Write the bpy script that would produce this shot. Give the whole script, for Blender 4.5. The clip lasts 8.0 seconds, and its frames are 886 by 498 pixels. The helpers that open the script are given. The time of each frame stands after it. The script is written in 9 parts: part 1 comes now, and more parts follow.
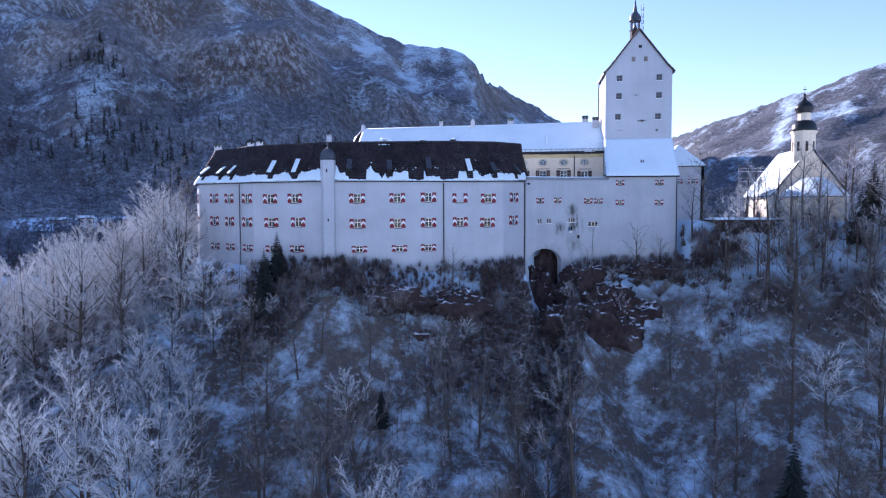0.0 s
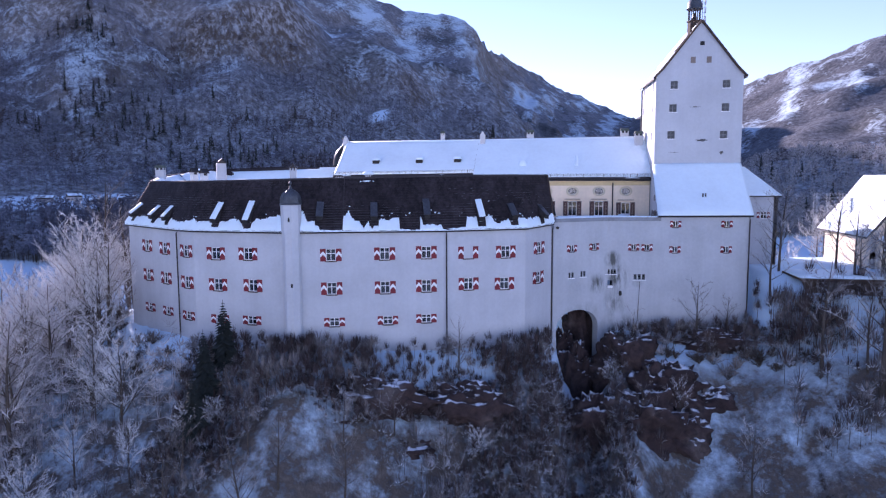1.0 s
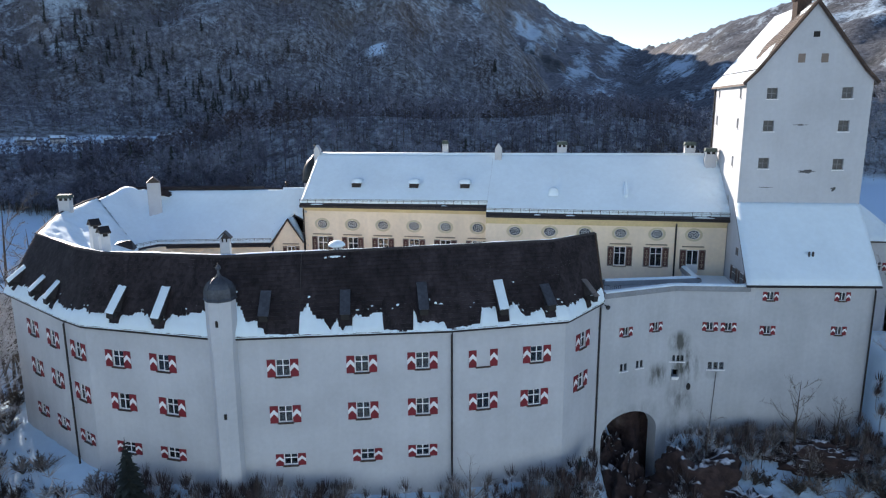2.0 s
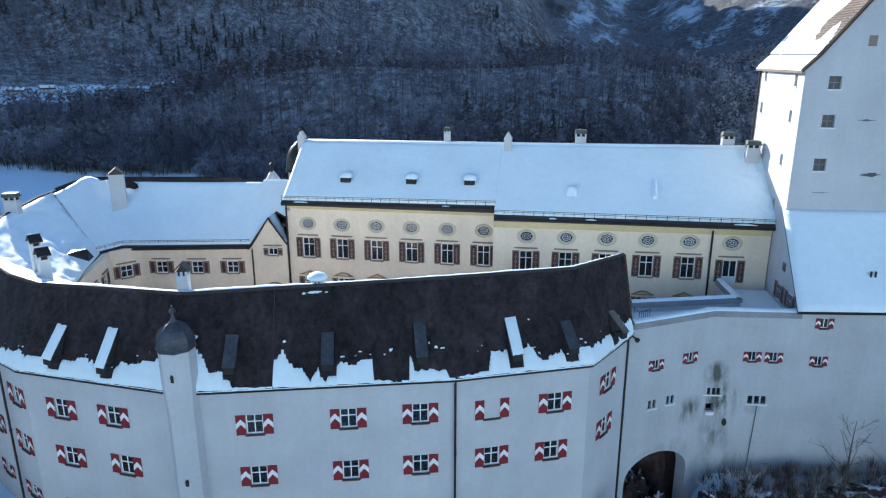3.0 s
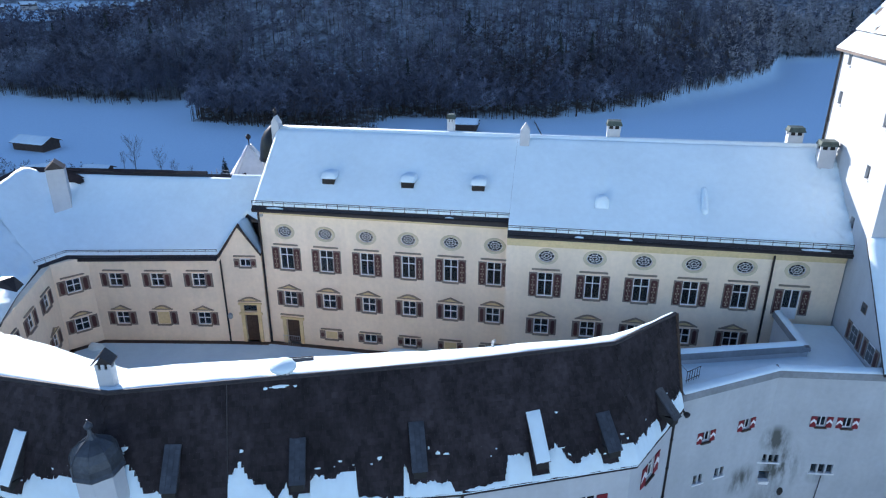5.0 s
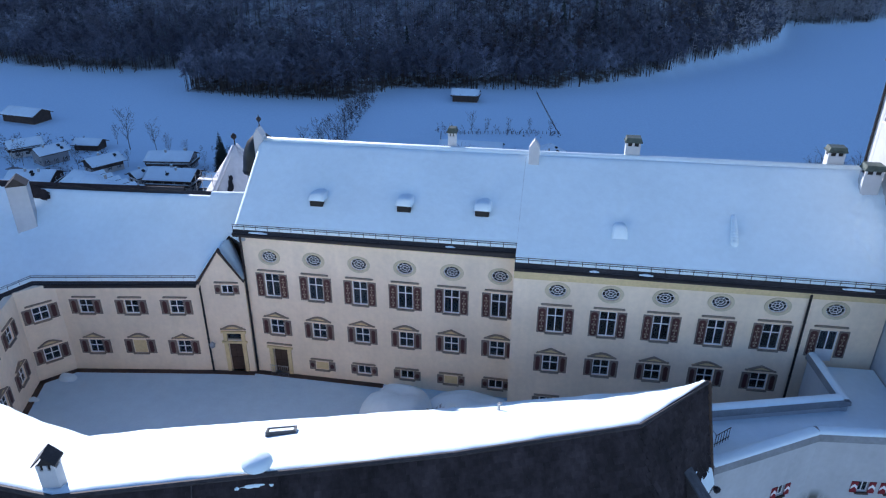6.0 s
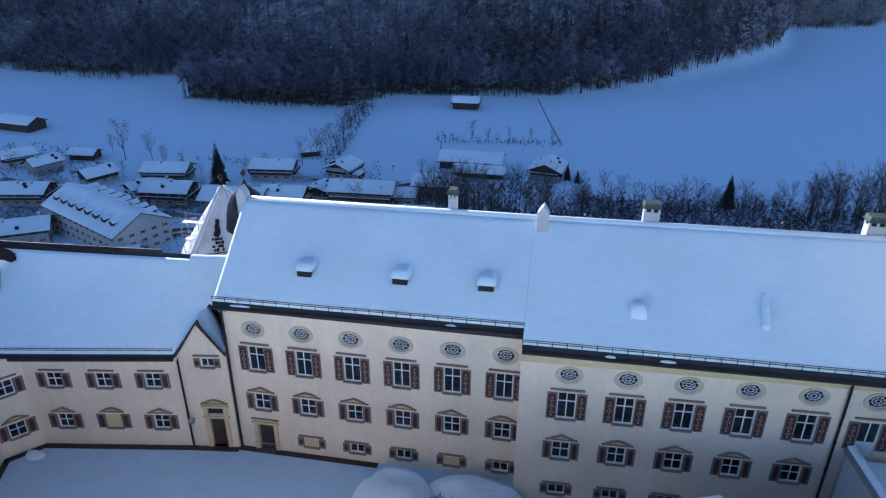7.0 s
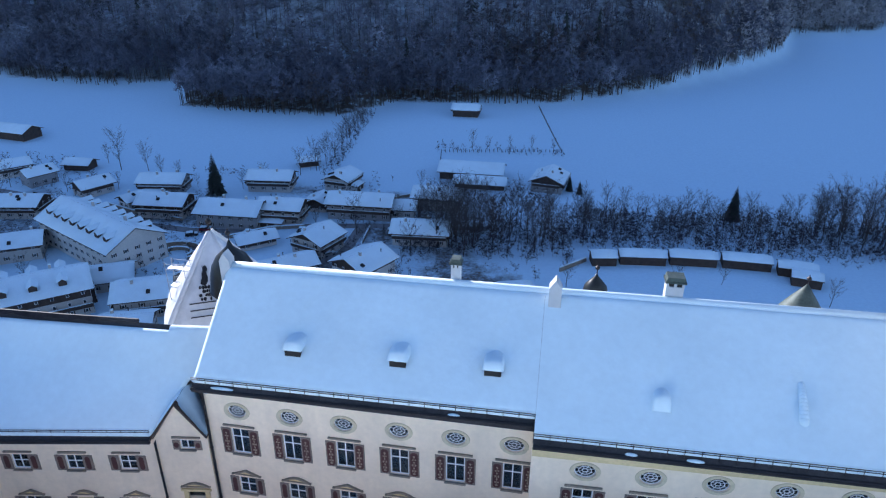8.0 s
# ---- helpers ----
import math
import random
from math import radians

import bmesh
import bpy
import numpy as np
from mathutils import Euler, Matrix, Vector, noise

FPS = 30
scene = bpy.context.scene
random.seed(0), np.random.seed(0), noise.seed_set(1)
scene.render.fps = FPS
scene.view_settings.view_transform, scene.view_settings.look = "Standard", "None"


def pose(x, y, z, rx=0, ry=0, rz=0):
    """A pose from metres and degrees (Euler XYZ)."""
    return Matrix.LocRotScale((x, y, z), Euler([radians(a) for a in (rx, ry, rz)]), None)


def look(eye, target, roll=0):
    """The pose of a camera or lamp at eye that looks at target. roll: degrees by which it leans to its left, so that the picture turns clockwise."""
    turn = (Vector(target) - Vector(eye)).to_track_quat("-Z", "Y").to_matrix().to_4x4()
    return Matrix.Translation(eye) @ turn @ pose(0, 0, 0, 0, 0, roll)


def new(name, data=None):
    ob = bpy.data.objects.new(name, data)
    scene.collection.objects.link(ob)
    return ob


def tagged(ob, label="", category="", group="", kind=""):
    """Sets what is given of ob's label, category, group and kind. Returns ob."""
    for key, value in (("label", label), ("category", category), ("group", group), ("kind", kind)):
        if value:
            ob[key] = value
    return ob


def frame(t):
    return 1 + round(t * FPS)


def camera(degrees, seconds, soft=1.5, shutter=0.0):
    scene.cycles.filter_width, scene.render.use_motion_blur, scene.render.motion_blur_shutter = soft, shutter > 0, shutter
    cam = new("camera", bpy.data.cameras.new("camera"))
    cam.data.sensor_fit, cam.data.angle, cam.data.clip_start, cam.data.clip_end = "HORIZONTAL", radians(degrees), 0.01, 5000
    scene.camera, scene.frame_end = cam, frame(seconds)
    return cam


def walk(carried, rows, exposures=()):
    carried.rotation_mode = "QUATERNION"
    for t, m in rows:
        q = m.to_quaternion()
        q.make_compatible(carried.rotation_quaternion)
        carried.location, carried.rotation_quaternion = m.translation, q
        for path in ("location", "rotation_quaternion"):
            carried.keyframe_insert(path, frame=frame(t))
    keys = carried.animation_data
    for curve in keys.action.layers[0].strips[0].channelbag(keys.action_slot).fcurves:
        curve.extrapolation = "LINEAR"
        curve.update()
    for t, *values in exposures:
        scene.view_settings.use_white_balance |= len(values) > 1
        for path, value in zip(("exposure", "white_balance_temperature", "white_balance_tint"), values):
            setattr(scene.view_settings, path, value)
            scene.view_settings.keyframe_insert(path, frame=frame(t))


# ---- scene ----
# ---------------------------------------------------------------- camera and its walk
cam = camera(66.5, 8.0, soft=1.2)
METRES, EYE, TILT, LEAN, TURN = 100.0, 0.0, 2.25, 0.15, 10.0
ROWS = [
    (0.0, 0.0, 0.0, 0.0, -0.01, -5.55, 0.12),
    (0.5, -0.0021, 0.1321, 0.0429, 0.01, -6.81, 0.1),
    (1.0, -0.0025, 0.2642, 0.0911, 0.02, -8.19, 0.1),
    (1.5, -0.0042, 0.3958, 0.1404, 0.03, -10.31, 0.06),
    (2.0, -0.0058, 0.5283, 0.188, -0.01, -13.86, 0.04),
    (2.2, -0.0061, 0.5771, 0.202, 0.01, -15.47, 0.02),
    (2.4, -0.0063, 0.5905, 0.2065, 0.01, -16.18, 0.0),
    (2.8, -0.0068, 0.615, 0.2147, 0.02, -17.52, -0.05),
    (3.3, -0.0076, 0.648, 0.2254, 0.03, -19.18, -0.1),
    (3.5, -0.0079, 0.6607, 0.2296, 0.04, -19.88, -0.11),
    (4.0, -0.0082, 0.6927, 0.2391, 0.06, -21.55, -0.15),
    (4.5, -0.009, 0.7253, 0.2485, 0.08, -23.23, -0.17),
    (4.7, -0.0091, 0.7385, 0.2527, 0.1, -23.93, -0.18),
    (5.8, -0.0095, 0.8113, 0.2758, 0.14, -27.54, -0.27),
    (6.0, -0.0096, 0.8245, 0.28, 0.15, -27.89, -0.28),
    (6.5, -0.0097, 0.8568, 0.2915, 0.17, -27.91, -0.29),
    (7.0, -0.0098, 0.8872, 0.3035, 0.18, -27.87, -0.32),
    (7.5, -0.0106, 0.9167, 0.3146, 0.17, -27.85, -0.31),
    (8.0, -0.0115, 0.945, 0.3258, 0.16, -27.82, -0.32),
]
walk(cam, [(t, pose(0, 0, EYE, TILT, LEAN, TURN) @ pose(METRES * x, METRES * y, METRES * z, 90 + pitch, roll, yaw)) for t, x, y, z, yaw, pitch, roll in ROWS],
     [(0.0, 1.0, 5700, 32), (0.5, 1.05, 5800, 32), (1.0, 1.05, 6050, 42), (1.5, 1.05, 6600, 56), (2.0, 0.75, 6800, 16), (2.2, 0.8, 6600, 8), (3.5, 1.0, 6150, 11), (4.5, 1.0, 6050, 12), (6.0, 0.6, 5650, 18), (7.0, 0.58, 5600, 18), (8.0, 0.84, 5600, 16)])

# ---------------------------------------------------------------- sky, sun
SUN_EL, SUN_AZ = radians(21.0), radians(45)      # azimuth counted from +y towards -x
world = bpy.data.worlds.new("winter_sky")
scene.world = world
world.use_nodes = True
wn = world.node_tree
sky = wn.nodes.new("ShaderNodeTexSky")
sky.sky_type, sky.sun_disc = "NISHITA", False
sky.sun_elevation, sky.sun_rotation = SUN_EL, -SUN_AZ
sky.air_density, sky.dust_density, sky.ozone_density, sky.altitude = 1.0, 0.0, 1.5, 2000
wn.links.new(sky.outputs[0], wn.nodes["Background"].inputs[0])
wn.nodes["Background"].inputs[1].default_value = 0.13
sun_way = Vector((-math.sin(SUN_AZ) * math.cos(SUN_EL), math.cos(SUN_AZ) * math.cos(SUN_EL), math.sin(SUN_EL)))
sun = new("sun", bpy.data.lights.new("sun", "SUN"))
sun.data.energy, sun.data.angle, sun.data.color = 5.0, radians(0.5), (1.0, 0.93, 0.84)
sun.matrix_basis = look((0, 0, 300), Vector((0, 0, 300)) - sun_way)
# ---------------------------------------------------------------- materials
def mat(name, base, rough=0.7, metal=0.0, vary=0.15, big=0.15, grain=6.0, patch=0.4, bump=0.1, dist=0.02, other=None, spec=0.4):
    """A surface with grain and large patches: base varied in brightness, optionally blotched with another colour."""
    m = bpy.data.materials.new(name)
    m.use_nodes = True
    nt = m.node_tree
    p = nt.nodes["Principled BSDF"]
    p.inputs["Roughness"].default_value, p.inputs["Metallic"].default_value = rough, metal
    p.inputs["Specular IOR Level"].default_value = spec
    geo = nt.nodes.new("ShaderNodeNewGeometry")
    n1, n2 = nt.nodes.new("ShaderNodeTexNoise"), nt.nodes.new("ShaderNodeTexNoise")
    n1.inputs["Scale"].default_value, n1.inputs["Detail"].default_value = grain, 6
    n2.inputs["Scale"].default_value, n2.inputs["Detail"].default_value = patch, 5
    for n in (n1, n2):
        nt.links.new(geo.outputs["Position"], n.inputs["Vector"])
    r1, r2 = nt.nodes.new("ShaderNodeMapRange"), nt.nodes.new("ShaderNodeMapRange")
    for r, n, amp in ((r1, n1, vary), (r2, n2, big)):
        r.inputs["From Min"].default_value, r.inputs["From Max"].default_value = 0.3, 0.7
        r.inputs["To Min"].default_value, r.inputs["To Max"].default_value = 1 - amp, 1 + amp * 0.6
        nt.links.new(n.outputs["Fac"], r.inputs["Value"])
    mul = nt.nodes.new("ShaderNodeMath")
    mul.operation = "MULTIPLY"
    nt.links.new(r1.outputs[0], mul.inputs[0])
    nt.links.new(r2.outputs[0], mul.inputs[1])
    col = nt.nodes.new("ShaderNodeVectorMath")
    col.operation = "SCALE"
    nt.links.new(mul.outputs[0], col.inputs["Scale"])
    col.inputs[0].default_value = base[:3]
    if other:
        mix = nt.nodes.new("ShaderNodeMix")
        mix.data_type = "RGBA"
        mix.inputs["A"].default_value, mix.inputs["B"].default_value = (*base, 1), (*other, 1)
        r3 = nt.nodes.new("ShaderNodeMapRange")
        r3.inputs["From Min"].default_value, r3.inputs["From Max"].default_value = 0.52, 0.66
        nt.links.new(n2.outputs["Fac"], r3.inputs["Value"])
        nt.links.new(r3.outputs[0], mix.inputs["Factor"])
        nt.links.new(mix.outputs["Result"], col.inputs[0])
    nt.links.new(col.outputs[0], p.inputs["Base Color"])
    if bump:
        b = nt.nodes.new("ShaderNodeBump")
        b.inputs["Strength"].default_value, b.inputs["Distance"].default_value = bump, dist
        nt.links.new(n1.outputs["Fac"], b.inputs["Height"])
        nt.links.new(b.outputs[0], p.inputs["Normal"])
    return m


def node_of(m, kind):
    return next(n for n in m.node_tree.nodes if n.bl_idname == kind)


def island_vary(m, amount=0.35):
    """Multiplies the base colour by a value of its own for each piece."""
    nt = m.node_tree
    p = nt.nodes["Principled BSDF"]
    src = p.inputs["Base Color"].links[0].from_socket
    geo = node_of(m, "ShaderNodeNewGeometry")
    r = nt.nodes.new("ShaderNodeMapRange")
    r.inputs["To Min"].default_value, r.inputs["To Max"].default_value = 1 - amount, 1 + amount
    nt.links.new(geo.outputs["Random Per Island"], r.inputs["Value"])
    v = nt.nodes.new("ShaderNodeVectorMath")
    v.operation = "SCALE"
    nt.links.new(src, v.inputs[0])
    nt.links.new(r.outputs[0], v.inputs["Scale"])
    nt.links.new(v.outputs[0], p.inputs["Base Color"])
    return m


WHITE = mat("white_lime_plaster", (0.52, 0.535, 0.55), 0.85, vary=0.04, big=0.1, grain=3.0, patch=0.22, bump=0.25, dist=0.02)
CREAM = mat("cream_plaster", (0.93, 0.77, 0.58), 0.85, vary=0.05, big=0.1, grain=3.0, patch=0.25, bump=0.2, dist=0.02)
OCHRE = mat("ochre_trim_paint", (0.74, 0.58, 0.31), 0.8, vary=0.1, big=0.1, grain=5, patch=0.6)
OVALRIM = mat("pale_ochre_surround", (0.66, 0.56, 0.38), 0.8, vary=0.1, big=0.1, grain=5, patch=0.6)
STONE = mat("brown_sandstone_trim", (0.30, 0.24, 0.18), 0.8, vary=0.2, big=0.2, grain=8, patch=1.0, bump=0.3)
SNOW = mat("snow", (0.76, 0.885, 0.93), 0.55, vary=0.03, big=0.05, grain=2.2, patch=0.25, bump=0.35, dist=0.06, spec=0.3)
SHINGLE = island_vary(mat("dark_roof_shingle", (0.038, 0.031, 0.034), 0.7, vary=0.25, big=0.35, grain=4, patch=0.3, bump=0.25, spec=0.15), 0.25)
RIME = mat("rimed_shingle_edge", (0.15, 0.16, 0.18), 0.7, vary=0.3, big=0.3, grain=6, patch=0.8)
ROOFDARK = mat("dark_roof_boarding", (0.045, 0.04, 0.042), 0.75, vary=0.3, big=0.3, grain=5, patch=0.4, bump=0.3)
RED = mat("red_shutter_paint", (0.21, 0.013, 0.022), 0.6, vary=0.15, big=0.2, grain=9, patch=0.8)
PAINT = mat("white_paint", (0.84, 0.84, 0.83), 0.5, vary=0.06, big=0.08, grain=9, patch=1)
SHUTBROWN = mat("brown_red_shutter_paint", (0.085, 0.03, 0.027), 0.65, vary=0.2, big=0.2, grain=12, patch=1)
SHUTRIM = mat("taupe_shutter_border", (0.235, 0.185, 0.15), 0.7, vary=0.12, big=0.15, grain=9, patch=1)
ORNAMENT = mat("cream_shutter_ornament", (0.38, 0.29, 0.21), 0.7, vary=0.2, big=0.2, grain=12, patch=2)
METAL = mat("dark_gutter_metal", (0.045, 0.04, 0.04), 0.45, 0.6, vary=0.2, big=0.2, grain=10, patch=1)
LEAD = mat("grey_lead_sheet", (0.075, 0.085, 0.10), 0.5, 0.3, vary=0.2, big=0.3, grain=6, patch=1.2, bump=0.15)
DOME = mat("blackened_dome_metal", (0.03, 0.033, 0.033), 0.35, 0.4, vary=0.2, big=0.3, grain=6, patch=1.2, bump=0.1)
COPPER = mat("green_copper_cap", (0.075, 0.10, 0.088), 0.6, 0.2, vary=0.2, big=0.3, grain=6, patch=1.5)
WOODDARK = mat("dark_weathered_wood", (0.075, 0.05, 0.038), 0.8, vary=0.3, big=0.3, grain=6, patch=0.7, bump=0.4)
TILE = mat("brown_tile_roof", (0.16, 0.085, 0.06), 0.8, vary=0.3, big=0.3, grain=7, patch=0.6, bump=0.4)
DUSTY = mat("dusty_dark_glass", (0.075, 0.08, 0.085), 0.35, vary=0.2, big=0.3, grain=5, patch=1.5)
HATCH = mat("weathered_grey_wood", (0.22, 0.225, 0.235), 0.8, vary=0.2, big=0.2, grain=8, patch=1)
TOWERTILE = mat("grey_brown_tower_tile", (0.20, 0.165, 0.14), 0.85, vary=0.3, big=0.3, grain=7, patch=0.6, bump=0.4)
TARP = mat("white_tarpaulin", (0.75, 0.75, 0.74), 0.5, vary=0.05, big=0.12, grain=2, patch=0.6, bump=0.5, dist=0.1)
STEEL = mat("galvanised_steel", (0.42, 0.43, 0.44), 0.4, 0.7, vary=0.1, big=0.1, grain=9, patch=1)
ROCK = mat("brown_rock", (0.06, 0.037, 0.034), 0.9, vary=0.45, big=0.4, grain=1.6, patch=0.25, bump=0.9, dist=0.3, other=(0.10, 0.078, 0.07))
def lying_snow(m, lo=0.55, hi=0.8):
    """Snow on the faces that look up, broken by noise."""
    nt = m.node_tree
    p = nt.nodes["Principled BSDF"]
    src = p.inputs["Base Color"].links[0].from_socket
    geo = node_of(m, "ShaderNodeNewGeometry")
    sep, n, add, r, mix = (nt.nodes.new(k) for k in ("ShaderNodeSeparateXYZ", "ShaderNodeTexNoise", "ShaderNodeMath", "ShaderNodeMapRange", "ShaderNodeMix"))
    n.inputs["Scale"].default_value, n.inputs["Detail"].default_value = 0.9, 7
    add.operation, mix.data_type = "MULTIPLY_ADD", "RGBA"
    nt.links.new(geo.outputs["Position"], n.inputs["Vector"])
    nt.links.new(geo.outputs["Normal"], sep.inputs[0])
    nt.links.new(n.outputs["Fac"], add.inputs[0])
    add.inputs[1].default_value = 0.9
    nt.links.new(sep.outputs["Z"], add.inputs[2])
    r.inputs["From Min"].default_value, r.inputs["From Max"].default_value = lo + 0.45, hi + 0.45
    nt.links.new(add.outputs[0], r.inputs["Value"])
    nt.links.new(r.outputs[0], mix.inputs["Factor"])
    nt.links.new(src, mix.inputs["A"])
    mix.inputs["B"].default_value = (0.86, 0.88, 0.9, 1)
    nt.links.new(mix.outputs["Result"], p.inputs["Base Color"])
    return m


lying_snow(ROCK, 0.8, 0.97)
BARK = mat("grey_brown_bark", (0.085, 0.068, 0.055), 0.9, vary=0.3, big=0.3, grain=6, patch=0.5, bump=0.4)
TWIG = mat("frosted_twigs", (0.24, 0.21, 0.19), 0.85, vary=0.3, big=0.3, grain=2, patch=0.12, bump=0, other=(0.62, 0.62, 0.63))
FROST = mat("hoarfrost_twigs", (0.62, 0.62, 0.62), 0.8, vary=0.2, big=0.35, grain=2, patch=0.15, bump=0)
FIR = mat("fir_needles", (0.032, 0.04, 0.034), 0.8, vary=0.35, big=0.3, grain=3, patch=0.4, bump=0)
def tone_vary(m, amount=0.5):
    """Multiplies the base colour by the tone kept with each tree of a wood."""
    nt = m.node_tree
    p = nt.nodes["Principled BSDF"]
    src = p.inputs["Base Color"].links[0].from_socket
    at, r, v = nt.nodes.new("ShaderNodeAttribute"), nt.nodes.new("ShaderNodeMapRange"), nt.nodes.new("ShaderNodeVectorMath")
    at.attribute_name, v.operation = "tone", "SCALE"
    r.inputs["To Min"].default_value, r.inputs["To Max"].default_value = 1 - amount, 1 + amount
    nt.links.new(at.outputs["Fac"], r.inputs["Value"])
    nt.links.new(src, v.inputs[0])
    nt.links.new(r.outputs[0], v.inputs["Scale"])
    nt.links.new(v.outputs[0], p.inputs["Base Color"])
    return m


# bluish crowns: distance haze put into the colour, besides the frosted patches
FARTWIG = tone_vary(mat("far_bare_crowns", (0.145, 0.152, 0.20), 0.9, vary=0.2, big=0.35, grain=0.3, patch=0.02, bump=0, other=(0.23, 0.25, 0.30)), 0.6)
WHITETWIG = tone_vary(mat("hoarfrost_saplings", (0.52, 0.51, 0.52), 0.85, vary=0.25, big=0.4, grain=1.5, patch=0.12, bump=0, other=(0.26, 0.24, 0.24)), 0.35)
FARBROWN = tone_vary(mat("far_brown_crowns", (0.075, 0.062, 0.066), 0.9, vary=0.2, big=0.3, grain=0.3, patch=0.03, bump=0), 0.35)
BRUSH = tone_vary(mat("dark_valley_brush", (0.075, 0.065, 0.078), 0.9, vary=0.3, big=0.3, grain=0.8, patch=0.1, bump=0), 0.5)
UNDER = tone_vary(mat("undergrowth_twigs", (0.11, 0.095, 0.095), 0.9, vary=0.3, big=0.35, grain=0.8, patch=0.1, bump=0, other=(0.36, 0.35, 0.36)), 0.6)
SCRUB = tone_vary(mat("dark_scrub_twigs", (0.085, 0.062, 0.06), 0.9, vary=0.3, big=0.3, grain=1.2, patch=0.35, bump=0, other=(0.30, 0.28, 0.27)), 0.6)
FARFROST = tone_vary(mat("far_frosted_crowns", (0.42, 0.41, 0.42), 0.9, vary=0.2, big=0.3, grain=0.3, patch=0.03, bump=0), 0.3)
lying_snow(SCRUB, 0.5, 0.75)
lying_snow(UNDER, 0.7, 0.95)
# near-black: shade inside openings put into colour; also on wheels and dormer bodies
NEARBLACK = mat("near_black", (0.03, 0.028, 0.026), 0.9, vary=0.2, big=0.2)
HOUSEWALL = mat("house_render", (0.52, 0.48, 0.43), 0.85, vary=0.08, big=0.2, grain=2, patch=0.05)
HOUSEGREY = mat("grey_house_render", (0.36, 0.355, 0.35), 0.85, vary=0.08, big=0.2, grain=2, patch=0.05)
HOUSEPALE = mat("pale_house_render", (0.66, 0.63, 0.58), 0.85, vary=0.08, big=0.2, grain=2, patch=0.05)
STAIN = mat("mould_stain", (0.13, 0.13, 0.125), 0.9, vary=0.3, big=0.35, grain=3, patch=0.9)
ROAD = mat("packed_grey_snow", (0.22, 0.225, 0.235), 0.7, vary=0.15, big=0.25, grain=1.0, patch=0.1)

GLASS = bpy.data.materials.new("window_glass")
GLASS.use_nodes = True
gp = GLASS.node_tree.nodes["Principled BSDF"]
gp.inputs["Base Color"].default_value = (0.2, 0.24, 0.27, 1)
gp.inputs["Roughness"].default_value, gp.inputs["Transmission Weight"].default_value, gp.inputs["IOR"].default_value = 0.03, 0.9, 1.45


# ---------------------------------------------------------------- building helpers
WORLD = {}


def place(ob, parent, m=Matrix()):
    """Hang ob under parent so that it stands at the world pose m."""
    WORLD[ob] = m.copy()
    if parent is None:
        ob.matrix_basis = m
    else:
        ob.parent = parent
        ob.matrix_basis = WORLD[parent].inverted() @ m
    return ob


def thing(name, at, label, category, group="", kind="", turn=0):
    ob = new(name)
    ob.empty_display_size = 0.3
    place(ob, None, pose(*at, 0, 0, turn))
    return tagged(ob, label, category, group, kind)


def raw(name, verts, faces, mats, idx=None, smooth=False):
    me = bpy.data.meshes.new(name)
    me.from_pydata([tuple(v) for v in verts], [], faces)
    for m in (mats if isinstance(mats, (list, tuple)) else [mats]):
        me.materials.append(m)
    if idx is not None:
        me.polygons.foreach_set("material_index", idx)
    if smooth:
        me.polygons.foreach_set("use_smooth", [True] * len(me.polygons))
    me.update()
    return me


def piece(name, me, parent, m=Matrix(), label=""):
    """A mesh as ONE part under a thing or a part, at the world pose m."""
    ob = place(new(name, me), parent, m)
    if label:
        ob["label"] = label
    return ob


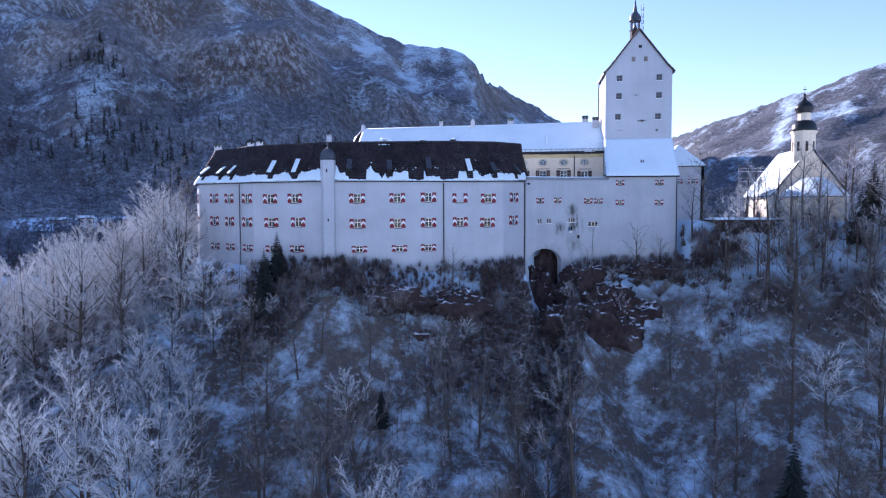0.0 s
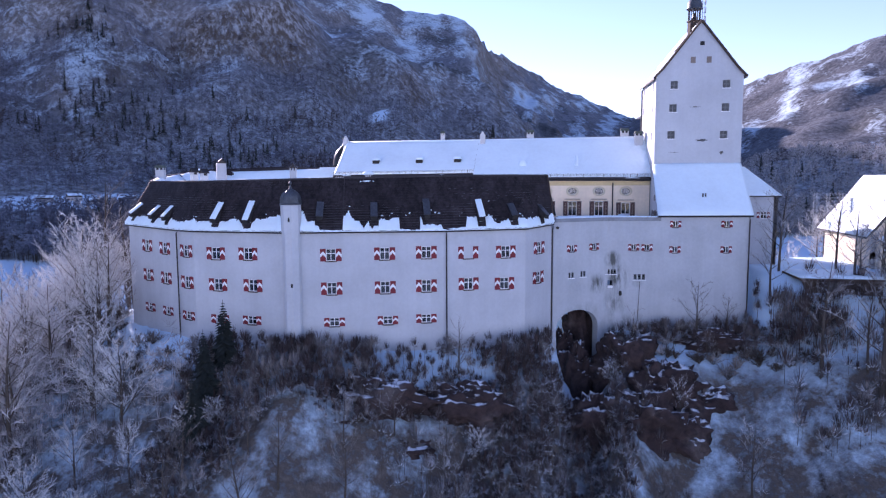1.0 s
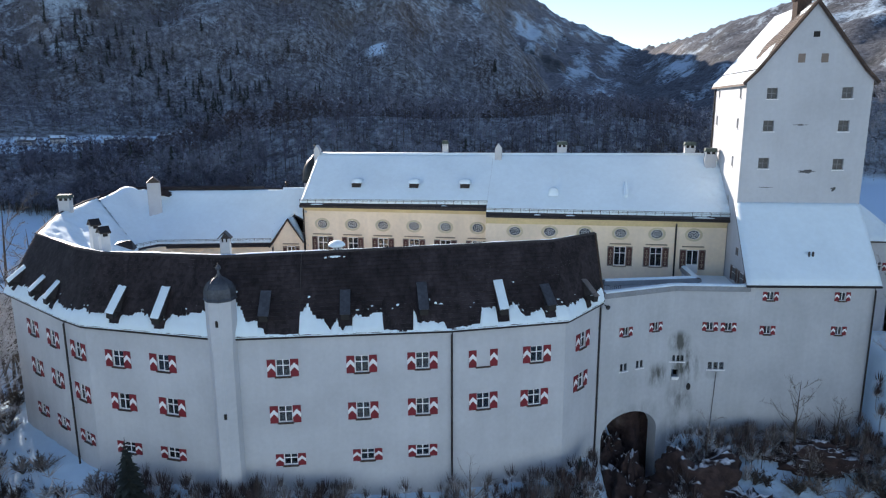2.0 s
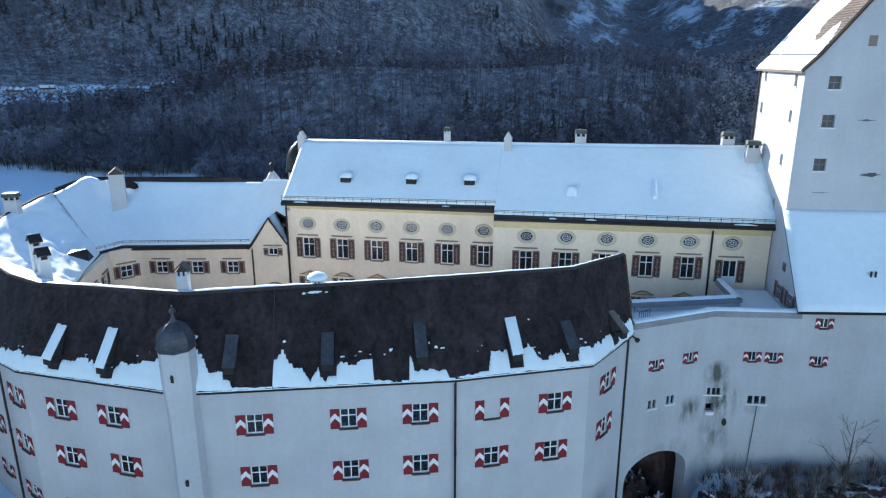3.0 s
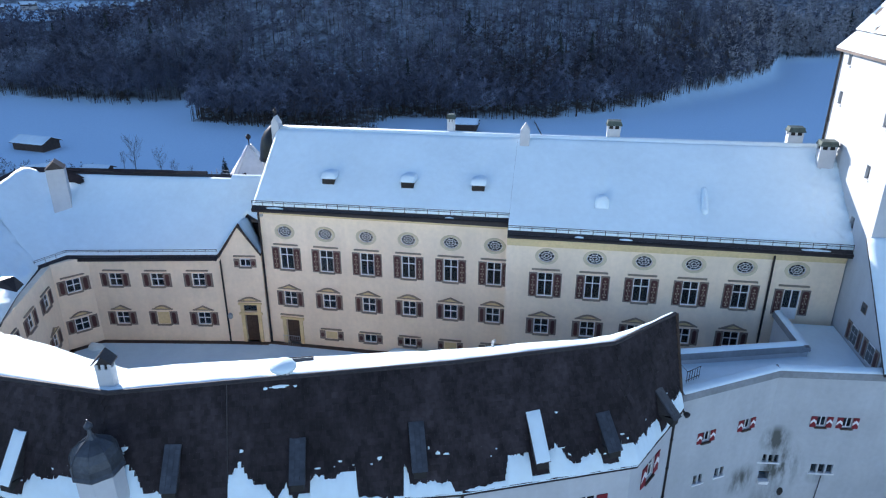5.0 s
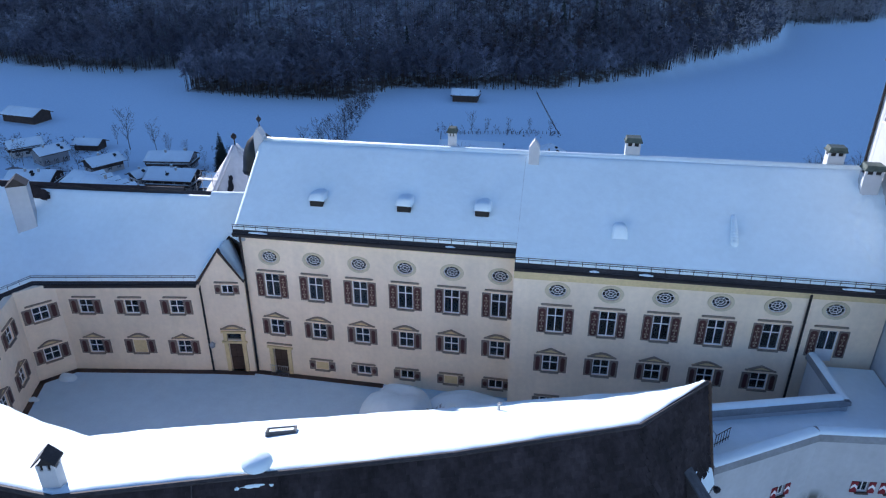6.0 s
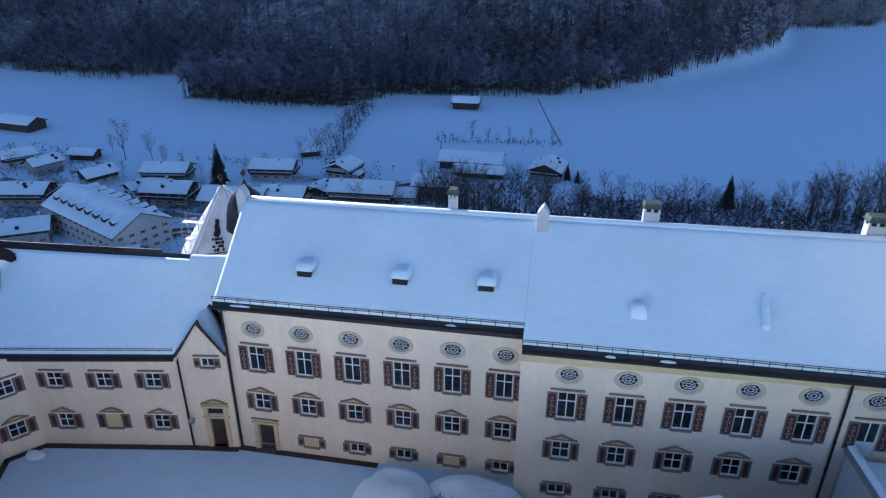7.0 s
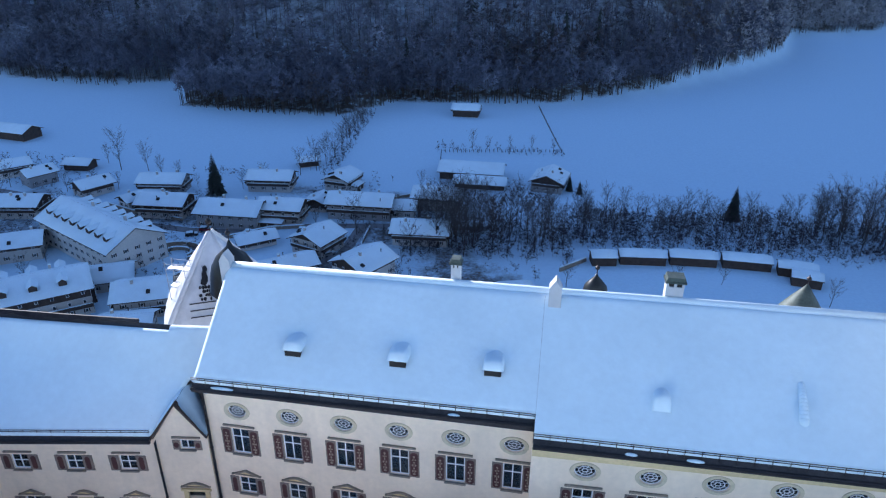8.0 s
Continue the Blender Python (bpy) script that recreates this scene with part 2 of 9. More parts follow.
class Build:
    """Collects boxes, prisms and tubes into one mesh."""

    def __init__(self):
        self.v, self.f, self.i = [], [], []

    def add(self, verts, faces, mi=0, m=None):
        o = len(self.v)
        self.v += [tuple(m @ Vector(p)) if m else tuple(p) for p in verts]
        self.f += [tuple(o + k for k in f) for f in faces]
        self.i += [mi] * len(faces)
        return self

    def box(self, x0, y0, z0, x1, y1, z1, mi=0, m=None, c=0.0):
        if c <= 0:
            v = [(x, y, z) for z in (z0, z1) for x, y in ((x0, y0), (x1, y0), (x1, y1), (x0, y1))]
            f = [(3, 2, 1, 0), (4, 5, 6, 7), (0, 1, 5, 4), (1, 2, 6, 5), (2, 3, 7, 6), (3, 0, 4, 7)]
            return self.add(v, f, mi, m)
        ring = lambda x0, y0, x1, y1, z: [(x0 + c, y0, z), (x1 - c, y0, z), (x1, y0 + c, z), (x1, y1 - c, z), (x1 - c, y1, z), (x0 + c, y1, z), (x0, y1 - c, z), (x0, y0 + c, z)]
        v = ring(x0, y0, x1, y1, z0) + ring(x0, y0, x1, y1, z1 - c) + ring(x0 + c, y0 + c, x1 - c, y1 - c, z1)
        f = [tuple(range(7, -1, -1)), tuple(range(16, 24))]
        for b in (0, 8):
            f += [(b + k, b + (k + 1) % 8, b + 8 + (k + 1) % 8, b + 8 + k) for k in range(8)]
        return self.add(v, f, mi, m)

    def prism(self, pts, y0, y1, mi=0, m=None):
        """A polygon given in x, z, drawn out from y0 to y1."""
        n = len(pts)
        v = [(x, y0, z) for x, z in pts] + [(x, y1, z) for x, z in pts]
        f = [tuple(range(n)), tuple(range(2 * n - 1, n - 1, -1))] + [(k, k + n, (k + 1) % n + n, (k + 1) % n) for k in range(n)]
        return self.add(v, f, mi, m)

    def flat(self, pts, z0, z1, mi=0):
        """A polygon given in x, y, drawn up from z0 to z1."""
        n = len(pts)
        v = [(x, y, z0) for x, y in pts] + [(x, y, z1) for x, y in pts]
        f = [tuple(range(n - 1, -1, -1)), tuple(range(n, 2 * n))] + [(k, (k + 1) % n, (k + 1) % n + n, k + n) for k in range(n)]
        return self.add(v, f, mi)

    def tube(self, pts, rads, n=6, mi=0, m=None):
        """A tapered tube along pts."""
        pts = [Vector(p) for p in pts]
        v, f = [], []
        for k, p in enumerate(pts):
            d = (pts[min(k + 1, len(pts) - 1)] - pts[max(k - 1, 0)]).normalized()
            a = d.orthogonal().normalized() if abs(d.z) < 0.99 else Vector((1, 0, 0))
            b = d.cross(a)
            r = rads[k] if isinstance(rads, (list, tuple)) else rads
            v += [p + r * (math.cos(2 * math.pi * j / n) * a + math.sin(2 * math.pi * j / n) * b) for j in range(n)]
        for k in range(len(pts) - 1):
            f += [(k * n + j, k * n + (j + 1) % n, (k + 1) * n + (j + 1) % n, (k + 1) * n + j) for j in range(n)]
        f += [tuple(range(n - 1, -1, -1)), tuple(range((len(pts) - 1) * n, len(pts) * n))]
        return self.add(v, f, mi, m)

    def lathe(self, profile, n=12, mi=0, m=None, turn=0.0):
        """A turned body: profile of (radius, z) from bottom to top."""
        v, f = [], []
        for r, z in profile:
            v += [(r * math.cos(2 * math.pi * j / n + turn), r * math.sin(2 * math.pi * j / n + turn), z) for j in range(n)]
        for k in range(len(profile) - 1):
            f += [(k * n + j, k * n + (j + 1) % n, (k + 1) * n + (j + 1) % n, (k + 1) * n + j) for j in range(n)]
        f += [tuple(range(n - 1, -1, -1)), tuple(range((len(profile) - 1) * n, len(profile) * n))]
        return self.add(v, f, mi, m)

    def mesh(self, name, mats, smooth=False):
        return raw(name, self.v, self.f, mats, self.i, smooth)


def wall_pose(a, b, s=0.0, z=0.0):
    """Pose on the outer face of the wall that runs from a to b (left to right for one who faces it): x along it, y into it."""
    d = Vector((b[0] - a[0], b[1] - a[1], 0)).normalized()
    n = Vector((-d.y, d.x, 0))
    p = Vector((a[0], a[1], 0)) + d * s
    return Matrix(((d.x, n.x, 0, p.x), (d.y, n.y, 0, p.y), (0, 0, 1, z), (0, 0, 0, 1)))


def run(a, b):
    return math.hypot(b[0] - a[0], b[1] - a[1])


def wall_mesh(name, length, z0, z1, holes, material, t=0.55):
    """A wall with rectangular openings (s0, s1, z0, z1) through its thickness."""
    ss = sorted({0.0, length, *[h[0] for h in holes], *[h[1] for h in holes]})
    zs = sorted({z0, z1, *[h[2] for h in holes], *[h[3] for h in holes]})
    open_at = lambda s, z: any(h[0] < s < h[1] and h[2] < z < h[3] for h in holes)
    solid = [[not open_at((ss[i] + ss[i + 1]) / 2, (zs[j] + zs[j + 1]) / 2) for j in range(len(zs) - 1)] for i in range(len(ss) - 1)]
    at, v, f = {}, [], []

    def vert(i, j, k):
        key = (i, j, k)
        if key not in at:
            at[key] = len(v)
            v.append((ss[i], k * t, zs[j]))
        return at[key]
    ni, nj = len(ss) - 1, len(zs) - 1
    for i in range(ni):
        for j in range(nj):
            if not solid[i][j]:
                continue
            f.append((vert(i, j, 0), vert(i + 1, j, 0), vert(i + 1, j + 1, 0), vert(i, j + 1, 0)))
            f.append((vert(i, j + 1, 1), vert(i + 1, j + 1, 1), vert(i + 1, j, 1), vert(i, j, 1)))
            for di, dj, e in ((-1, 0, ((i, j + 1), (i, j))), (1, 0, ((i + 1, j), (i + 1, j + 1))), (0, -1, ((i, j), (i + 1, j))), (0, 1, ((i + 1, j + 1), (i, j + 1)))):
                x, y = i + di, j + dj
                if 0 <= x < ni and 0 <= y < nj and solid[x][y]:
                    continue
                (p, q), (r, w) = e
                f.append((vert(p, q, 1), vert(r, w, 1), vert(r, w, 0), vert(p, q, 0)))
    return raw(name, v, f, material)


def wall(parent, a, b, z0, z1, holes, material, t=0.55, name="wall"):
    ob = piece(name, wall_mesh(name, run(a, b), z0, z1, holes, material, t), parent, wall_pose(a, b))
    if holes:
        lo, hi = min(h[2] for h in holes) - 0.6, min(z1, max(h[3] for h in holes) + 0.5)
        # added unseen near-black slab: paints the room shade behind the panes
        backing = Build().box(0.7, t + 0.9, lo, run(a, b) - 0.7, t + 1.0, hi)
        piece("shade_slab", backing.mesh("shade_slab", NEARBLACK), parent, wall_pose(a, b))
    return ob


def lerp(p, q, k):
    return tuple(x + (y - x) * k for x, y in zip(p, q))


def along(line, s):
    """The point at arc length s on a polyline of 3D points, by its run in plan; and the number of its stretch and the share of it."""
    for k in range(len(line) - 1):
        step = run(line[k], line[k + 1])
        if s <= step or k == len(line) - 2:
            return k, max(0.0, min(1.0, s / step))
        s -= step


def total(line):
    return sum(run(line[k], line[k + 1]) for k in range(len(line) - 1))


class Slope:
    """A roof face between an eave line and a ridge line that answer each other point by point."""

    def __init__(self, eave, ridge):
        self.e, self.r, self.length = eave, ridge, total(eave)

    def at(self, s, v, up=0.0):
        k, q = along(self.e, s)
        p = Vector(lerp(lerp(self.e[k], self.e[k + 1], q), lerp(self.r[k], self.r[k + 1], q), v))
        if up:
            p += up * self.normal(s)
        return p

    def normal(self, s):
        k, _ = along(self.e, s)
        a = Vector(self.e[k + 1]) - Vector(self.e[k])
        b = Vector(self.r[k]) - Vector(self.e[k])
        n = a.cross(b).normalized()
        return n if n.z > 0 else -n

    def rise(self, s):
        return (self.at(s, 1) - self.at(s, 0)).length


def roof_sheet(parent, slope, material, thick=0.22, name="roof"):
    """The boarding under the covering, following the twist of its face."""
    v, f, rows = [], [], 6
    ss, acc = [0.0], 0.0
    for k in range(len(slope.e) - 1):
        step = run(slope.e[k], slope.e[k + 1])
        n = max(1, round(step / 1.2))
        ss += [acc + step * (q + 1) / n for q in range(n)]
        acc += step
    m = 2 * (rows + 1)
    for s in ss:
        top = [slope.at(s, j / rows) for j in range(rows + 1)]
        v += top + [p - Vector((0, 0, thick)) for p in reversed(top)]
    for k in range(len(ss) - 1):
        a, b = m * k, m * k + m
        f += [(a + i, b + i, b + (i + 1) % m, a + (i + 1) % m) for i in range(m)]
    f += [tuple(range(m - 1, -1, -1)), tuple(range(m * (len(ss) - 1), m * len(ss)))]
    return piece(name, raw(name, v, f, material), parent)


def streaks(m, amount, across=1.1, down=0.07):
    """Runs of rain and dirt: brightness varied in long upright streaks."""
    nt = m.node_tree
    p = nt.nodes["Principled BSDF"]
    src = p.inputs["Base Color"].links[0].from_socket
    geo = node_of(m, "ShaderNodeNewGeometry")
    mp, n, r, v = (nt.nodes.new(k) for k in ("ShaderNodeMapping", "ShaderNodeTexNoise", "ShaderNodeMapRange", "ShaderNodeVectorMath"))
    mp.inputs["Scale"].default_value = (across, across, down)
    n.inputs["Scale"].default_value, n.inputs["Detail"].default_value, n.inputs["Roughness"].default_value = 1.0, 6, 0.6
    nt.links.new(geo.outputs["Position"], mp.inputs[0])
    nt.links.new(mp.outputs[0], n.inputs["Vector"])
    r.inputs["From Min"].default_value, r.inputs["From Max"].default_value = 0.35, 0.65
    r.inputs["To Min"].default_value, r.inputs["To Max"].default_value = 1 - amount, 1 + amount * 0.5
    nt.links.new(n.outputs["Fac"], r.inputs["Value"])
    v.operation = "SCALE"
    nt.links.new(src, v.inputs[0])
    nt.links.new(r.outputs[0], v.inputs["Scale"])
    nt.links.new(v.outputs[0], p.inputs["Base Color"])
    return m


streaks(WHITE, 0.035)
streaks(CREAM, 0.04)
streaks(SHINGLE, 0.4, 1.3, 0.16)
# paler, bluer copy of the shingle: sky sheen on dormer covers put into colour
COVER = streaks(island_vary(mat("sky_sheen_shingle", (0.075, 0.082, 0.095), 0.34, vary=0.2, big=0.2, grain=5, patch=0.8, bump=0.2), 0.15), 0.25)
COPING = mat("grey_stone_coping", (0.25, 0.265, 0.28), 0.6, vary=0.12, big=0.2, grain=5, patch=0.7, bump=0.2)


def mouldy(m, spots):
    """Soft grey-green mould runs round given places on a wall: (centre, half sizes) in the world."""
    nt = m.node_tree
    p = nt.nodes["Principled BSDF"]
    src = p.inputs["Base Color"].links[0].from_socket
    geo = node_of(m, "ShaderNodeNewGeometry")
    mp, n = nt.nodes.new("ShaderNodeMapping"), nt.nodes.new("ShaderNodeTexNoise")
    mp.inputs["Scale"].default_value = (1.5, 1.5, 0.45)
    n.inputs["Scale"].default_value, n.inputs["Detail"].default_value, n.inputs["Roughness"].default_value = 1.0, 8, 0.65
    nt.links.new(geo.outputs["Position"], mp.inputs[0])
    nt.links.new(mp.outputs[0], n.inputs["Vector"])
    best = None
    for c, size, depth in spots:
        s, d, ln, r = (nt.nodes.new(k) for k in ("ShaderNodeVectorMath", "ShaderNodeVectorMath", "ShaderNodeVectorMath", "ShaderNodeMapRange"))
        s.operation, d.operation, ln.operation = "SUBTRACT", "DIVIDE", "LENGTH"
        s.inputs[1].default_value, d.inputs[1].default_value = c, size
        nt.links.new(geo.outputs["Position"], s.inputs[0])
        nt.links.new(s.outputs[0], d.inputs[0])
        nt.links.new(d.outputs[0], ln.inputs[0])
        r.inputs["From Min"].default_value, r.inputs["From Max"].default_value = 1.0, 0.0
        r.inputs["To Max"].default_value = depth
        nt.links.new(ln.outputs["Value"], r.inputs["Value"])
        if best is None:
            best = r.outputs[0]
        else:
            mx = nt.nodes.new("ShaderNodeMath")
            mx.operation = "MAXIMUM"
            nt.links.new(best, mx.inputs[0])
            nt.links.new(r.outputs[0], mx.inputs[1])
            best = mx.outputs[0]
    nr, mul, mix = nt.nodes.new("ShaderNodeMapRange"), nt.nodes.new("ShaderNodeMath"), nt.nodes.new("ShaderNodeMix")
    nr.inputs["From Min"].default_value, nr.inputs["From Max"].default_value = 0.38, 0.62
    nt.links.new(n.outputs["Fac"], nr.inputs["Value"])
    mul.operation, mul.use_clamp = "MULTIPLY", True
    nt.links.new(best, mul.inputs[0])
    nt.links.new(nr.outputs[0], mul.inputs[1])
    mix.data_type = "RGBA"
    nt.links.new(mul.outputs[0], mix.inputs["Factor"])
    nt.links.new(src, mix.inputs["A"])
    mix.inputs["B"].default_value = (0.11, 0.115, 0.105, 1)
    nt.links.new(mix.outputs["Result"], p.inputs["Base Color"])
    return m


STAINED = mouldy(streaks(mat("mouldy_lime_plaster", (0.485, 0.505, 0.52), 0.85, vary=0.05, big=0.12, grain=3.0, patch=0.22, bump=0.25, dist=0.02), 0.05),
                 [((1.6, 113.4, -0.2), (1.2, 2, 1.3), 2.0), ((2.2, 113.5, -2.4), (1.8, 2, 2.6), 1.6), ((-0.3, 112.6, -3.2), (1.4, 2, 1.5), 1.4), ((2.0, 113.5, -5.6), (1.6, 2, 3.2), 0.9), ((4.8, 113.7, -3.1), (0.9, 2, 0.7), 0.8), ((3.4, 113.6, -9.2), (4.0, 3, 2.4), 1.0), ((12.0, 114.8, -9.5), (9.0, 3, 2.0), 0.7), ((-2.0, 111.5, -6.8), (3.0, 3, 1.6), 0.6)])


def snow_cover(parent, slope, thick=0.28, step=0.6, rows=14, seed=0.0, lump=0.06, v0=0.0, v1=1.0, s0=0.0, s1=None, lip=0.25, label="thick smooth snow", extra=None, ends=(True, True)):
    """A blanket of snow on a roof face, rounded at its edges, with soft drifts."""
    s1 = slope.length if s1 is None else s1
    cuts, acc = [s0], 0.0
    for k in range(len(slope.e) - 1):
        acc += run(slope.e[k], slope.e[k + 1])
        if s0 < acc < s1:
            cuts.append(acc)
    cuts.append(s1)
    ss = []
    for a, b in zip(cuts, cuts[1:]):
        n = max(1, round((b - a) / step))
        ss += [a + (b - a) * k / n for k in range(n)]
    ss.append(s1)
    v, f = [], []
    vs = [v0 + (v1 - v0) * j / rows for j in range(rows + 1)]
    vs = [vs[0], vs[0] + (vs[1] - vs[0]) * 0.25] + vs[1:-1] + [vs[-1] - (vs[1] - vs[0]) * 0.25, vs[-1]]
    for i, s in enumerate(ss):
        for j, w in enumerate(vs):
            p = slope.at(s, w)
            d = min(w - v0, v1 - w) * slope.rise(s)
            e = min(1.0, (max(d, 0) / lip) ** 0.5) if j not in (0, len(vs) - 1) else 0.05
            es = min(1.0, (min(s - s0 if ends[0] else 9, s1 - s if ends[1] else 9) / lip + 0.02) ** 0.5) if thick > 0.1 else 1
            h = thick * e * es
            h += lump * e * (noise.noise(Vector((p.x * 0.22 + seed, p.y * 0.22, p.z * 0.22))) + 0.4 * noise.noise(Vector((p.x * 0.9, p.y * 0.9 + seed, p.z))))
            if extra:
                h += extra(s, w)
            soft = slope.normal(max(s - 0.7, 0.0)) + slope.normal(min(s + 0.7, slope.length))
            v.append(p + max(h, 0.012) * soft.normalized())
    m = len(vs)
    for i in range(len(ss) - 1):
        f += [(i * m + j, (i + 1) * m + j, (i + 1) * m + j + 1, i * m + j + 1) for j in range(m - 1)]
    o = len(v)
    base = [slope.at(s, w) for s in (ss[0], ss[-1]) for w in vs]
    v += base
    for q, i in ((0, 0), (1, len(ss) - 1)):
        for j in range(m - 1) if ends[q] else ():
            f.append((i * m + j, i * m + j + 1, o + q * m + j + 1, o + q * m + j))
    return piece("snow", raw("snow", v, f, SNOW, smooth=True), parent, label=label)


def shingles(parent, slope, wide=0.3, tall=0.21, seed=1, v0=0.0, v1=1.0):
    """Courses of single shingles, each a little proud at its foot."""
    rng = random.Random(seed)
    v, f, mi = [], [], []
    rise = slope.rise(slope.length / 2)
    courses = int(rise * (v1 - v0) / tall)
    for c in range(courses):
        w0, w1 = v0 + (v1 - v0) * c / courses, v0 + (v1 - v0) * (c + 1.18) / courses
        w1 = min(w1, 1.0)
        n = int(slope.length / wide)
        for k in range(n):
            s = (k + 0.5 * (c % 2)) * wide
            a, b = s + 0.004, min(s + wide - 0.004, slope.length)
            if b - a < 0.05:
                continue
            mid = (a + b) / 2
            nrm = slope.normal(mid)
            lift = 0.065 + 0.035 * rng.random()
            p = [slope.at(a, w0), slope.at(b, w0), slope.at(b, w1), slope.at(a, w1)]
            o = len(v)
            v += [p[0] + lift * nrm, p[1] + lift * nrm, p[2] + 0.012 * nrm, p[3] + 0.012 * nrm, p[0], p[1]]
            f += [(o, o + 1, o + 2, o + 3), (o + 4, o + 5, o + 1, o)]
            rime = noise.noise(Vector((s * 0.12, c * 0.1, 3.0))) + 0.25 * rng.random() - 0.5 * (w0 - 0.25)
            mi += [0, 1 if rime > 0.12 else 0]
    ob = piece("shingles", raw("shingles", v, f, [SHINGLE, RIME], mi), parent, label="dark weathered shingles in courses")
    ob["kind"] = "stuff"
    return ob


def pipe(parent, x, y, z0, z1, r=0.075, out=(0, -1), label="dark metal downpipe"):
    b = Build()
    b.tube([(x - out[0] * 0.25, y - out[1] * 0.25, z1 + 0.12), (x, y, z1 - 0.25), (x, y, z0)], r, 8)
    for k in range(int((z1 - z0) / 2.2)):
        z = z0 + 1.0 + 2.2 * k
        b.tube([(x, y, z), (x, y, z + 0.07)], r * 1.35, 8)
    return piece("downpipe", b.mesh("downpipe", METAL), parent, label=label)


def gutter(parent, line, r=0.09, drop=0.06):
    b = Build()
    b.tube([(p[0], p[1], p[2] - drop) for p in line], r, 6)
    return piece("gutter", b.mesh("gutter", METAL), parent)
# ---------------------------------------------------------------- ground: one sheet from the castle rock to the mountains
EYE0 = (-8.0, 40.0)
FOOT = np.array([(-66.0, 133.0), (-66.3, 119.0), (-64.2, 111.5), (-59.2, 103.4), (-49.0, 97.8), (-46.3, 96.5), (-34.0, 95.4), (-17.5, 100.2), (-8.9, 103.8), (-5.0, 110.0), (0.9, 113.4), (18.4, 115.5), (24, 111), (34, 112), (48, 112), (54, 125), (50, 143), (20, 136)])


def poly_distance(x, y, poly):
    """Signed distance in plan: negative inside."""
    best = np.full(x.shape, 1e9)
    inside = np.zeros(x.shape, bool)
    n = len(poly)
    for k in range(n):
        (ax, ay), (bx, by) = poly[k], poly[(k + 1) % n]
        dx, dy = bx - ax, by - ay
        t = np.clip(((x - ax) * dx + (y - ay) * dy) / (dx * dx + dy * dy), 0, 1)
        best = np.minimum(best, np.hypot(x - ax - t * dx, y - ay - t * dy))
        cross = ((ay > y) != (by > y)) & (x < (bx - ax) * (y - ay) / (by - ay + 1e-12) + ax)
        inside ^= cross
    return np.where(inside, -best, best)


def wave(x, y, f, seed):
    """Cheap smooth noise for arrays, of size about one."""
    rng = np.random.RandomState(seed)
    out = np.zeros_like(x)
    for k in range(7):
        a, p = rng.rand() * 2 * np.pi, rng.rand() * 2 * np.pi
        q = f * (0.6 + 0.9 * rng.rand())
        out += np.sin((x * np.cos(a) + y * np.sin(a)) * q + p + 1.3 * np.sin((x * np.sin(a) - y * np.cos(a)) * q * 0.7 + p * 2))
    return out / 3.0


def sstep(a, b, x):
    t = np.clip((x - a) / (b - a), 0, 1)
    return t * t * (3 - 2 * t)


def field_edge(x):
    """y at which the valley meadows meet the wooded hills."""
    return np.interp(x, [-700, -405, -350, -306, -277, -252, -236, -205, -170, -138, -126, -115, -69, -29, 0, 20, 47, 76, 111, 158, 199, 230, 304, 600], [560, 506, 493, 489, 504, 504, 447, 441, 441, 442, 462, 482, 486, 496, 515, 533, 558, 598, 636, 712, 836, 846, 880, 860])


def skyline(az):
    """Height of the far crest, in degrees over the horizon, by azimuth in degrees to the right of +y; and its distance."""
    return (np.interp(az, SKY_AZ, SKY_EL), np.interp(az, SKY_AZ, SKY_R))


SKY_AZ = [-80, -60, -50, -42, -35, -28, -23.2, -21.4, -18.9, -16.3, -13.2, -11.5, -9.8, -8.2, -7.0, -6.3, -5.1, -2.9, -0.1, 3.1, 5.5, 8.9, 11.9, 15.5, 18.2, 21.1, 23.4, 32, 45, 70]
SKY_EL = [18.5, 19.2, 19.4, 19.4, 18.6, 17.9, 17.2, 17.0, 15.95, 15.0, 13.75, 13.4, 13.25, 13.1, 12.1, 10.8, 10.15, 8.95, 7.35, 5.85, 4.9, 5.7, 6.7, 7.9, 8.7, 9.6, 10.2, 13, 13, 11]
SKY_R = [1900, 1900, 1900, 2000, 2200, 2500, 2700, 2750, 2800, 2800, 2800, 2800, 2800, 2800, 2800, 3000, 3300, 3500, 3600, 3700, 3600, 3000, 2800, 2700, 2600, 2600, 2600, 2600, 2400, 2200]
# a nearer wooded spur in front of the cliffs
SPUR_AZ = [-44, -36, -30, -26.1, -24.9, -19.6, -16.4, -13.0, -9.8, -6.7, -3.5, 0]
SPUR_EL = [12.0, 16.0, 17.4, 17.2, 16.3, 14.7, 12.9, 11.2, 9.2, 7.5, 4.5, 0.0]


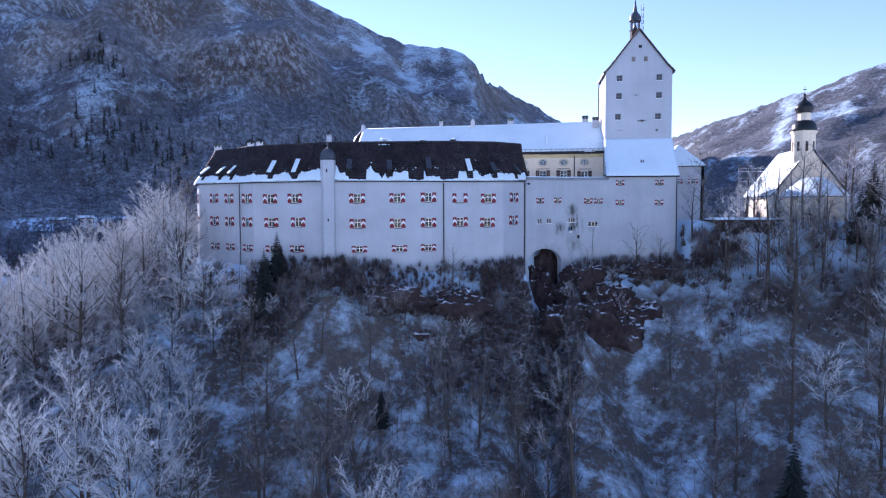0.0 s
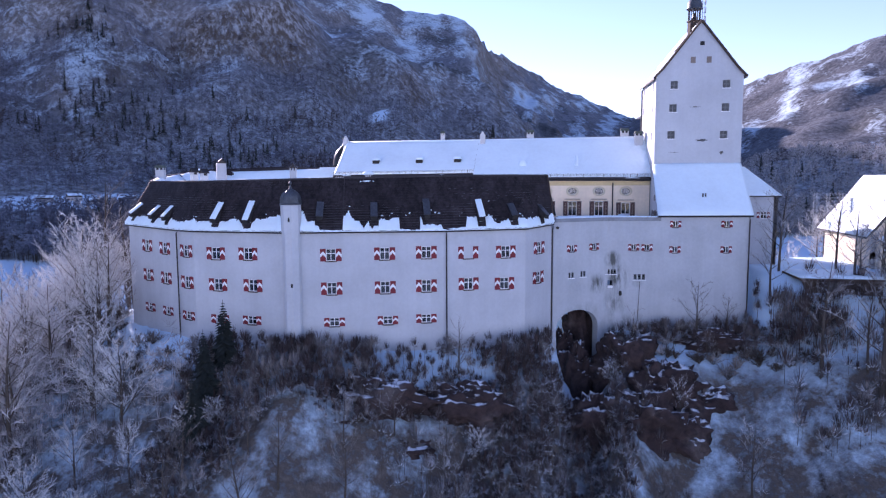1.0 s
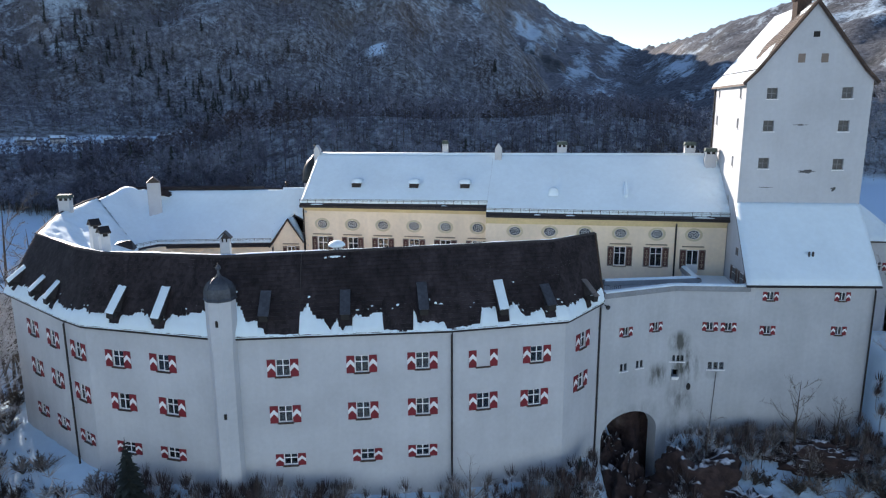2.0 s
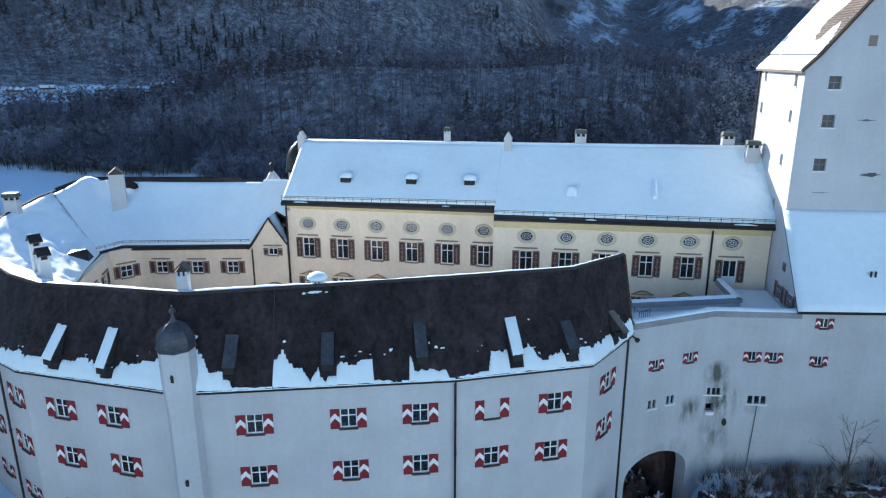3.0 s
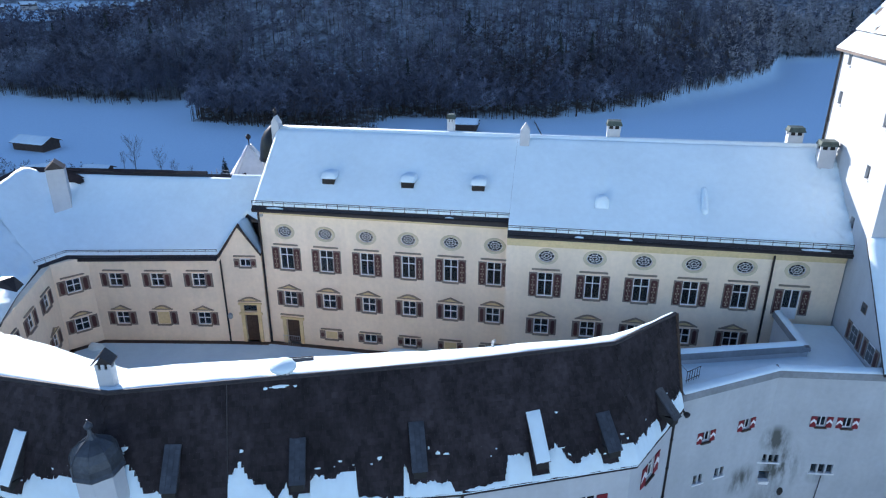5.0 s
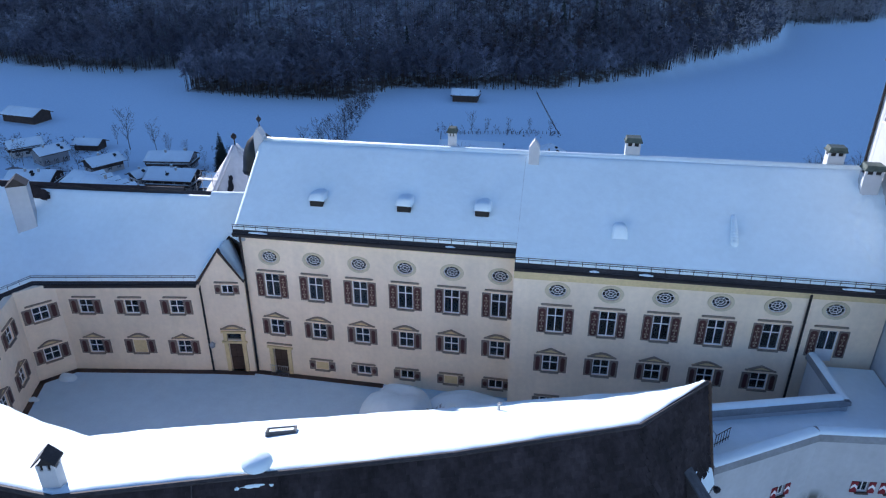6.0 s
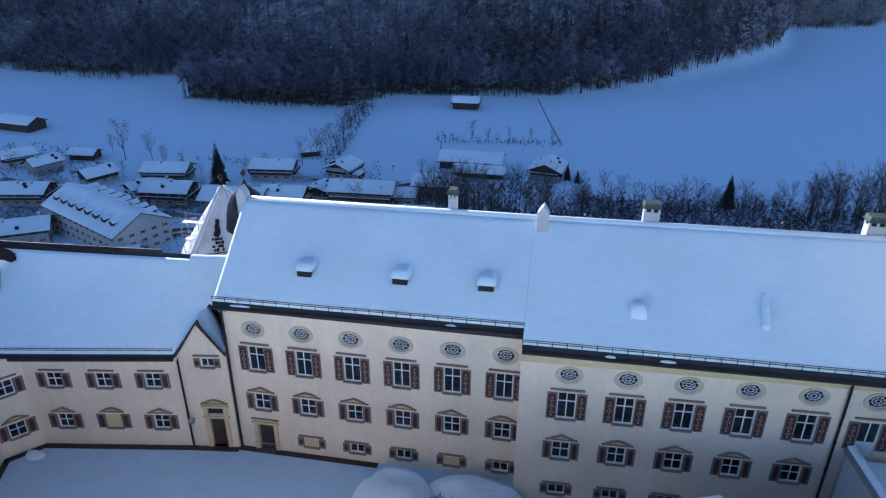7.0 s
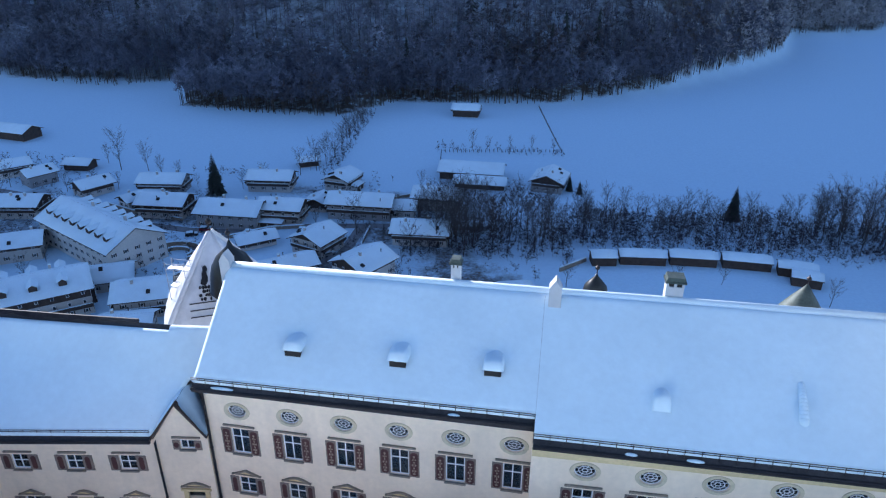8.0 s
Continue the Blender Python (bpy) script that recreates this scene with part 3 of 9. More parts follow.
def ground_height(x, y):
    d = poly_distance(x, y, FOOT)
    # castle rock: court level inside, wall foot outside, then steep to the valley
    left = sstep(-20, -75, x)
    right = sstep(12, 40, x)
    foot = -8.2 + 3.5 * right - 1.0 * sstep(-40, -20, x) * (1 - right) - 6.5 * np.exp(-((x + 2.3) / 3.0) ** 4)
    back = sstep(120, 140, y)
    foot = foot * (1 - back) - 12 * back * (1 - right) - 3.0 * back * right
    rock = -2.45 + (foot + 2.45) * sstep(-7.5, -0.8, d)
    rock = np.where(x > 19, -2.0 + (foot + 2.0) * sstep(-3.0, 4.0, d), rock)
    dd = np.maximum(d, 0)
    slope = 0.85 - 0.25 * left + 0.15 * back
    drop = slope * dd * sstep(-2, 12, dd) + 0.35 * dd * (1 - sstep(-2, 12, dd))
    relief = np.clip(dd / 6.0, 0, 1) * (1.6 * wave(x, y, 0.16, 5) + 0.7 * wave(x, y, 0.45, 6) + 0.25 * wave(x, y, 1.3, 16))
    floor = -60 + 1.2 * wave(x, y, 0.012, 7) + 0.35 * wave(x, y, 0.06, 17)
    h = np.maximum(floor, rock - drop + relief)
    h = np.where(h < floor + 6, floor + 6 * ((h - floor) / 6) ** 1.6 * 1.0, h)
    # wooded hills beyond the meadows
    edge = field_edge(x)
    t = y - edge
    ramp = np.clip(t, 0, None)
    r = np.hypot(x - EYE0[0], y - EYE0[1])
    az = np.degrees(np.arctan2(x - EYE0[0], y - EYE0[1]))
    el, rr = skyline(az)
    top = np.tan(np.radians(el)) * rr + 4
    k = np.clip((r - 520) / np.maximum(rr - 520, 1), 0, 1)
    knoll = 70 * np.exp(-((x - 30) / 190) ** 2 - ((y - 720) / 150) ** 2) + 55 * np.exp(-((x + 230) / 160) ** 2 - ((y - 640) / 120) ** 2) + 45 * np.exp(-((x - 330) / 200) ** 2 - ((y - 1150) / 200) ** 2)
    rise = (top + 60) * (0.16 * k + 0.84 * k ** 2.3)
    sr = 1550 + 60 * wave(az, az * 0, 0.5, 77)
    sk = np.clip((r - 520) / (sr - 520), 0, 1)
    ridge = (np.tan(np.radians(np.interp(az, SPUR_AZ, SPUR_EL, 0, 0))) * sr + 60) * (0.16 * sk + 0.84 * sk ** 3) * (1 - 0.75 * np.clip((r - sr) / 700, 0, 1) ** 1.3)
    rise = np.maximum(rise, ridge)
    spur = 1 + 0.16 * wave(x, y, 0.0065, 9) * np.clip(1 - k, 0, 1) * np.clip(k * 4, 0, 1) + 0.05 * wave(x, y, 0.025, 10) * np.clip((1 - k) * 2, 0, 1) * np.clip(k * 4, 0, 1)
    far = np.clip(ramp / 60, 0, 1) * (rise * spur + knoll)
    crag = np.clip(k * 2 - 0.6, 0, 1) * 6 * wave(x, y, 0.03, 11) + 2.5 * np.clip(k * 3, 0, 1) * wave(x, y, 0.07, 12) + 1.5 * np.clip(k * 3, 0, 1) * wave(x, y, 0.13, 14)
    # gullies and ribs running down the mountain sides
    rib = 1 - np.abs(wave(az, r * 0.0035, 0.9, 71)) * 1.1 + 0.5 * (1 - np.abs(wave(az, r * 0.006, 2.3, 72)) * 1.1)
    crag = crag + (20 - 11 * sstep(2, 9, az)) * rib * np.clip(k * 2.2 - 0.5, 0, 1) * np.clip((1 - k) * 3.0, 0, 1)
    beyond = np.clip((r - rr) / 500, 0, 1)
    far = far * (1 - 0.6 * beyond) + crag * np.clip(ramp / 150, 0, 1)
    h = np.where(ramp > 0, h * 0 + floor + far, h)
    return h


def strip(x, y):
    """A long clearing with a hamlet on the western hillside."""
    u = (x + 515) * 0.75 + (y - 735) * 0.66
    v = -(x + 515) * 0.66 + (y - 735) * 0.75
    return np.exp(-(u / 130) ** 4 - (v / 33) ** 4)


def grade(lo, hi, fine_lo, fine_hi, fine, coarse, grow=1.09):
    """Coordinates, fine in the middle and coarser outwards."""
    mid = list(np.arange(fine_lo, fine_hi + fine / 2, fine))
    up, s = [mid[-1]], fine
    while up[-1] < hi:
        s = min(s * grow, coarse)
        up.append(up[-1] + s)
    dn, s = [mid[0]], fine
    while dn[-1] > lo:
        s = min(s * grow, coarse)
        dn.append(dn[-1] - s)
    return np.array(sorted(set(dn[1:]) | set(mid) | set(up[1:])))


gx = grade(-3000, 3000, -85, 70, 1.3, 26, 1.05)
gy = grade(-500, 4300, 20, 140, 1.3, 22, 1.05)
X, Y = np.meshgrid(gx, gy, indexing="ij")
Z = ground_height(X, Y)
nx, ny = X.shape
verts = np.stack([X, Y, Z], -1).reshape(-1, 3)
ii, jj = np.meshgrid(np.arange(nx - 1), np.arange(ny - 1), indexing="ij")
q0 = (ii * ny + jj).ravel()
quads = np.stack([q0, q0 + ny, q0 + ny + 1, q0 + 1], -1)
gme = bpy.data.meshes.new("ground")
gme.vertices.add(len(verts))
gme.vertices.foreach_set("co", verts.ravel())
gme.loops.add(quads.size)
gme.loops.foreach_set("vertex_index", quads.ravel())
gme.polygons.add(len(quads))
gme.polygons.foreach_set("loop_start", np.arange(0, quads.size, 4))
gme.polygons.foreach_set("use_smooth", np.ones(len(quads), bool))
gme.update()
gme.validate()
# where woods grow: a plan of the vegetation, kept with the sheet
R_ = np.hypot(X - EYE0[0], Y - EYE0[1])
T_ = Y - field_edge(X)
wood = sstep(0, 14, T_)
clear = sstep(0.55, 0.95, wave(X, Y, 0.006, 21)) * sstep(150, 300, T_) * (1 - sstep(1500, 1900, R_))
clear = np.maximum(clear, strip(X, Y) * 1.2)
clear = np.maximum(clear, np.exp(-((X + 350) / 18) ** 2 - ((Y - 1290) / 40) ** 2) * 1.1)
wood = np.clip(wood * (1 - np.clip(clear, 0, 1)), 0, 1)
slope_wood = sstep(1.0, 8, poly_distance(X, Y, FOOT)) * sstep(-58.5, -50, Z) * (T_ < 0) * 0.62
yard = sstep(-0.5, 0.7, wave(X, Y, 0.09, 91)) * (X > -290) * (X < -25) * (Y > 215) * (Y < 345) * 0.6
wood = np.maximum(np.maximum(wood, slope_wood), yard)
att = gme.attributes.new("wood", "FLOAT", "POINT")
att.data.foreach_set("value", wood.ravel().astype(np.float32))
AZ_ = np.degrees(np.arctan2(X - EYE0[0], Y - EYE0[1]))
HIGH = np.clip((R_ - 520) / (skyline(AZ_)[1] - 520), 0, 1) * (T_ > 0)
GUL = np.clip(0.5 + 0.22 * wave(AZ_, R_ * 0.004, 1.6, 81) + 0.16 * wave(AZ_, R_ * 0.012, 4.0, 82) + 0.12 * wave(X, Y, 0.02, 83), 0, 1)
DENSE = sstep(1.5, 7.0, AZ_)
GUL = np.clip(GUL - 0.12 * DENSE, 0, 1)
for key, val in (("high", HIGH), ("gully", GUL), ("dense", DENSE)):
    gme.attributes.new(key, "FLOAT", "POINT").data.foreach_set("value", val.ravel().astype(np.float32))


def ground_material():
    m = bpy.data.materials.new("snowy_ground")
    m.use_nodes = True
    nt = m.node_tree
    N, Lk = nt.nodes.new, nt.links.new
    p = nt.nodes["Principled BSDF"]
    geo, at = N("ShaderNodeNewGeometry"), N("ShaderNodeAttribute")
    at.attribute_name = "wood"
    sep = N("ShaderNodeSeparateXYZ")
    Lk(geo.outputs["Normal"], sep.inputs[0])

    def tex(scale, detail, rough=0.6, stretch=None):
        n = N("ShaderNodeTexNoise")
        n.inputs["Scale"].default_value, n.inputs["Detail"].default_value, n.inputs["Roughness"].default_value = scale, detail, rough
        if stretch:
            mp = N("ShaderNodeMapping")
            mp.inputs["Scale"].default_value = stretch
            Lk(geo.outputs["Position"], mp.inputs[0])
            Lk(mp.outputs[0], n.inputs["Vector"])
        else:
            Lk(geo.outputs["Position"], n.inputs["Vector"])
        return n.outputs["Fac"]

    def ranged(v, a, b, c=0.0, d=1.0):
        r = N("ShaderNodeMapRange")
        for k, x in zip(("From Min", "From Max", "To Min", "To Max"), (a, b, c, d)):
            r.inputs[k].default_value = x
        Lk(v, r.inputs["Value"])
        return r.outputs[0]

    def op(kind, a, b):
        n = N("ShaderNodeMath")
        n.operation = kind
        for i, v in enumerate((a, b)):
            if isinstance(v, (int, float)):
                n.inputs[i].default_value = v
            else:
                Lk(v, n.inputs[i])
        return n.outputs[0]

    def mixc(f, a, b):
        n = N("ShaderNodeMix")
        n.data_type = "RGBA"
        Lk(f, n.inputs["Factor"])
        for k, v in (("A", a), ("B", b)):
            if isinstance(v, tuple):
                n.inputs[k].default_value = (*v, 1)
            else:
                Lk(v, n.inputs[k])
        return n.outputs["Result"]

    fine = tex(0.9, 8, 0.7)
    trees = tex(0.10, 6, 0.75, (1, 1, 0.25))
    broad = tex(0.012, 7, 0.65)
    stands = tex(0.004, 5, 0.6)
    # darker and bluer than SNOW: the valley's blue shade put into the colour
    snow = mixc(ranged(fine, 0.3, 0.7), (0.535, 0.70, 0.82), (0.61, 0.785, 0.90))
    litter = mixc(ranged(fine, 0.35, 0.65), (0.05, 0.04, 0.033), (0.15, 0.125, 0.105))
    high, gully = N("ShaderNodeAttribute"), N("ShaderNodeAttribute")
    high.attribute_name, gully.attribute_name = "high", "gully"
    mid = tex(0.22, 8, 0.7)
    # canopy lightened and blued: haze over far slopes put into colour, with snow dust
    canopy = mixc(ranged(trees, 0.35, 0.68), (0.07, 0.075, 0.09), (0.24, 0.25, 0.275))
    dense = N("ShaderNodeAttribute")
    dense.attribute_name = "dense"
    canopy = mixc(dense.outputs["Fac"], canopy, mixc(ranged(trees, 0.38, 0.66), (0.03, 0.036, 0.046), (0.15, 0.165, 0.19)))
    canopy = mixc(ranged(stands, 0.52, 0.66), canopy, mixc(ranged(trees, 0.4, 0.65), (0.035, 0.04, 0.042), (0.11, 0.115, 0.12)))
    rock = mixc(ranged(broad, 0.35, 0.65), (0.16, 0.16, 0.165), (0.42, 0.42, 0.43))
    drift = op("ADD", op("MULTIPLY", gully.outputs["Fac"], 0.6), op("ADD", op("MULTIPLY", broad, 0.5), op("MULTIPLY", trees, 0.75)))
    drift = op("ADD", drift, op("MULTIPLY", high.outputs["Fac"], 0.16))
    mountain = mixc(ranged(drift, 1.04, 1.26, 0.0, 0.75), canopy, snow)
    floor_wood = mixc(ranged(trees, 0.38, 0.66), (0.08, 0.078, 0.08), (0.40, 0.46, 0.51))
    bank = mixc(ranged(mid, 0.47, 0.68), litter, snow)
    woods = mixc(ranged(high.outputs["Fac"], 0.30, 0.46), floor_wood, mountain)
    woods = mixc(ranged(high.outputs["Fac"], 0.0, 0.004), bank, woods)
    steep = op("MULTIPLY", ranged(sep.outputs["Z"], 0.80, 0.62), ranged(high.outputs["Fac"], 0.2, 0.5))
    near_steep = op("MULTIPLY", ranged(op("ADD", sep.outputs["Z"], op("MULTIPLY", fine, 0.35)), 0.98, 0.78), 1.0)
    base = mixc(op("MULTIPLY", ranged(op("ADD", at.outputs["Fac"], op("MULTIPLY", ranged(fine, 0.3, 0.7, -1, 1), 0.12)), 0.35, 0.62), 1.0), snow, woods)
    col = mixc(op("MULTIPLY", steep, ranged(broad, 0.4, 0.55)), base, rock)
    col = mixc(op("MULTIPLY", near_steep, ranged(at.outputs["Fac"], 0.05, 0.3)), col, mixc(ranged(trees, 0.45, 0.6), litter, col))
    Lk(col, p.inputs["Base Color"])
    p.inputs["Roughness"].default_value = 0.8
    p.inputs["Specular IOR Level"].default_value = 0.2
    b = N("ShaderNodeBump")
    b.inputs["Strength"].default_value, b.inputs["Distance"].default_value = 0.45, 3.5
    Lk(op("ADD", op("MULTIPLY", trees, at.outputs["Fac"]), op("MULTIPLY", fine, 0.03)), b.inputs["Height"])
    Lk(b.outputs[0], p.inputs["Normal"])
    return m


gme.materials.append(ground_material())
ground = new("ground", gme)
tagged(ground, "snowy hillside, valley meadows and wooded mountains", "ground", kind="structure")


def ground_z(x, y):
    return float(ground_height(np.array([float(x)]), np.array([float(y)]))[0])
# ---------------------------------------------------------------- windows, shared meshes
def cross_frame(w, h, cols=2, rows=(0.62,), bar=0.07):
    """White casement with mullions and transoms; local origin in the middle of the opening, y into the wall."""
    xs = [0.0] + [w * k / cols for k in range(1, cols)] + [w]
    zs = [-h / 2] + [-h / 2 + h * r for r in rows] + [h / 2]
    q = bar / 2
    lights = [(xs[i] + (bar if i == 0 else q), xs[i + 1] - (bar if i == len(xs) - 2 else q), zs[j] + (bar if j == 0 else q), zs[j + 1] - (bar if j == len(zs) - 2 else q)) for i in range(len(xs) - 1) for j in range(len(zs) - 1)]
    me = wall_mesh("window", w, -h / 2, h / 2, lights, PAINT, 0.07)
    me.transform(Matrix.Translation((-w / 2, 0.1, 0)))
    return me


def pane_mesh(w, h):
    return Build().box(-w / 2 + 0.03, 0.13, -h / 2 + 0.03, w / 2 - 0.03, 0.145, h / 2 - 0.03).mesh("pane", GLASS)


def sill_mesh(w, material, out=0.14):
    return Build().box(-w / 2 - 0.08, -out, -0.10, w / 2 + 0.08, 0.12, 0.0, c=0.02).mesh("sill", material)


def red_shutter(w, h):
    """Red leaf with a white chevron and a frame of battens."""
    b = Build()
    b.box(0, -0.06, -h / 2, w, -0.015, h / 2, 0)
    b.prism([(0.0, -0.20 * h), (w / 2, 0.04 * h), (w, -0.20 * h), (w, 0.06 * h), (w / 2, 0.30 * h), (0.0, 0.06 * h)], -0.066, -0.03, 1)
    for z in (-h / 2, h / 2 - 0.06):
        b.box(0, -0.072, z, w, -0.05, z + 0.06, 0)
    return b.mesh("shutter", [RED, PAINT])


def court_shutter(w, h, style):
    """Taupe leaf with a brown-red panel; style 2 carries pale scrollwork, style 1 a plain pointed panel, style 0 a dark oval."""
    b = Build()
    b.box(0, -0.06, -h / 2, w, -0.015, h / 2, 0)
    i = (0.08 if style == 2 else 0.15) * w / 0.6
    if style == 0:
        n = 14
        b.prism([(w / 2 + 0.17 * math.cos(2 * math.pi * k / n), 0.22 * math.sin(2 * math.pi * k / n)) for k in range(n)], -0.072, -0.04, 1)
    else:
        c = 0.12
        b.prism([(i, -h / 2 + 0.22), (i + c, -h / 2 + 0.1), (w - i - c, -h / 2 + 0.1), (w - i, -h / 2 + 0.22), (w - i, h / 2 - 0.22), (w - i - c, h / 2 - 0.1), (i + c, h / 2 - 0.1), (i, h / 2 - 0.22)], -0.072, -0.04, 1)
    if style == 2:
        # painted scrollwork: a vase, leaves in pairs and a crown
        for k, (dz, dx, rx, rz) in enumerate(((-0.36, 0.0, 0.10, 0.07), (-0.25, 0.09, 0.05, 0.075), (-0.25, -0.09, 0.05, 0.075), (-0.13, 0.0, 0.06, 0.05), (-0.02, 0.10, 0.045, 0.09), (-0.02, -0.10, 0.045, 0.09), (0.09, 0.0, 0.05, 0.06), (0.19, 0.085, 0.05, 0.06), (0.19, -0.085, 0.05, 0.06), (0.31, 0.0, 0.08, 0.06))):
            cx, cz, n = w / 2 + dx, dz * h, 8
            b.prism([(cx + rx * math.cos(2 * math.pi * q / n + 0.4), cz + rz * (1 + 0.25 * math.sin(3 * q + k)) * math.sin(2 * math.pi * q / n + 0.4)) for q in range(n)], -0.084, -0.06, 2)
        b.box(w / 2 - 0.015, -0.08, -0.38 * h, w / 2 + 0.015, -0.06, 0.33 * h, 2)
    return b.mesh("shutter", [SHUTRIM, SHUTBROWN, ORNAMENT])


ME_FRAME = cross_frame(1.08, 1.36)
ME_PANE = pane_mesh(1.08, 1.36)
ME_SILL = sill_mesh(1.08, WOODDARK)
ME_SHUT = red_shutter(0.62, 1.40)
ME_FRAME_S, ME_PANE_S, ME_SHUT_S = cross_frame(1.08, 0.95, 2, (0.6,)), pane_mesh(1.08, 0.95), red_shutter(0.6, 0.98)
ME_FRAME_R, ME_PANE_R, ME_SHUT_R, ME_SILL_R = cross_frame(0.62, 0.78, 2, (), 0.045), pane_mesh(0.62, 0.78), red_shutter(0.37, 0.82), sill_mesh(0.62, WOODDARK)


def red_window(parent, a, b, s, z, size="L", left=True, right=True, blind=False):
    """A casement between two red and white shutters; size L, S (low) or R (small). Returns its opening."""
    w, h = {"L": (1.08, 1.36), "S": (1.08, 0.95), "R": (0.62, 0.78)}[size]
    fr, pa, sh, si = {"L": (ME_FRAME, ME_PANE, ME_SHUT, ME_SILL), "S": (ME_FRAME_S, ME_PANE_S, ME_SHUT_S, ME_SILL), "R": (ME_FRAME_R, ME_PANE_R, ME_SHUT_R, ME_SILL_R)}[size]
    sw = {"L": 0.62, "S": 0.6, "R": 0.37}[size]
    m = wall_pose(a, b, s, z)
    if blind:
        win = piece("window", si, parent, m @ pose(0, 0, -h / 2 - 0.003), "walled-up blind window between open red shutters")
    else:
        win = piece("window", fr, parent, m)
        piece("pane", pa, win, m)
        piece("sill", si, win, m @ pose(0, 0, -h / 2 - 0.003))
    if left:
        piece("shutter", sh, win, m @ pose(-w / 2 - sw - 0.01, 0, 0), "red shutter with white chevron")
    if right:
        piece("shutter", sh, win, m @ pose(w / 2 + 0.01, 0, 0), "red shutter with white chevron")
    return None if blind else (s - w / 2, s + w / 2, z - h / 2, z + h / 2)


# ---------------------------------------------------------------- front wing, a curved range with a dark roof
OUT = [(-66.0, 130.5), (-66.3, 119.0), (-64.2, 111.5), (-59.2, 103.4), (-49.0, 97.8), (-46.3, 96.5), (-34.0, 95.4), (-17.5, 100.2), (-8.9, 103.8), (-6.1, 108.7)]
front = thing("front_wing", (-30, 100, -9), "curved white castle wing with dark shingle roof and red shutters", "castle wing")
BASE = -15.0
rows_z = (1.88, -1.72, -5.68)


def front_side(a, b, wins, z1=4.4):
    holes = [h for h in (red_window(front, a, b, *w[:3], **(w[3] if len(w) > 3 else {})) for w in wins) if h]
    wall(front, a, b, BASE, z1, holes, WHITE)


front_side(OUT[0], OUT[1], [])
front_side(OUT[1], OUT[2], [(4.0, 2.1, "L"), (4.0, -1.6, "L")])
front_side(OUT[2], OUT[3], [(3.0, 2.2, "L"), (6.6, 2.2, "L"), (3.0, -1.5, "L"), (6.6, -1.5, "L")])
front_side(OUT[3], OUT[4], [(4.4, 2.1, "L"), (8.55, 2.0, "L"), (4.4, -1.55, "L"), (8.6, -1.6, "L"), (4.5, -5.6, "S"), (8.7, -5.6, "S")])
front_side(OUT[4], OUT[5], [(1.5, 1.95, "L"), (1.5, -1.7, "L"), (1.5, -5.65, "S")])
front_side(OUT[5], OUT[6], [(2.85, 1.82, "L"), (6.95, 1.86, "L"), (3.0, -1.76, "L"), (7.45, -1.7, "L", dict(left=True)), (3.1, -5.72, "S"), (7.2, -5.68, "S")])
front_side(OUT[6], OUT[7], [(4.25, 1.80, "L"), (10.18, 1.86, "L"), (14.84, 1.93, "L"), (4.27, -1.95, "L"), (10.2, -1.95, "L"), (14.83, -1.86, "L"), (4.5, -5.75, "S"), (10.45, -5.7, "S"), (14.8, -5.6, "S")])
front_side(OUT[7], OUT[8], [(2.47, 1.8, "L", dict(blind=True)), (6.92, 1.77, "L"), (2.5, -1.78, "L"), (6.78, -1.9, "L")])
front_side(OUT[8], OUT[9], [(2.9, 1.95, "L"), (2.75, -1.6, "L")])

E_OUT = [(-66.5, 131.0, 5.3), (-66.75, 119.0, 5.0), (-64.6, 111.3, 4.8), (-59.55, 103.15, 4.6), (-49.15, 97.45, 4.42), (-46.4, 96.15, 4.42), (-34.0, 95.0, 4.45), (-17.45, 99.85, 4.42), (-8.7, 103.4, 4.5), (-5.75, 108.5, 4.7)]
K_OUT = [(-63.0, 126.6, 11.3), (-62.8, 119.0, 10.8), (-61.4, 113.0, 10.3), (-56.6, 104.4, 9.95), (-48.4, 99.2, 9.9), (-45.2, 97.9, 9.9), (-34.2, 97.2, 10.12), (-18.4, 102.3, 10.42), (-10.3, 105.6, 10.45), (-6.7, 109.6, 10.45)]
outer = Slope(E_OUT, K_OUT)
roof_sheet(front, outer, ROOFDARK)
shingles(front, outer, 0.34, 0.27, 3)
# courtyard side: a flatter face under snow
K_IN = [(-62.85, 121.0, 10.95)] + K_OUT[2:]
E_IN = [(-55.7, 117.7, 5.7), (-53.5, 112.7, 5.75), (-50.6, 107.3, 5.9), (-44.9, 105.9, 6.1), (-42.0, 105.2, 6.15), (-38.9, 104.8, 5.9), (-23.0, 110.1, 5.6), (-12.5, 113.6, 5.45), (-5.6, 115.9, 5.35)]
inner = Slope(E_IN, K_IN)
roof_sheet(front, inner, ROOFDARK)
def blown(s, v):
    """Wind-ribbed, half-melted snow on the western end."""
    k = max(0.0, min(1.0, (17.0 - s) / 5.0))
    p = Vector((s * 0.8, v * 9, 2.0))
    return k * (0.16 * noise.noise(p) + 0.12 * noise.noise(p * 2.3) + 0.06 * noise.noise(p * 5.1)) - k * 0.05


snow_cover(front, inner, 0.28, 0.3, 34, 3.1, 0.15, ends=(False, True), extra=blown, label="deep white snow on the courtyard roof slope")
for p, q in zip(E_IN, E_IN[1:]):
    a, b = (q[0], q[1]), (p[0], p[1])
    d = Vector((b[0] - a[0], b[1] - a[1])).normalized()
    nn = Vector((-d.y, d.x)) * 0.35
    wall(front, (a[0] + nn.x, a[1] + nn.y), (b[0] + nn.x, b[1] + nn.y), -4.0, min(p[2], q[2]) - 0.1, [], CREAM)
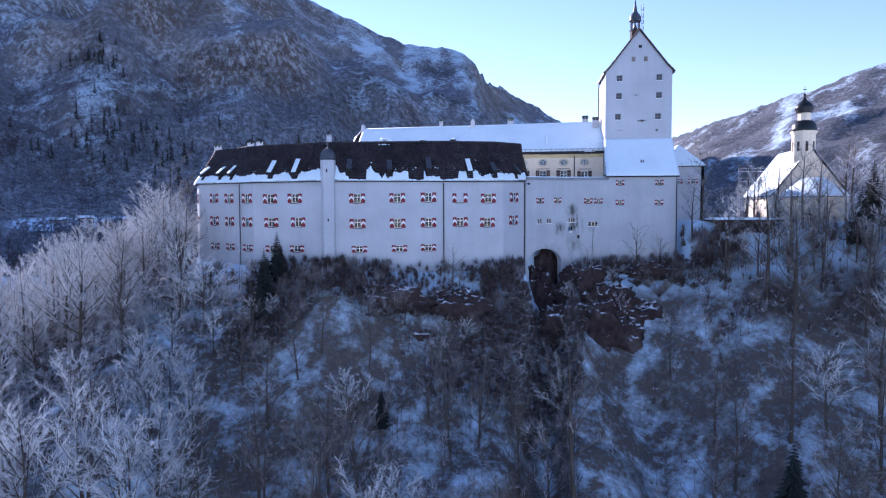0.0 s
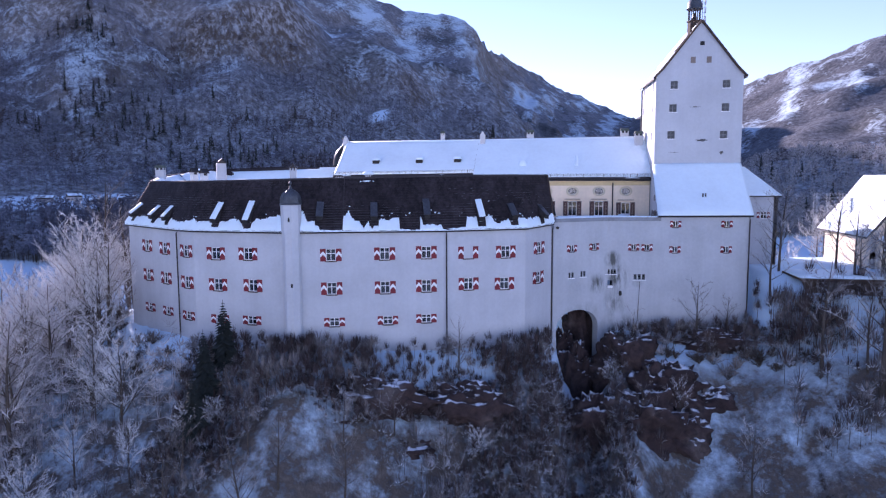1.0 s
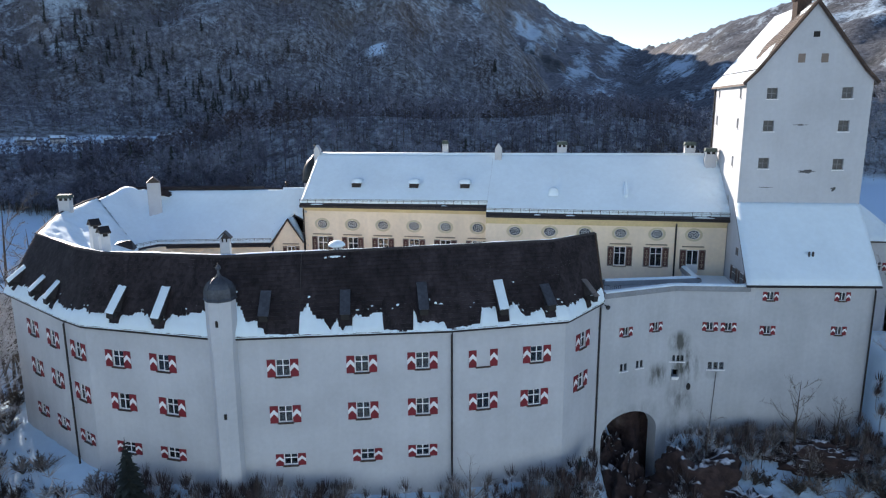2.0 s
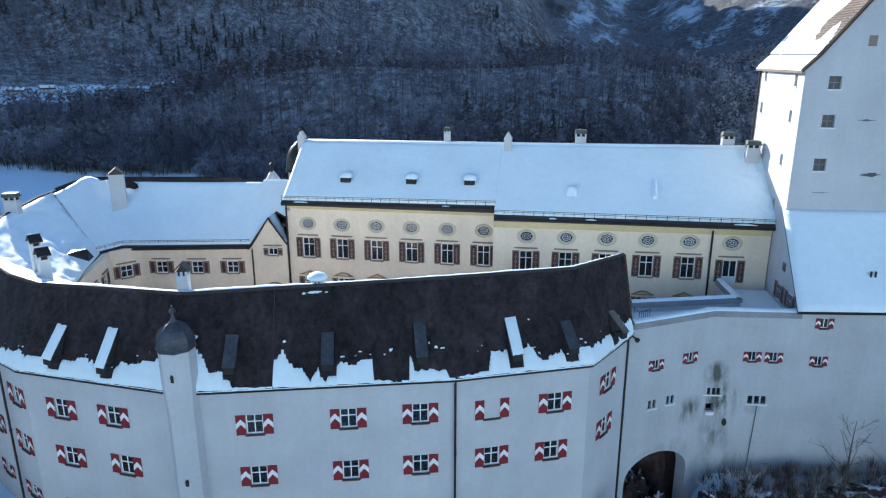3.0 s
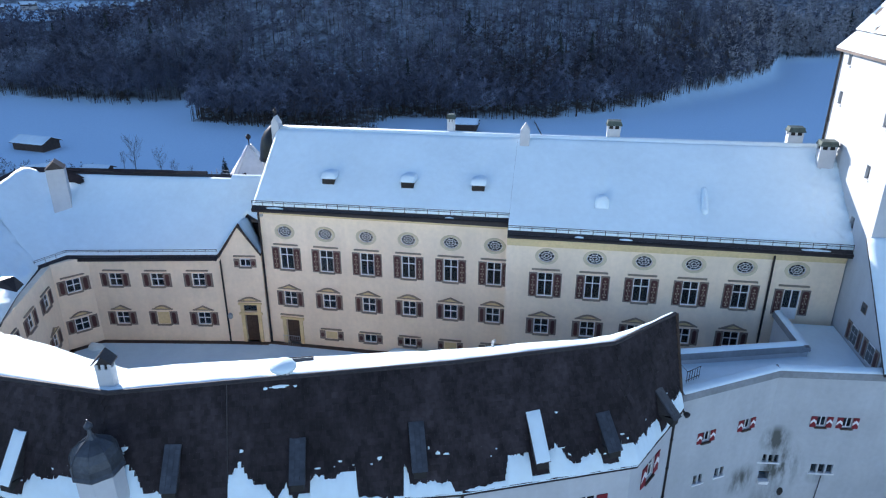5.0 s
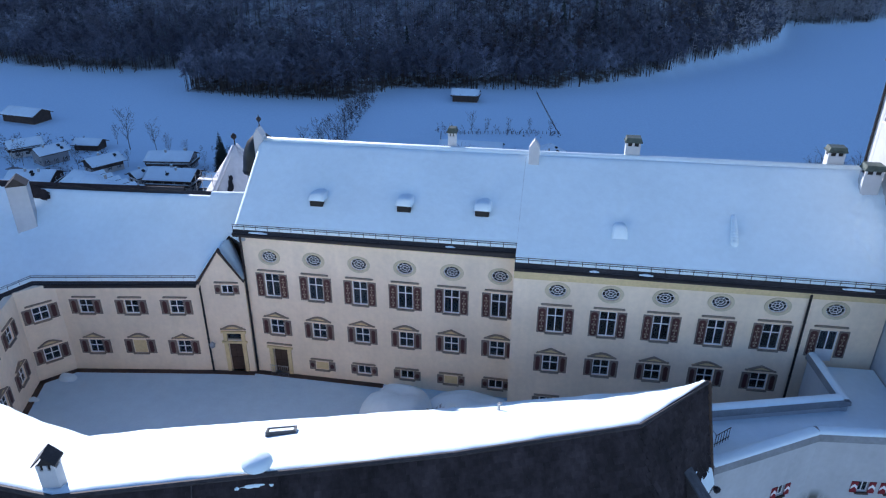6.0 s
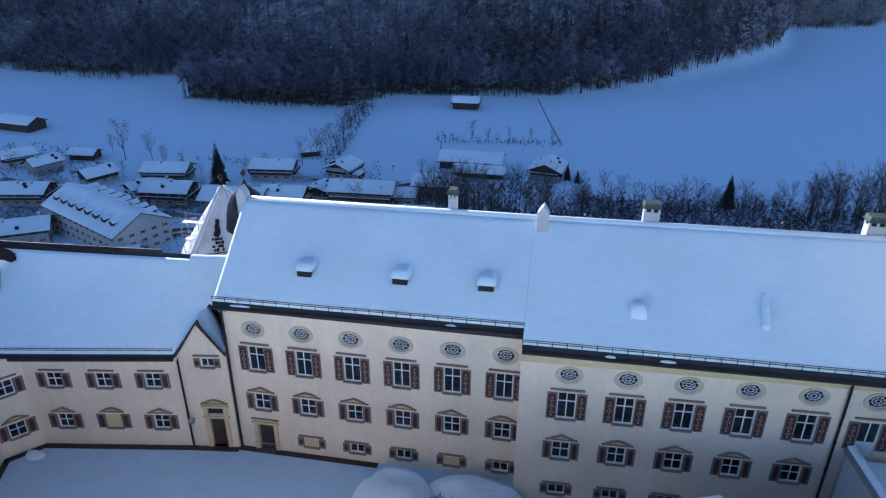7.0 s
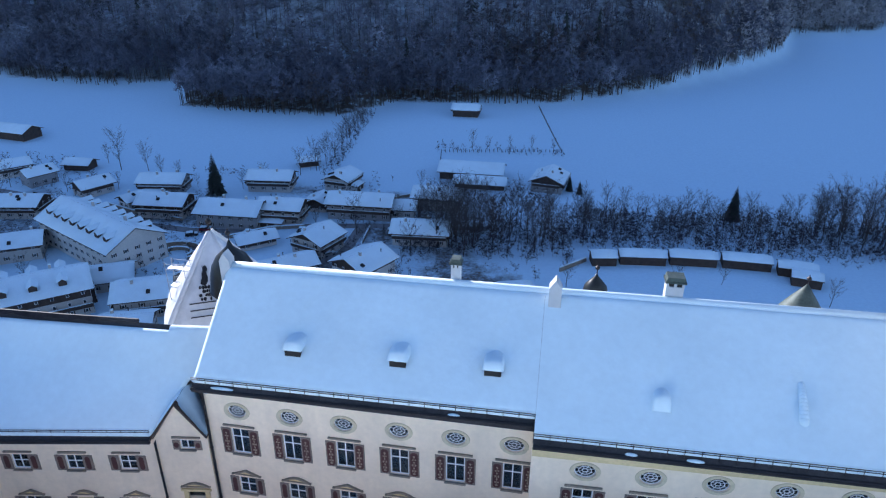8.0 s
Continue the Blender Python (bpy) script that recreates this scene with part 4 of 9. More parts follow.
# end gable towards the gatehouse
gb = Build()
gb.add([(-6.0, 108.9, BASE), (-6.0, 115.4, BASE), (-6.0, 115.4, 5.3), (-6.6, 109.7, 10.2), (-6.0, 108.9, 4.6), (-6.7, 108.9, BASE), (-6.7, 115.4, BASE), (-6.7, 115.4, 5.3), (-7.2, 109.7, 10.2), (-6.7, 108.9, 4.6)],
       [(0, 1, 2, 3, 4), (9, 8, 7, 6, 5), (0, 5, 6, 1), (1, 6, 7, 2), (2, 7, 8, 3), (3, 8, 9, 4), (4, 9, 5, 0)])
piece("gable", gb.mesh("gable", WHITE), front)
vb = Build()
vb.tube([(-5.72, 108.45, 4.75), (-6.62, 109.62, 10.5)], 0.1, 6)
piece("verge", vb.mesh("verge", WOODDARK), front)
gutter(front, E_OUT, 0.085, 0.1)
# ridge capping
rc = Build()
rc.tube([(p[0], p[1], p[2] + 0.03) for p in K_OUT], 0.12, 6)
piece("ridge_cap", rc.mesh("ridge_cap", ROOFDARK), front)


def snow_band(slope, profile, thick=0.13, step=0.045, seed=0, bare=()):
    """Snow left along an eave: profile of (s, share of the slope), with a torn upper edge."""
    rng = random.Random(seed)
    ss = np.arange(profile[0][0], profile[-1][0], step)
    hs = np.interp(ss, [p[0] for p in profile], [p[1] for p in profile])
    v, f, row = [], [], 7
    for s, h in zip(map(float, ss), map(float, hs)):
        tear = 0.04 * noise.noise(Vector((s * 1.1, 1.7, seed))) + 0.035 * noise.noise(Vector((s * 3.3, 5.2, seed))) + 0.014 * noise.noise(Vector((s * 8.7, 3.2, seed))) + 0.006 * noise.noise(Vector((s * 19.0, 7.7, seed)))
        h = max(0.012, h + min(1.0, h * 9) * tear)
        for q, low in bare:
            if abs(s - q) < 0.5 + 0.1 * noise.noise(Vector((s * 5, q, 1))):
                h = min(h, max(0.03, low + 0.2 * tear))
        for j in range(row):
            w = h * j / (row - 1)
            t = thick * (1 - 0.75 * (j / (row - 1)) ** 2) * min(1.0, h * 8) + 0.06
            if j == row - 1:
                t = 0.02
            t += 0.02 * noise.noise(Vector((s * 1.5, w * 9, seed + 3.0)))
            v.append(slope.at(s, w if j else -0.012, t if j else 0.02))
    for k in range(len(ss) - 1):
        f += [(k * row + j, (k + 1) * row + j, (k + 1) * row + j + 1, k * row + j + 1) for j in range(row - 1)]
    return piece("snow", raw("snow", v, f, SNOW, smooth=True), front, label="torn band of snow along the eave")


# the eave line starts 30.8 m further back than the corner at the west
S0 = total(E_OUT[:4])
band = [(-12, 0.2), (0.5, 0.2), (4, 0.22), (6.2, 0.2), (6.6, 0.08), (7.2, 0.2), (9.4, 0.2), (9.9, 0.09), (10.4, 0.22), (13, 0.17), (14.9, 0.24), (15.4, 0.19), (17.4, 0.19), (17.9, 0.07), (18.3, 0.18), (19.9, 0.25), (20.8, 0.22), (21.5, 0.08), (22.4, 0.1),
        (23.0, 0.25), (25.4, 0.3), (26.2, 0.3), (28.4, 0.42), (28.9, 0.3), (29.2, 0.17), (30.2, 0.22), (30.6, 0.03), (33.05, 0.02), (33.1, 0.3), (33.7, 0.38), (34.1, 0.25), (34.8, 0.22), (35.4, 0.05), (35.9, 0.2), (36.3, 0.06), (36.9, 0.23), (39.3, 0.24), (39.36, 0.03), (41.6, 0.015),
        (41.7, 0.26), (42.2, 0.1), (42.8, 0.1), (43.2, 0.13), (44.0, 0.11), (44.2, 0.015), (46.8, 0.05), (47.1, 0.27), (48.3, 0.22), (48.7, 0.08), (49.2, 0.2), (49.7, 0.27), (50.5, 0.1), (52.0, 0.18), (52.5, 0.06), (53.2, 0.22), (54.8, 0.17), (56.8, 0.2), (57.4, 0.08), (57.9, 0.2), (59.9, 0.25)]
DORMERS = [(1.5, 0.17, 0.5, True), (6.5, 0.17, 0.48, True), (9.75, 0.16, 0.5, True), (17.95, 0.16, 0.58, True), (22.1, 0.14, 0.6, True), (30.5, 0.2, 0.56, False), (36.5, 0.18, 0.53, False), (42.45, 0.2, 0.58, False), (48.7, 0.14, 0.56, True), (52.6, 0.15, 0.47, False), (57.35, 0.12, 0.43, False)]
snow_band(outer, [(S0 + s, h) for s, h in band], seed=4, bare=[(S0 + s, v0 - 0.085) for s, v0, v1, w in DORMERS])
sm = Build()
sm.tube([outer.at(S0 + 33.08, q / 8, 0.09) for q in range(9)], 0.035, 4)
piece("roof_seam", sm.mesh("roof_seam", ROOFDARK), front)


def snow_patch(parent, slope, s, v, rs, rv, seed=0, thick=0.07):
    """A small left-over patch of snow."""
    vs, n = [slope.at(s, v, thick + 0.03)], 16
    for k in range(n):
        a = 2 * math.pi * k / n
        q = 0.75 + 0.5 * noise.noise(Vector((math.cos(a) * 1.7, math.sin(a) * 1.7, seed * 3.3 + 0.5)))
        vs.append(slope.at(s + rs * q * math.cos(a), v + rv * q * math.sin(a), 0.045))
    return piece("snow", raw("snow", vs, [(0, 1 + k, 1 + (k + 1) % n) for k in range(n)], SNOW, smooth=True), parent)


for k, (s, v, rs, rv) in enumerate([(35.7, 0.935, 0.62, 0.018), (34.95, 0.93, 0.14, 0.02), (36.45, 0.93, 0.12, 0.016), (40.5, 0.315, 0.18, 0.03), (43.45, 0.33, 0.16, 0.028), (43.9, 0.31, 0.22, 0.012), (40.1, 0.28, 0.1, 0.012), (28.2, 0.55, 0.2, 0.05), (43.0, 0.37, 0.07, 0.02), (46.5, 0.3, 0.1, 0.012), (50.0, 0.52, 0.1, 0.02), (46.2, 0.25, 0.08, 0.01)]):
    snow_patch(front, outer, S0 + s, v, rs, rv, k)


crumb = random.Random(5)
for k in range(46):
    s = crumb.uniform(-8, 59)
    h = float(np.interp(s, [p[0] for p in band], [p[1] for p in band]))
    if h > 0.09:
        snow_patch(front, outer, S0 + s, h + crumb.uniform(0.03, 0.11), crumb.uniform(0.04, 0.16), crumb.uniform(0.006, 0.02), 20 + k, 0.03)


def slab_dormer(slope, s, v0, v1, snowy, w=0.66):
    """A narrow shed dormer: its cover leaves the roof high up and ends proud above a dark louvre."""
    lo, hi = slope.at(s, v0), slope.at(s, v1)
    up = (hi - lo).normalized()
    n = slope.normal(s)
    side = up.cross(n).normalized()
    length, lift = (hi - lo).length, 0.85 if snowy else 1.0
    m = Matrix([[side[i], up[i], n[i], lo[i]] for i in range(3)] + [[0, 0, 0, 1]])
    h = w / 2
    b = Build()
    b.add([(-h, 0.06, 0), (h, 0.06, 0), (h, 0.06, lift - 0.08), (-h, 0.06, lift - 0.08), (-h, length, 0), (h, length, 0)], [(0, 3, 4), (1, 5, 2), (3, 2, 5, 4)], 0)
    b.add([(-h - 0.06, -0.16, lift + 0.02), (h + 0.06, -0.16, lift + 0.02), (h + 0.06, length, 0.06), (-h - 0.06, length, 0.06), (-h - 0.06, -0.16, lift - 0.06), (h + 0.06, -0.16, lift - 0.06), (h + 0.06, length, 0.0), (-h - 0.06, length, 0.0)],
          [(0, 1, 2, 3), (0, 4, 5, 1), (1, 5, 6, 2), (0, 3, 7, 4), (4, 7, 6, 5)], 1)
    dormer = piece("dormer", b.mesh("dormer", [ROOFDARK, COVER]), front, m, "narrow dark shed dormer")
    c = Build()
    # a hanging front, plumb from the cover's end; near-black paints the shade below it
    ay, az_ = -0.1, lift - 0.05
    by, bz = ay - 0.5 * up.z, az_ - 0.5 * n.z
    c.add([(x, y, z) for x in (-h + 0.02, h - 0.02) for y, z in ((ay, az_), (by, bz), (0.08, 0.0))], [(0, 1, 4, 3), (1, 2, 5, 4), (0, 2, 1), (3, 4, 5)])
    piece("louvre", c.mesh("louvre", NEARBLACK), dormer, m)
    rows, cols, v, f = 12, 4, [], []
    if not snowy:
        c = Build()
        for j in range(11):
            for i in range(3):
                x0 = -h - 0.05 + (w + 0.1) * i / 3 + 0.01
                y0, y1 = -0.16 + (length + 0.1) * j / 11, -0.16 + (length + 0.1) * (j + 1.1) / 11
                zz = lambda y: lift + 0.03 - (lift - 0.04) * (y + 0.16) / (length + 0.16)
                c.add([(x0, y0, zz(y0) + 0.03), (x0 + (w + 0.1) / 3 - 0.02, y0, zz(y0) + 0.03), (x0 + (w + 0.1) / 3 - 0.02, y1, zz(y1) + 0.005), (x0, y1, zz(y1) + 0.005)], [(0, 1, 2, 3)])
        piece("shingles", c.mesh("shingles", COVER), dormer, m)["kind"] = "stuff"
    else:
        for j in range(rows + 1):
            for i in range(cols + 1):
                x, y = -h - 0.05 + (w + 0.1) * i / cols, -0.14 + (length + 0.1) * j / rows
                edge = 0.02 if i in (0, cols) or j in (0, rows) else 0.13 + 0.04 * noise.noise(Vector((x * 3, y * 2, s)))
                if j in (0, rows):
                    y += 0.08 * noise.noise(Vector((x * 6, s, j)))
                v.append((x, y, lift + 0.02 - (lift - 0.04) * (y + 0.16) / (length + 0.16) + edge))
        for j in range(rows):
            f += [(j * (cols + 1) + i, j * (cols + 1) + i + 1, (j + 1) * (cols + 1) + i + 1, (j + 1) * (cols + 1) + i) for i in range(cols)]
        piece("snow", raw("snow", v, f, SNOW, smooth=True), dormer, m, "strip of snow on the dormer")
    return dormer


for s, v0, v1, snowy in DORMERS:
    slab_dormer(outer, S0 + s, v0 + 0.06, v1, snowy)

# downpipes of the front
pipe(front, -49.1, 97.55, -11, 4.2, 0.08, (-0.4, -0.9))
pipe(front, -17.52, 100.02, -11, 4.2, 0.08, (-0.25, -0.95))
pipe(front, -5.95, 108.95, -12, 4.3, 0.09, (0.6, -0.8))


# stair turret with an ogee lead cap
def stair_turret():
    t = thing("stair_turret", (-33.9, 95.2, -9), "slim white octagonal stair turret with a grey lead dome", "turret")
    m = pose(-33.9, 95.25, 0)
    b = Build()
    b.lathe([(1.0, BASE), (0.98, 3.6), (1.06, 4.4), (1.10, 5.4), (1.10, 7.45)], 8, turn=math.pi / 8)
    piece("shaft", b.mesh("shaft", WHITE), t, m)
    b = Build()
    b.lathe([(1.14, 7.38), (1.22, 7.44), (1.22, 7.5), (1.12, 7.62), (1.13, 7.95), (1.06, 8.3), (0.86, 8.65), (0.52, 8.92), (0.24, 9.08), (0.12, 9.3), (0.08, 9.6)], 8, turn=math.pi / 8)
    piece("dome", b.mesh("dome", LEAD), t, m, "dark grey lead dome of eight facets")
    b = Build()
    for k in range(8):
        a = 2 * math.pi * (k + 0.5) / 8
        b.tube([(r * math.cos(a), r * math.sin(a), z) for r, z in ((1.13, 7.62), (1.14, 7.95), (1.07, 8.3), (0.87, 8.65), (0.53, 8.93), (0.2, 9.12))], 0.025, 4)
    b.lathe([(0.06, 9.55), (0.18, 9.65), (0.2, 9.78), (0.12, 9.9), (0.04, 9.98), (0.03, 10.1)], 10)
    piece("finial", b.mesh("finial", LEAD), t, m)
    b = Build()
    b.box(-0.10, -1.06, 5.55, 0.10, -0.98, 5.95)
    b.box(-0.07, -1.06, 5.95, 0.07, -0.98, 6.05)
    piece("slit", b.mesh("slit", NEARBLACK), t, m @ pose(0.15, 0, 0))
    b = Build()
    b.box(-0.09, -1.06, -1.6, 0.09, -0.94, -1.2)
    piece("slit", b.mesh("slit", NEARBLACK), t, m @ pose(0.3, 0, 0))
    return t


stair_turret()


def chimney(at, w=0.75, d=0.75, h=1.6, turn=0, cap="tent", sink=1.2, cap_mat=None, label="white rendered chimney with a small gabled cap"):
    """A white stack with flue openings under a little roof."""
    t = thing("chimney", (at[0], at[1], at[2] - sink), label, "chimney", "chimneys on the castle roofs", turn=turn)
    m = pose(*at, 0, 0, turn)
    b = Build()
    plain = cap in ("dark", "point")
    b.box(-w / 2, -d / 2, -sink, w / 2, d / 2, h - (0.05 if plain else 0.32), c=0.02)
    for sx in () if plain else (-1, 1):
        for sy in (-1, 1):
            b.box(sx * (w / 2 - 0.07) - 0.07, sy * (d / 2 - 0.07) - 0.07, h - 0.34, sx * (w / 2 - 0.07) + 0.07, sy * (d / 2 - 0.07) + 0.07, h - 0.05)
    if not plain:
        b.box(-0.08, -d / 2, h - 0.34, 0.08, d / 2, h - 0.05)
    piece("shaft", b.mesh("shaft", WHITE), t, m)
    b = Build()
    b.box(-w / 2 + 0.08, -d / 2 + 0.08, h - 0.33, w / 2 - 0.08, d / 2 - 0.08, h - 0.06)
    if not plain:
        piece("flue", b.mesh("flue", NEARBLACK), t, m)
    b = Build()
    if cap == "tent":
        b.prism([(-w / 2 - 0.12, h - 0.06), (0, h + 0.42), (w / 2 + 0.12, h - 0.06), (w / 2 + 0.12, h + 0.02), (0, h + 0.52), (-w / 2 - 0.12, h + 0.02)], -d / 2 - 0.1, d / 2 + 0.1)
        b.prism([(-w / 2 + 0.05, h - 0.05), (0, h + 0.38), (w / 2 - 0.05, h - 0.05)], -d / 2 + 0.02, d / 2 - 0.02)
    elif cap == "dark":
        b.prism([(-w / 2 - 0.04, h - 0.06), (w / 2 + 0.04, h - 0.06), (0, h + 0.62)], -d / 2 - 0.04, d / 2 + 0.04)
    elif cap == "flat":
        b.box(-w / 2 - 0.1, -d / 2 - 0.1, h - 0.05, w / 2 + 0.1, d / 2 + 0.1, h + 0.05)
        b.prism([(-w / 2 - 0.05, h + 0.05), (w / 2 + 0.05, h + 0.05), (w / 2 - 0.02, h + 0.32), (-w / 2 + 0.02, h + 0.32)], -d / 2 - 0.05, d / 2 + 0.05)
    elif cap == "point":
        b.prism([(-w / 2 - 0.02, h - 0.06), (w / 2 + 0.02, h - 0.06), (0, h + 0.55)], -d / 2, d / 2)
    piece("cap", b.mesh("cap", cap_mat or COPPER), t, m)
    if cap == "snow":
        b = Build()
        b.lathe([(w * 0.8, h - 0.06), (w * 1.08, h + 0.03), (w * 1.1, h + 0.12), (w * 0.9, h + 0.28), (w * 0.5, h + 0.4), (0.05, h + 0.44)], 16)
        piece("snow", b.mesh("snow", SNOW, True), t, m, "mushroom of snow")
    return t


chimney((-34.6, 97.9, 9.95), 0.72, 0.6, 1.5, 15, "tent", cap_mat=METAL)
chimney((-26.5, 100.0, 10.1), 0.6, 0.6, 0.55, 15, "snow", label="low chimney under a round cap of snow")
chimney((-50.0, 103.6, 8.9), 0.8, 0.7, 2.2, -35, "tent", cap_mat=METAL)
chimney((-47.2, 101.0, 9.2), 0.8, 0.7, 1.75, -35, "tent", cap_mat=METAL)
chimney((-61.6, 114.6, 10.0), 1.2, 0.8, 1.9, 10, "flat", label="broad white chimney with two flue openings")
chimney((-57.0, 123.6, 9.6), 1.45, 1.35, 3.1, 32, "dark", cap_mat=METAL, label="tall white chimney with a dark gabled top")
def slope_pose(sl, s, v, up):
    p, n = sl.at(s, v, up), sl.normal(s)
    a = (sl.at(min(s + 0.2, sl.length), v) - sl.at(max(s - 0.2, 0), v)).normalized()
    c = n.cross(a)
    return Matrix([[a[i], c[i], n[i], p[i]] for i in range(3)] + [[0, 0, 0, 1]])


def nearest_on(sl, x):
    return min((k * sl.length / 400 for k in range(401)), key=lambda q: abs(sl.at(q, 0.4).x - x))


sky_m = slope_pose(inner, nearest_on(inner, -27.7), 0.36, 0.2)
b = Build()
for x0, y0, x1, y1 in ((-0.75, -0.5, 0.75, -0.4), (-0.75, 0.4, 0.75, 0.5), (-0.75, -0.4, -0.65, 0.4), (0.65, -0.4, 0.75, 0.4)):
    b.box(x0, y0, -0.1, x1, y1, 0.3)
skyl = piece("skylight", b.mesh("skylight", LEAD), front, sky_m, "grey roof light half buried in snow")
piece("snow", Build().box(-0.66, -0.42, 0.0, 0.66, 0.42, 0.24, c=0.05).mesh("snow", SNOW), skyl, sky_m)
vp = inner.at(nearest_on(inner, -16.6), 0.25, 0.15)
piece("vent", Build().tube([(0, 0, 0), (0, 0, 0.5), (0.12, -0.05, 0.62)], 0.09, 8).mesh("vent", STEEL), front, pose(*vp), "small grey vent pipe")
# snow hood that slid off on the left slope
hd = Build()
hd.add([(-53.2, 110.4, 7.9), (-51.6, 111.0, 7.2), (-51.9, 112.1, 7.3), (-53.5, 111.5, 8.0), (-52.6, 110.9, 8.1), (-52.2, 111.7, 8.1)], [(0, 1, 4), (1, 2, 5, 4), (2, 3, 5), (3, 0, 4, 5)])
piece("roof_hatch", hd.mesh("roof_hatch", METAL), front, label="dark metal roof hatch")

# ---------------------------------------------------------------- left court wing
court = thing("court_wing", (-48, 124, -2.4), "low cream castle wing with brown shutters under a snowy roof", "castle wing")
CZ, CA, CB, CC = (-55.2, 118.4), (-53.3, 120.57), (-42.0, 122.4), (-38.4, 122.9)


def oblong(n, rx, rz):
    return [(rx * math.cos(2 * math.pi * k / n), rz * math.sin(2 * math.pi * k / n)) for k in range(n)]


def pediment(kind, w):
    """A thin stone moulding over a window: bar, gable or bow."""
    b = Build()
    h = w / 2
    if kind == "bar":
        b.box(-h, -0.14, 0, h, 0.0, 0.11, c=0.02)
    elif kind == "gable":
        b.box(-h, -0.12, 0, h, 0.0, 0.07)
        b.prism([(-h - 0.03, 0.0), (-h + 0.1, 0.0), (0, 0.36), (h - 0.1, 0.0), (h + 0.03, 0.0), (0, 0.46)], -0.16, 0.0)
    else:
        n = 10
        arc = [(-h + 2 * h * k / n, 0.42 * math.sin(math.pi * k / n)) for k in range(n + 1)]
        low = [(x * 0.93, max(0.0, z - 0.09)) for x, z in reversed(arc)]
        b.box(-h, -0.12, 0, h, 0.0, 0.07)
        for k in range(n):
            b.prism([arc[k], (arc[k][0] * 0.94, max(0, arc[k][1] - 0.09)), (arc[k + 1][0] * 0.94, max(0, arc[k + 1][1] - 0.09)), arc[k + 1]], -0.16, 0.0)
    if kind == "gable":
        b.prism([(-h + 0.12, 0.07), (h - 0.12, 0.07), (0, 0.37)], -0.05, 0.0, 1)
    elif kind == "bow":
        b.prism([(x * 0.9, max(0.07, z - 0.08)) for x, z in arc[1:-1]], -0.05, 0.0, 1)
    return b.mesh("pediment", [STONE, OCHRE])


ME_PED = {(k, w): pediment(k, w) for k, w in (("bar", 2.15), ("gable", 2.05), ("bow", 2.05), ("bar", 1.9), ("gable", 1.8), ("bow", 1.8))}
COURT = {}
for key, w, h, sw, style in (("tall", 1.2, 2.02, 0.66, 2), ("mid", 1.18, 1.36, 0.6, 1), ("low", 1.12, 0.78, 0.52, 0), ("wing", 1.14, 1.24, 0.68, 1), ("gab", 0.95, 0.72, 0.48, 0)):
    COURT[key] = (w, h, sw, cross_frame(w, h, 2, () if key in ("low", "gab") else ((0.66,) if key == "tall" else (0.55,)), 0.075), pane_mesh(w, h), sill_mesh(w, STONE, 0.16), court_shutter(sw, h + 0.06, style))
ME_BLIND = {k: Build().box(-v[0] / 2 + 0.05, -0.02, -v[1] / 2 + 0.05, v[0] / 2 - 0.05, 0.0, v[1] / 2 - 0.05).mesh("blind_panel", OCHRE) for k, v in COURT.items()}


def court_window(parent, a, b, s, z, size, ped="bar", blind=False):
    w, h, sw, fr, pa, si, sh = COURT[size]
    m = wall_pose(a, b, s, z)
    if blind:
        win = piece("window", ME_BLIND[size], parent, m, "painted blind window between shutters")
    else:
        win = piece("window", fr, parent, m)
        piece("pane", pa, win, m)
    piece("sill", si, win, m @ pose(0, 0, -h / 2 - 0.003))
    piece("shutter", sh, win, m @ pose(-w / 2 - sw - 0.01, 0, 0))
    piece("shutter", sh, win, m @ pose(w / 2 + 0.01, 0, 0))
    pw = 2.15 if size == "tall" else 2.05 if size == "mid" else (1.9 if ped == "bar" else 1.8)
    piece("pediment", ME_PED[(ped, pw)], win, m @ pose(0, 0, h / 2 + (0.24 if size != "low" else 0.16)))
    return None if blind else (s - w / 2, s + w / 2, z - h / 2, z + h / 2)


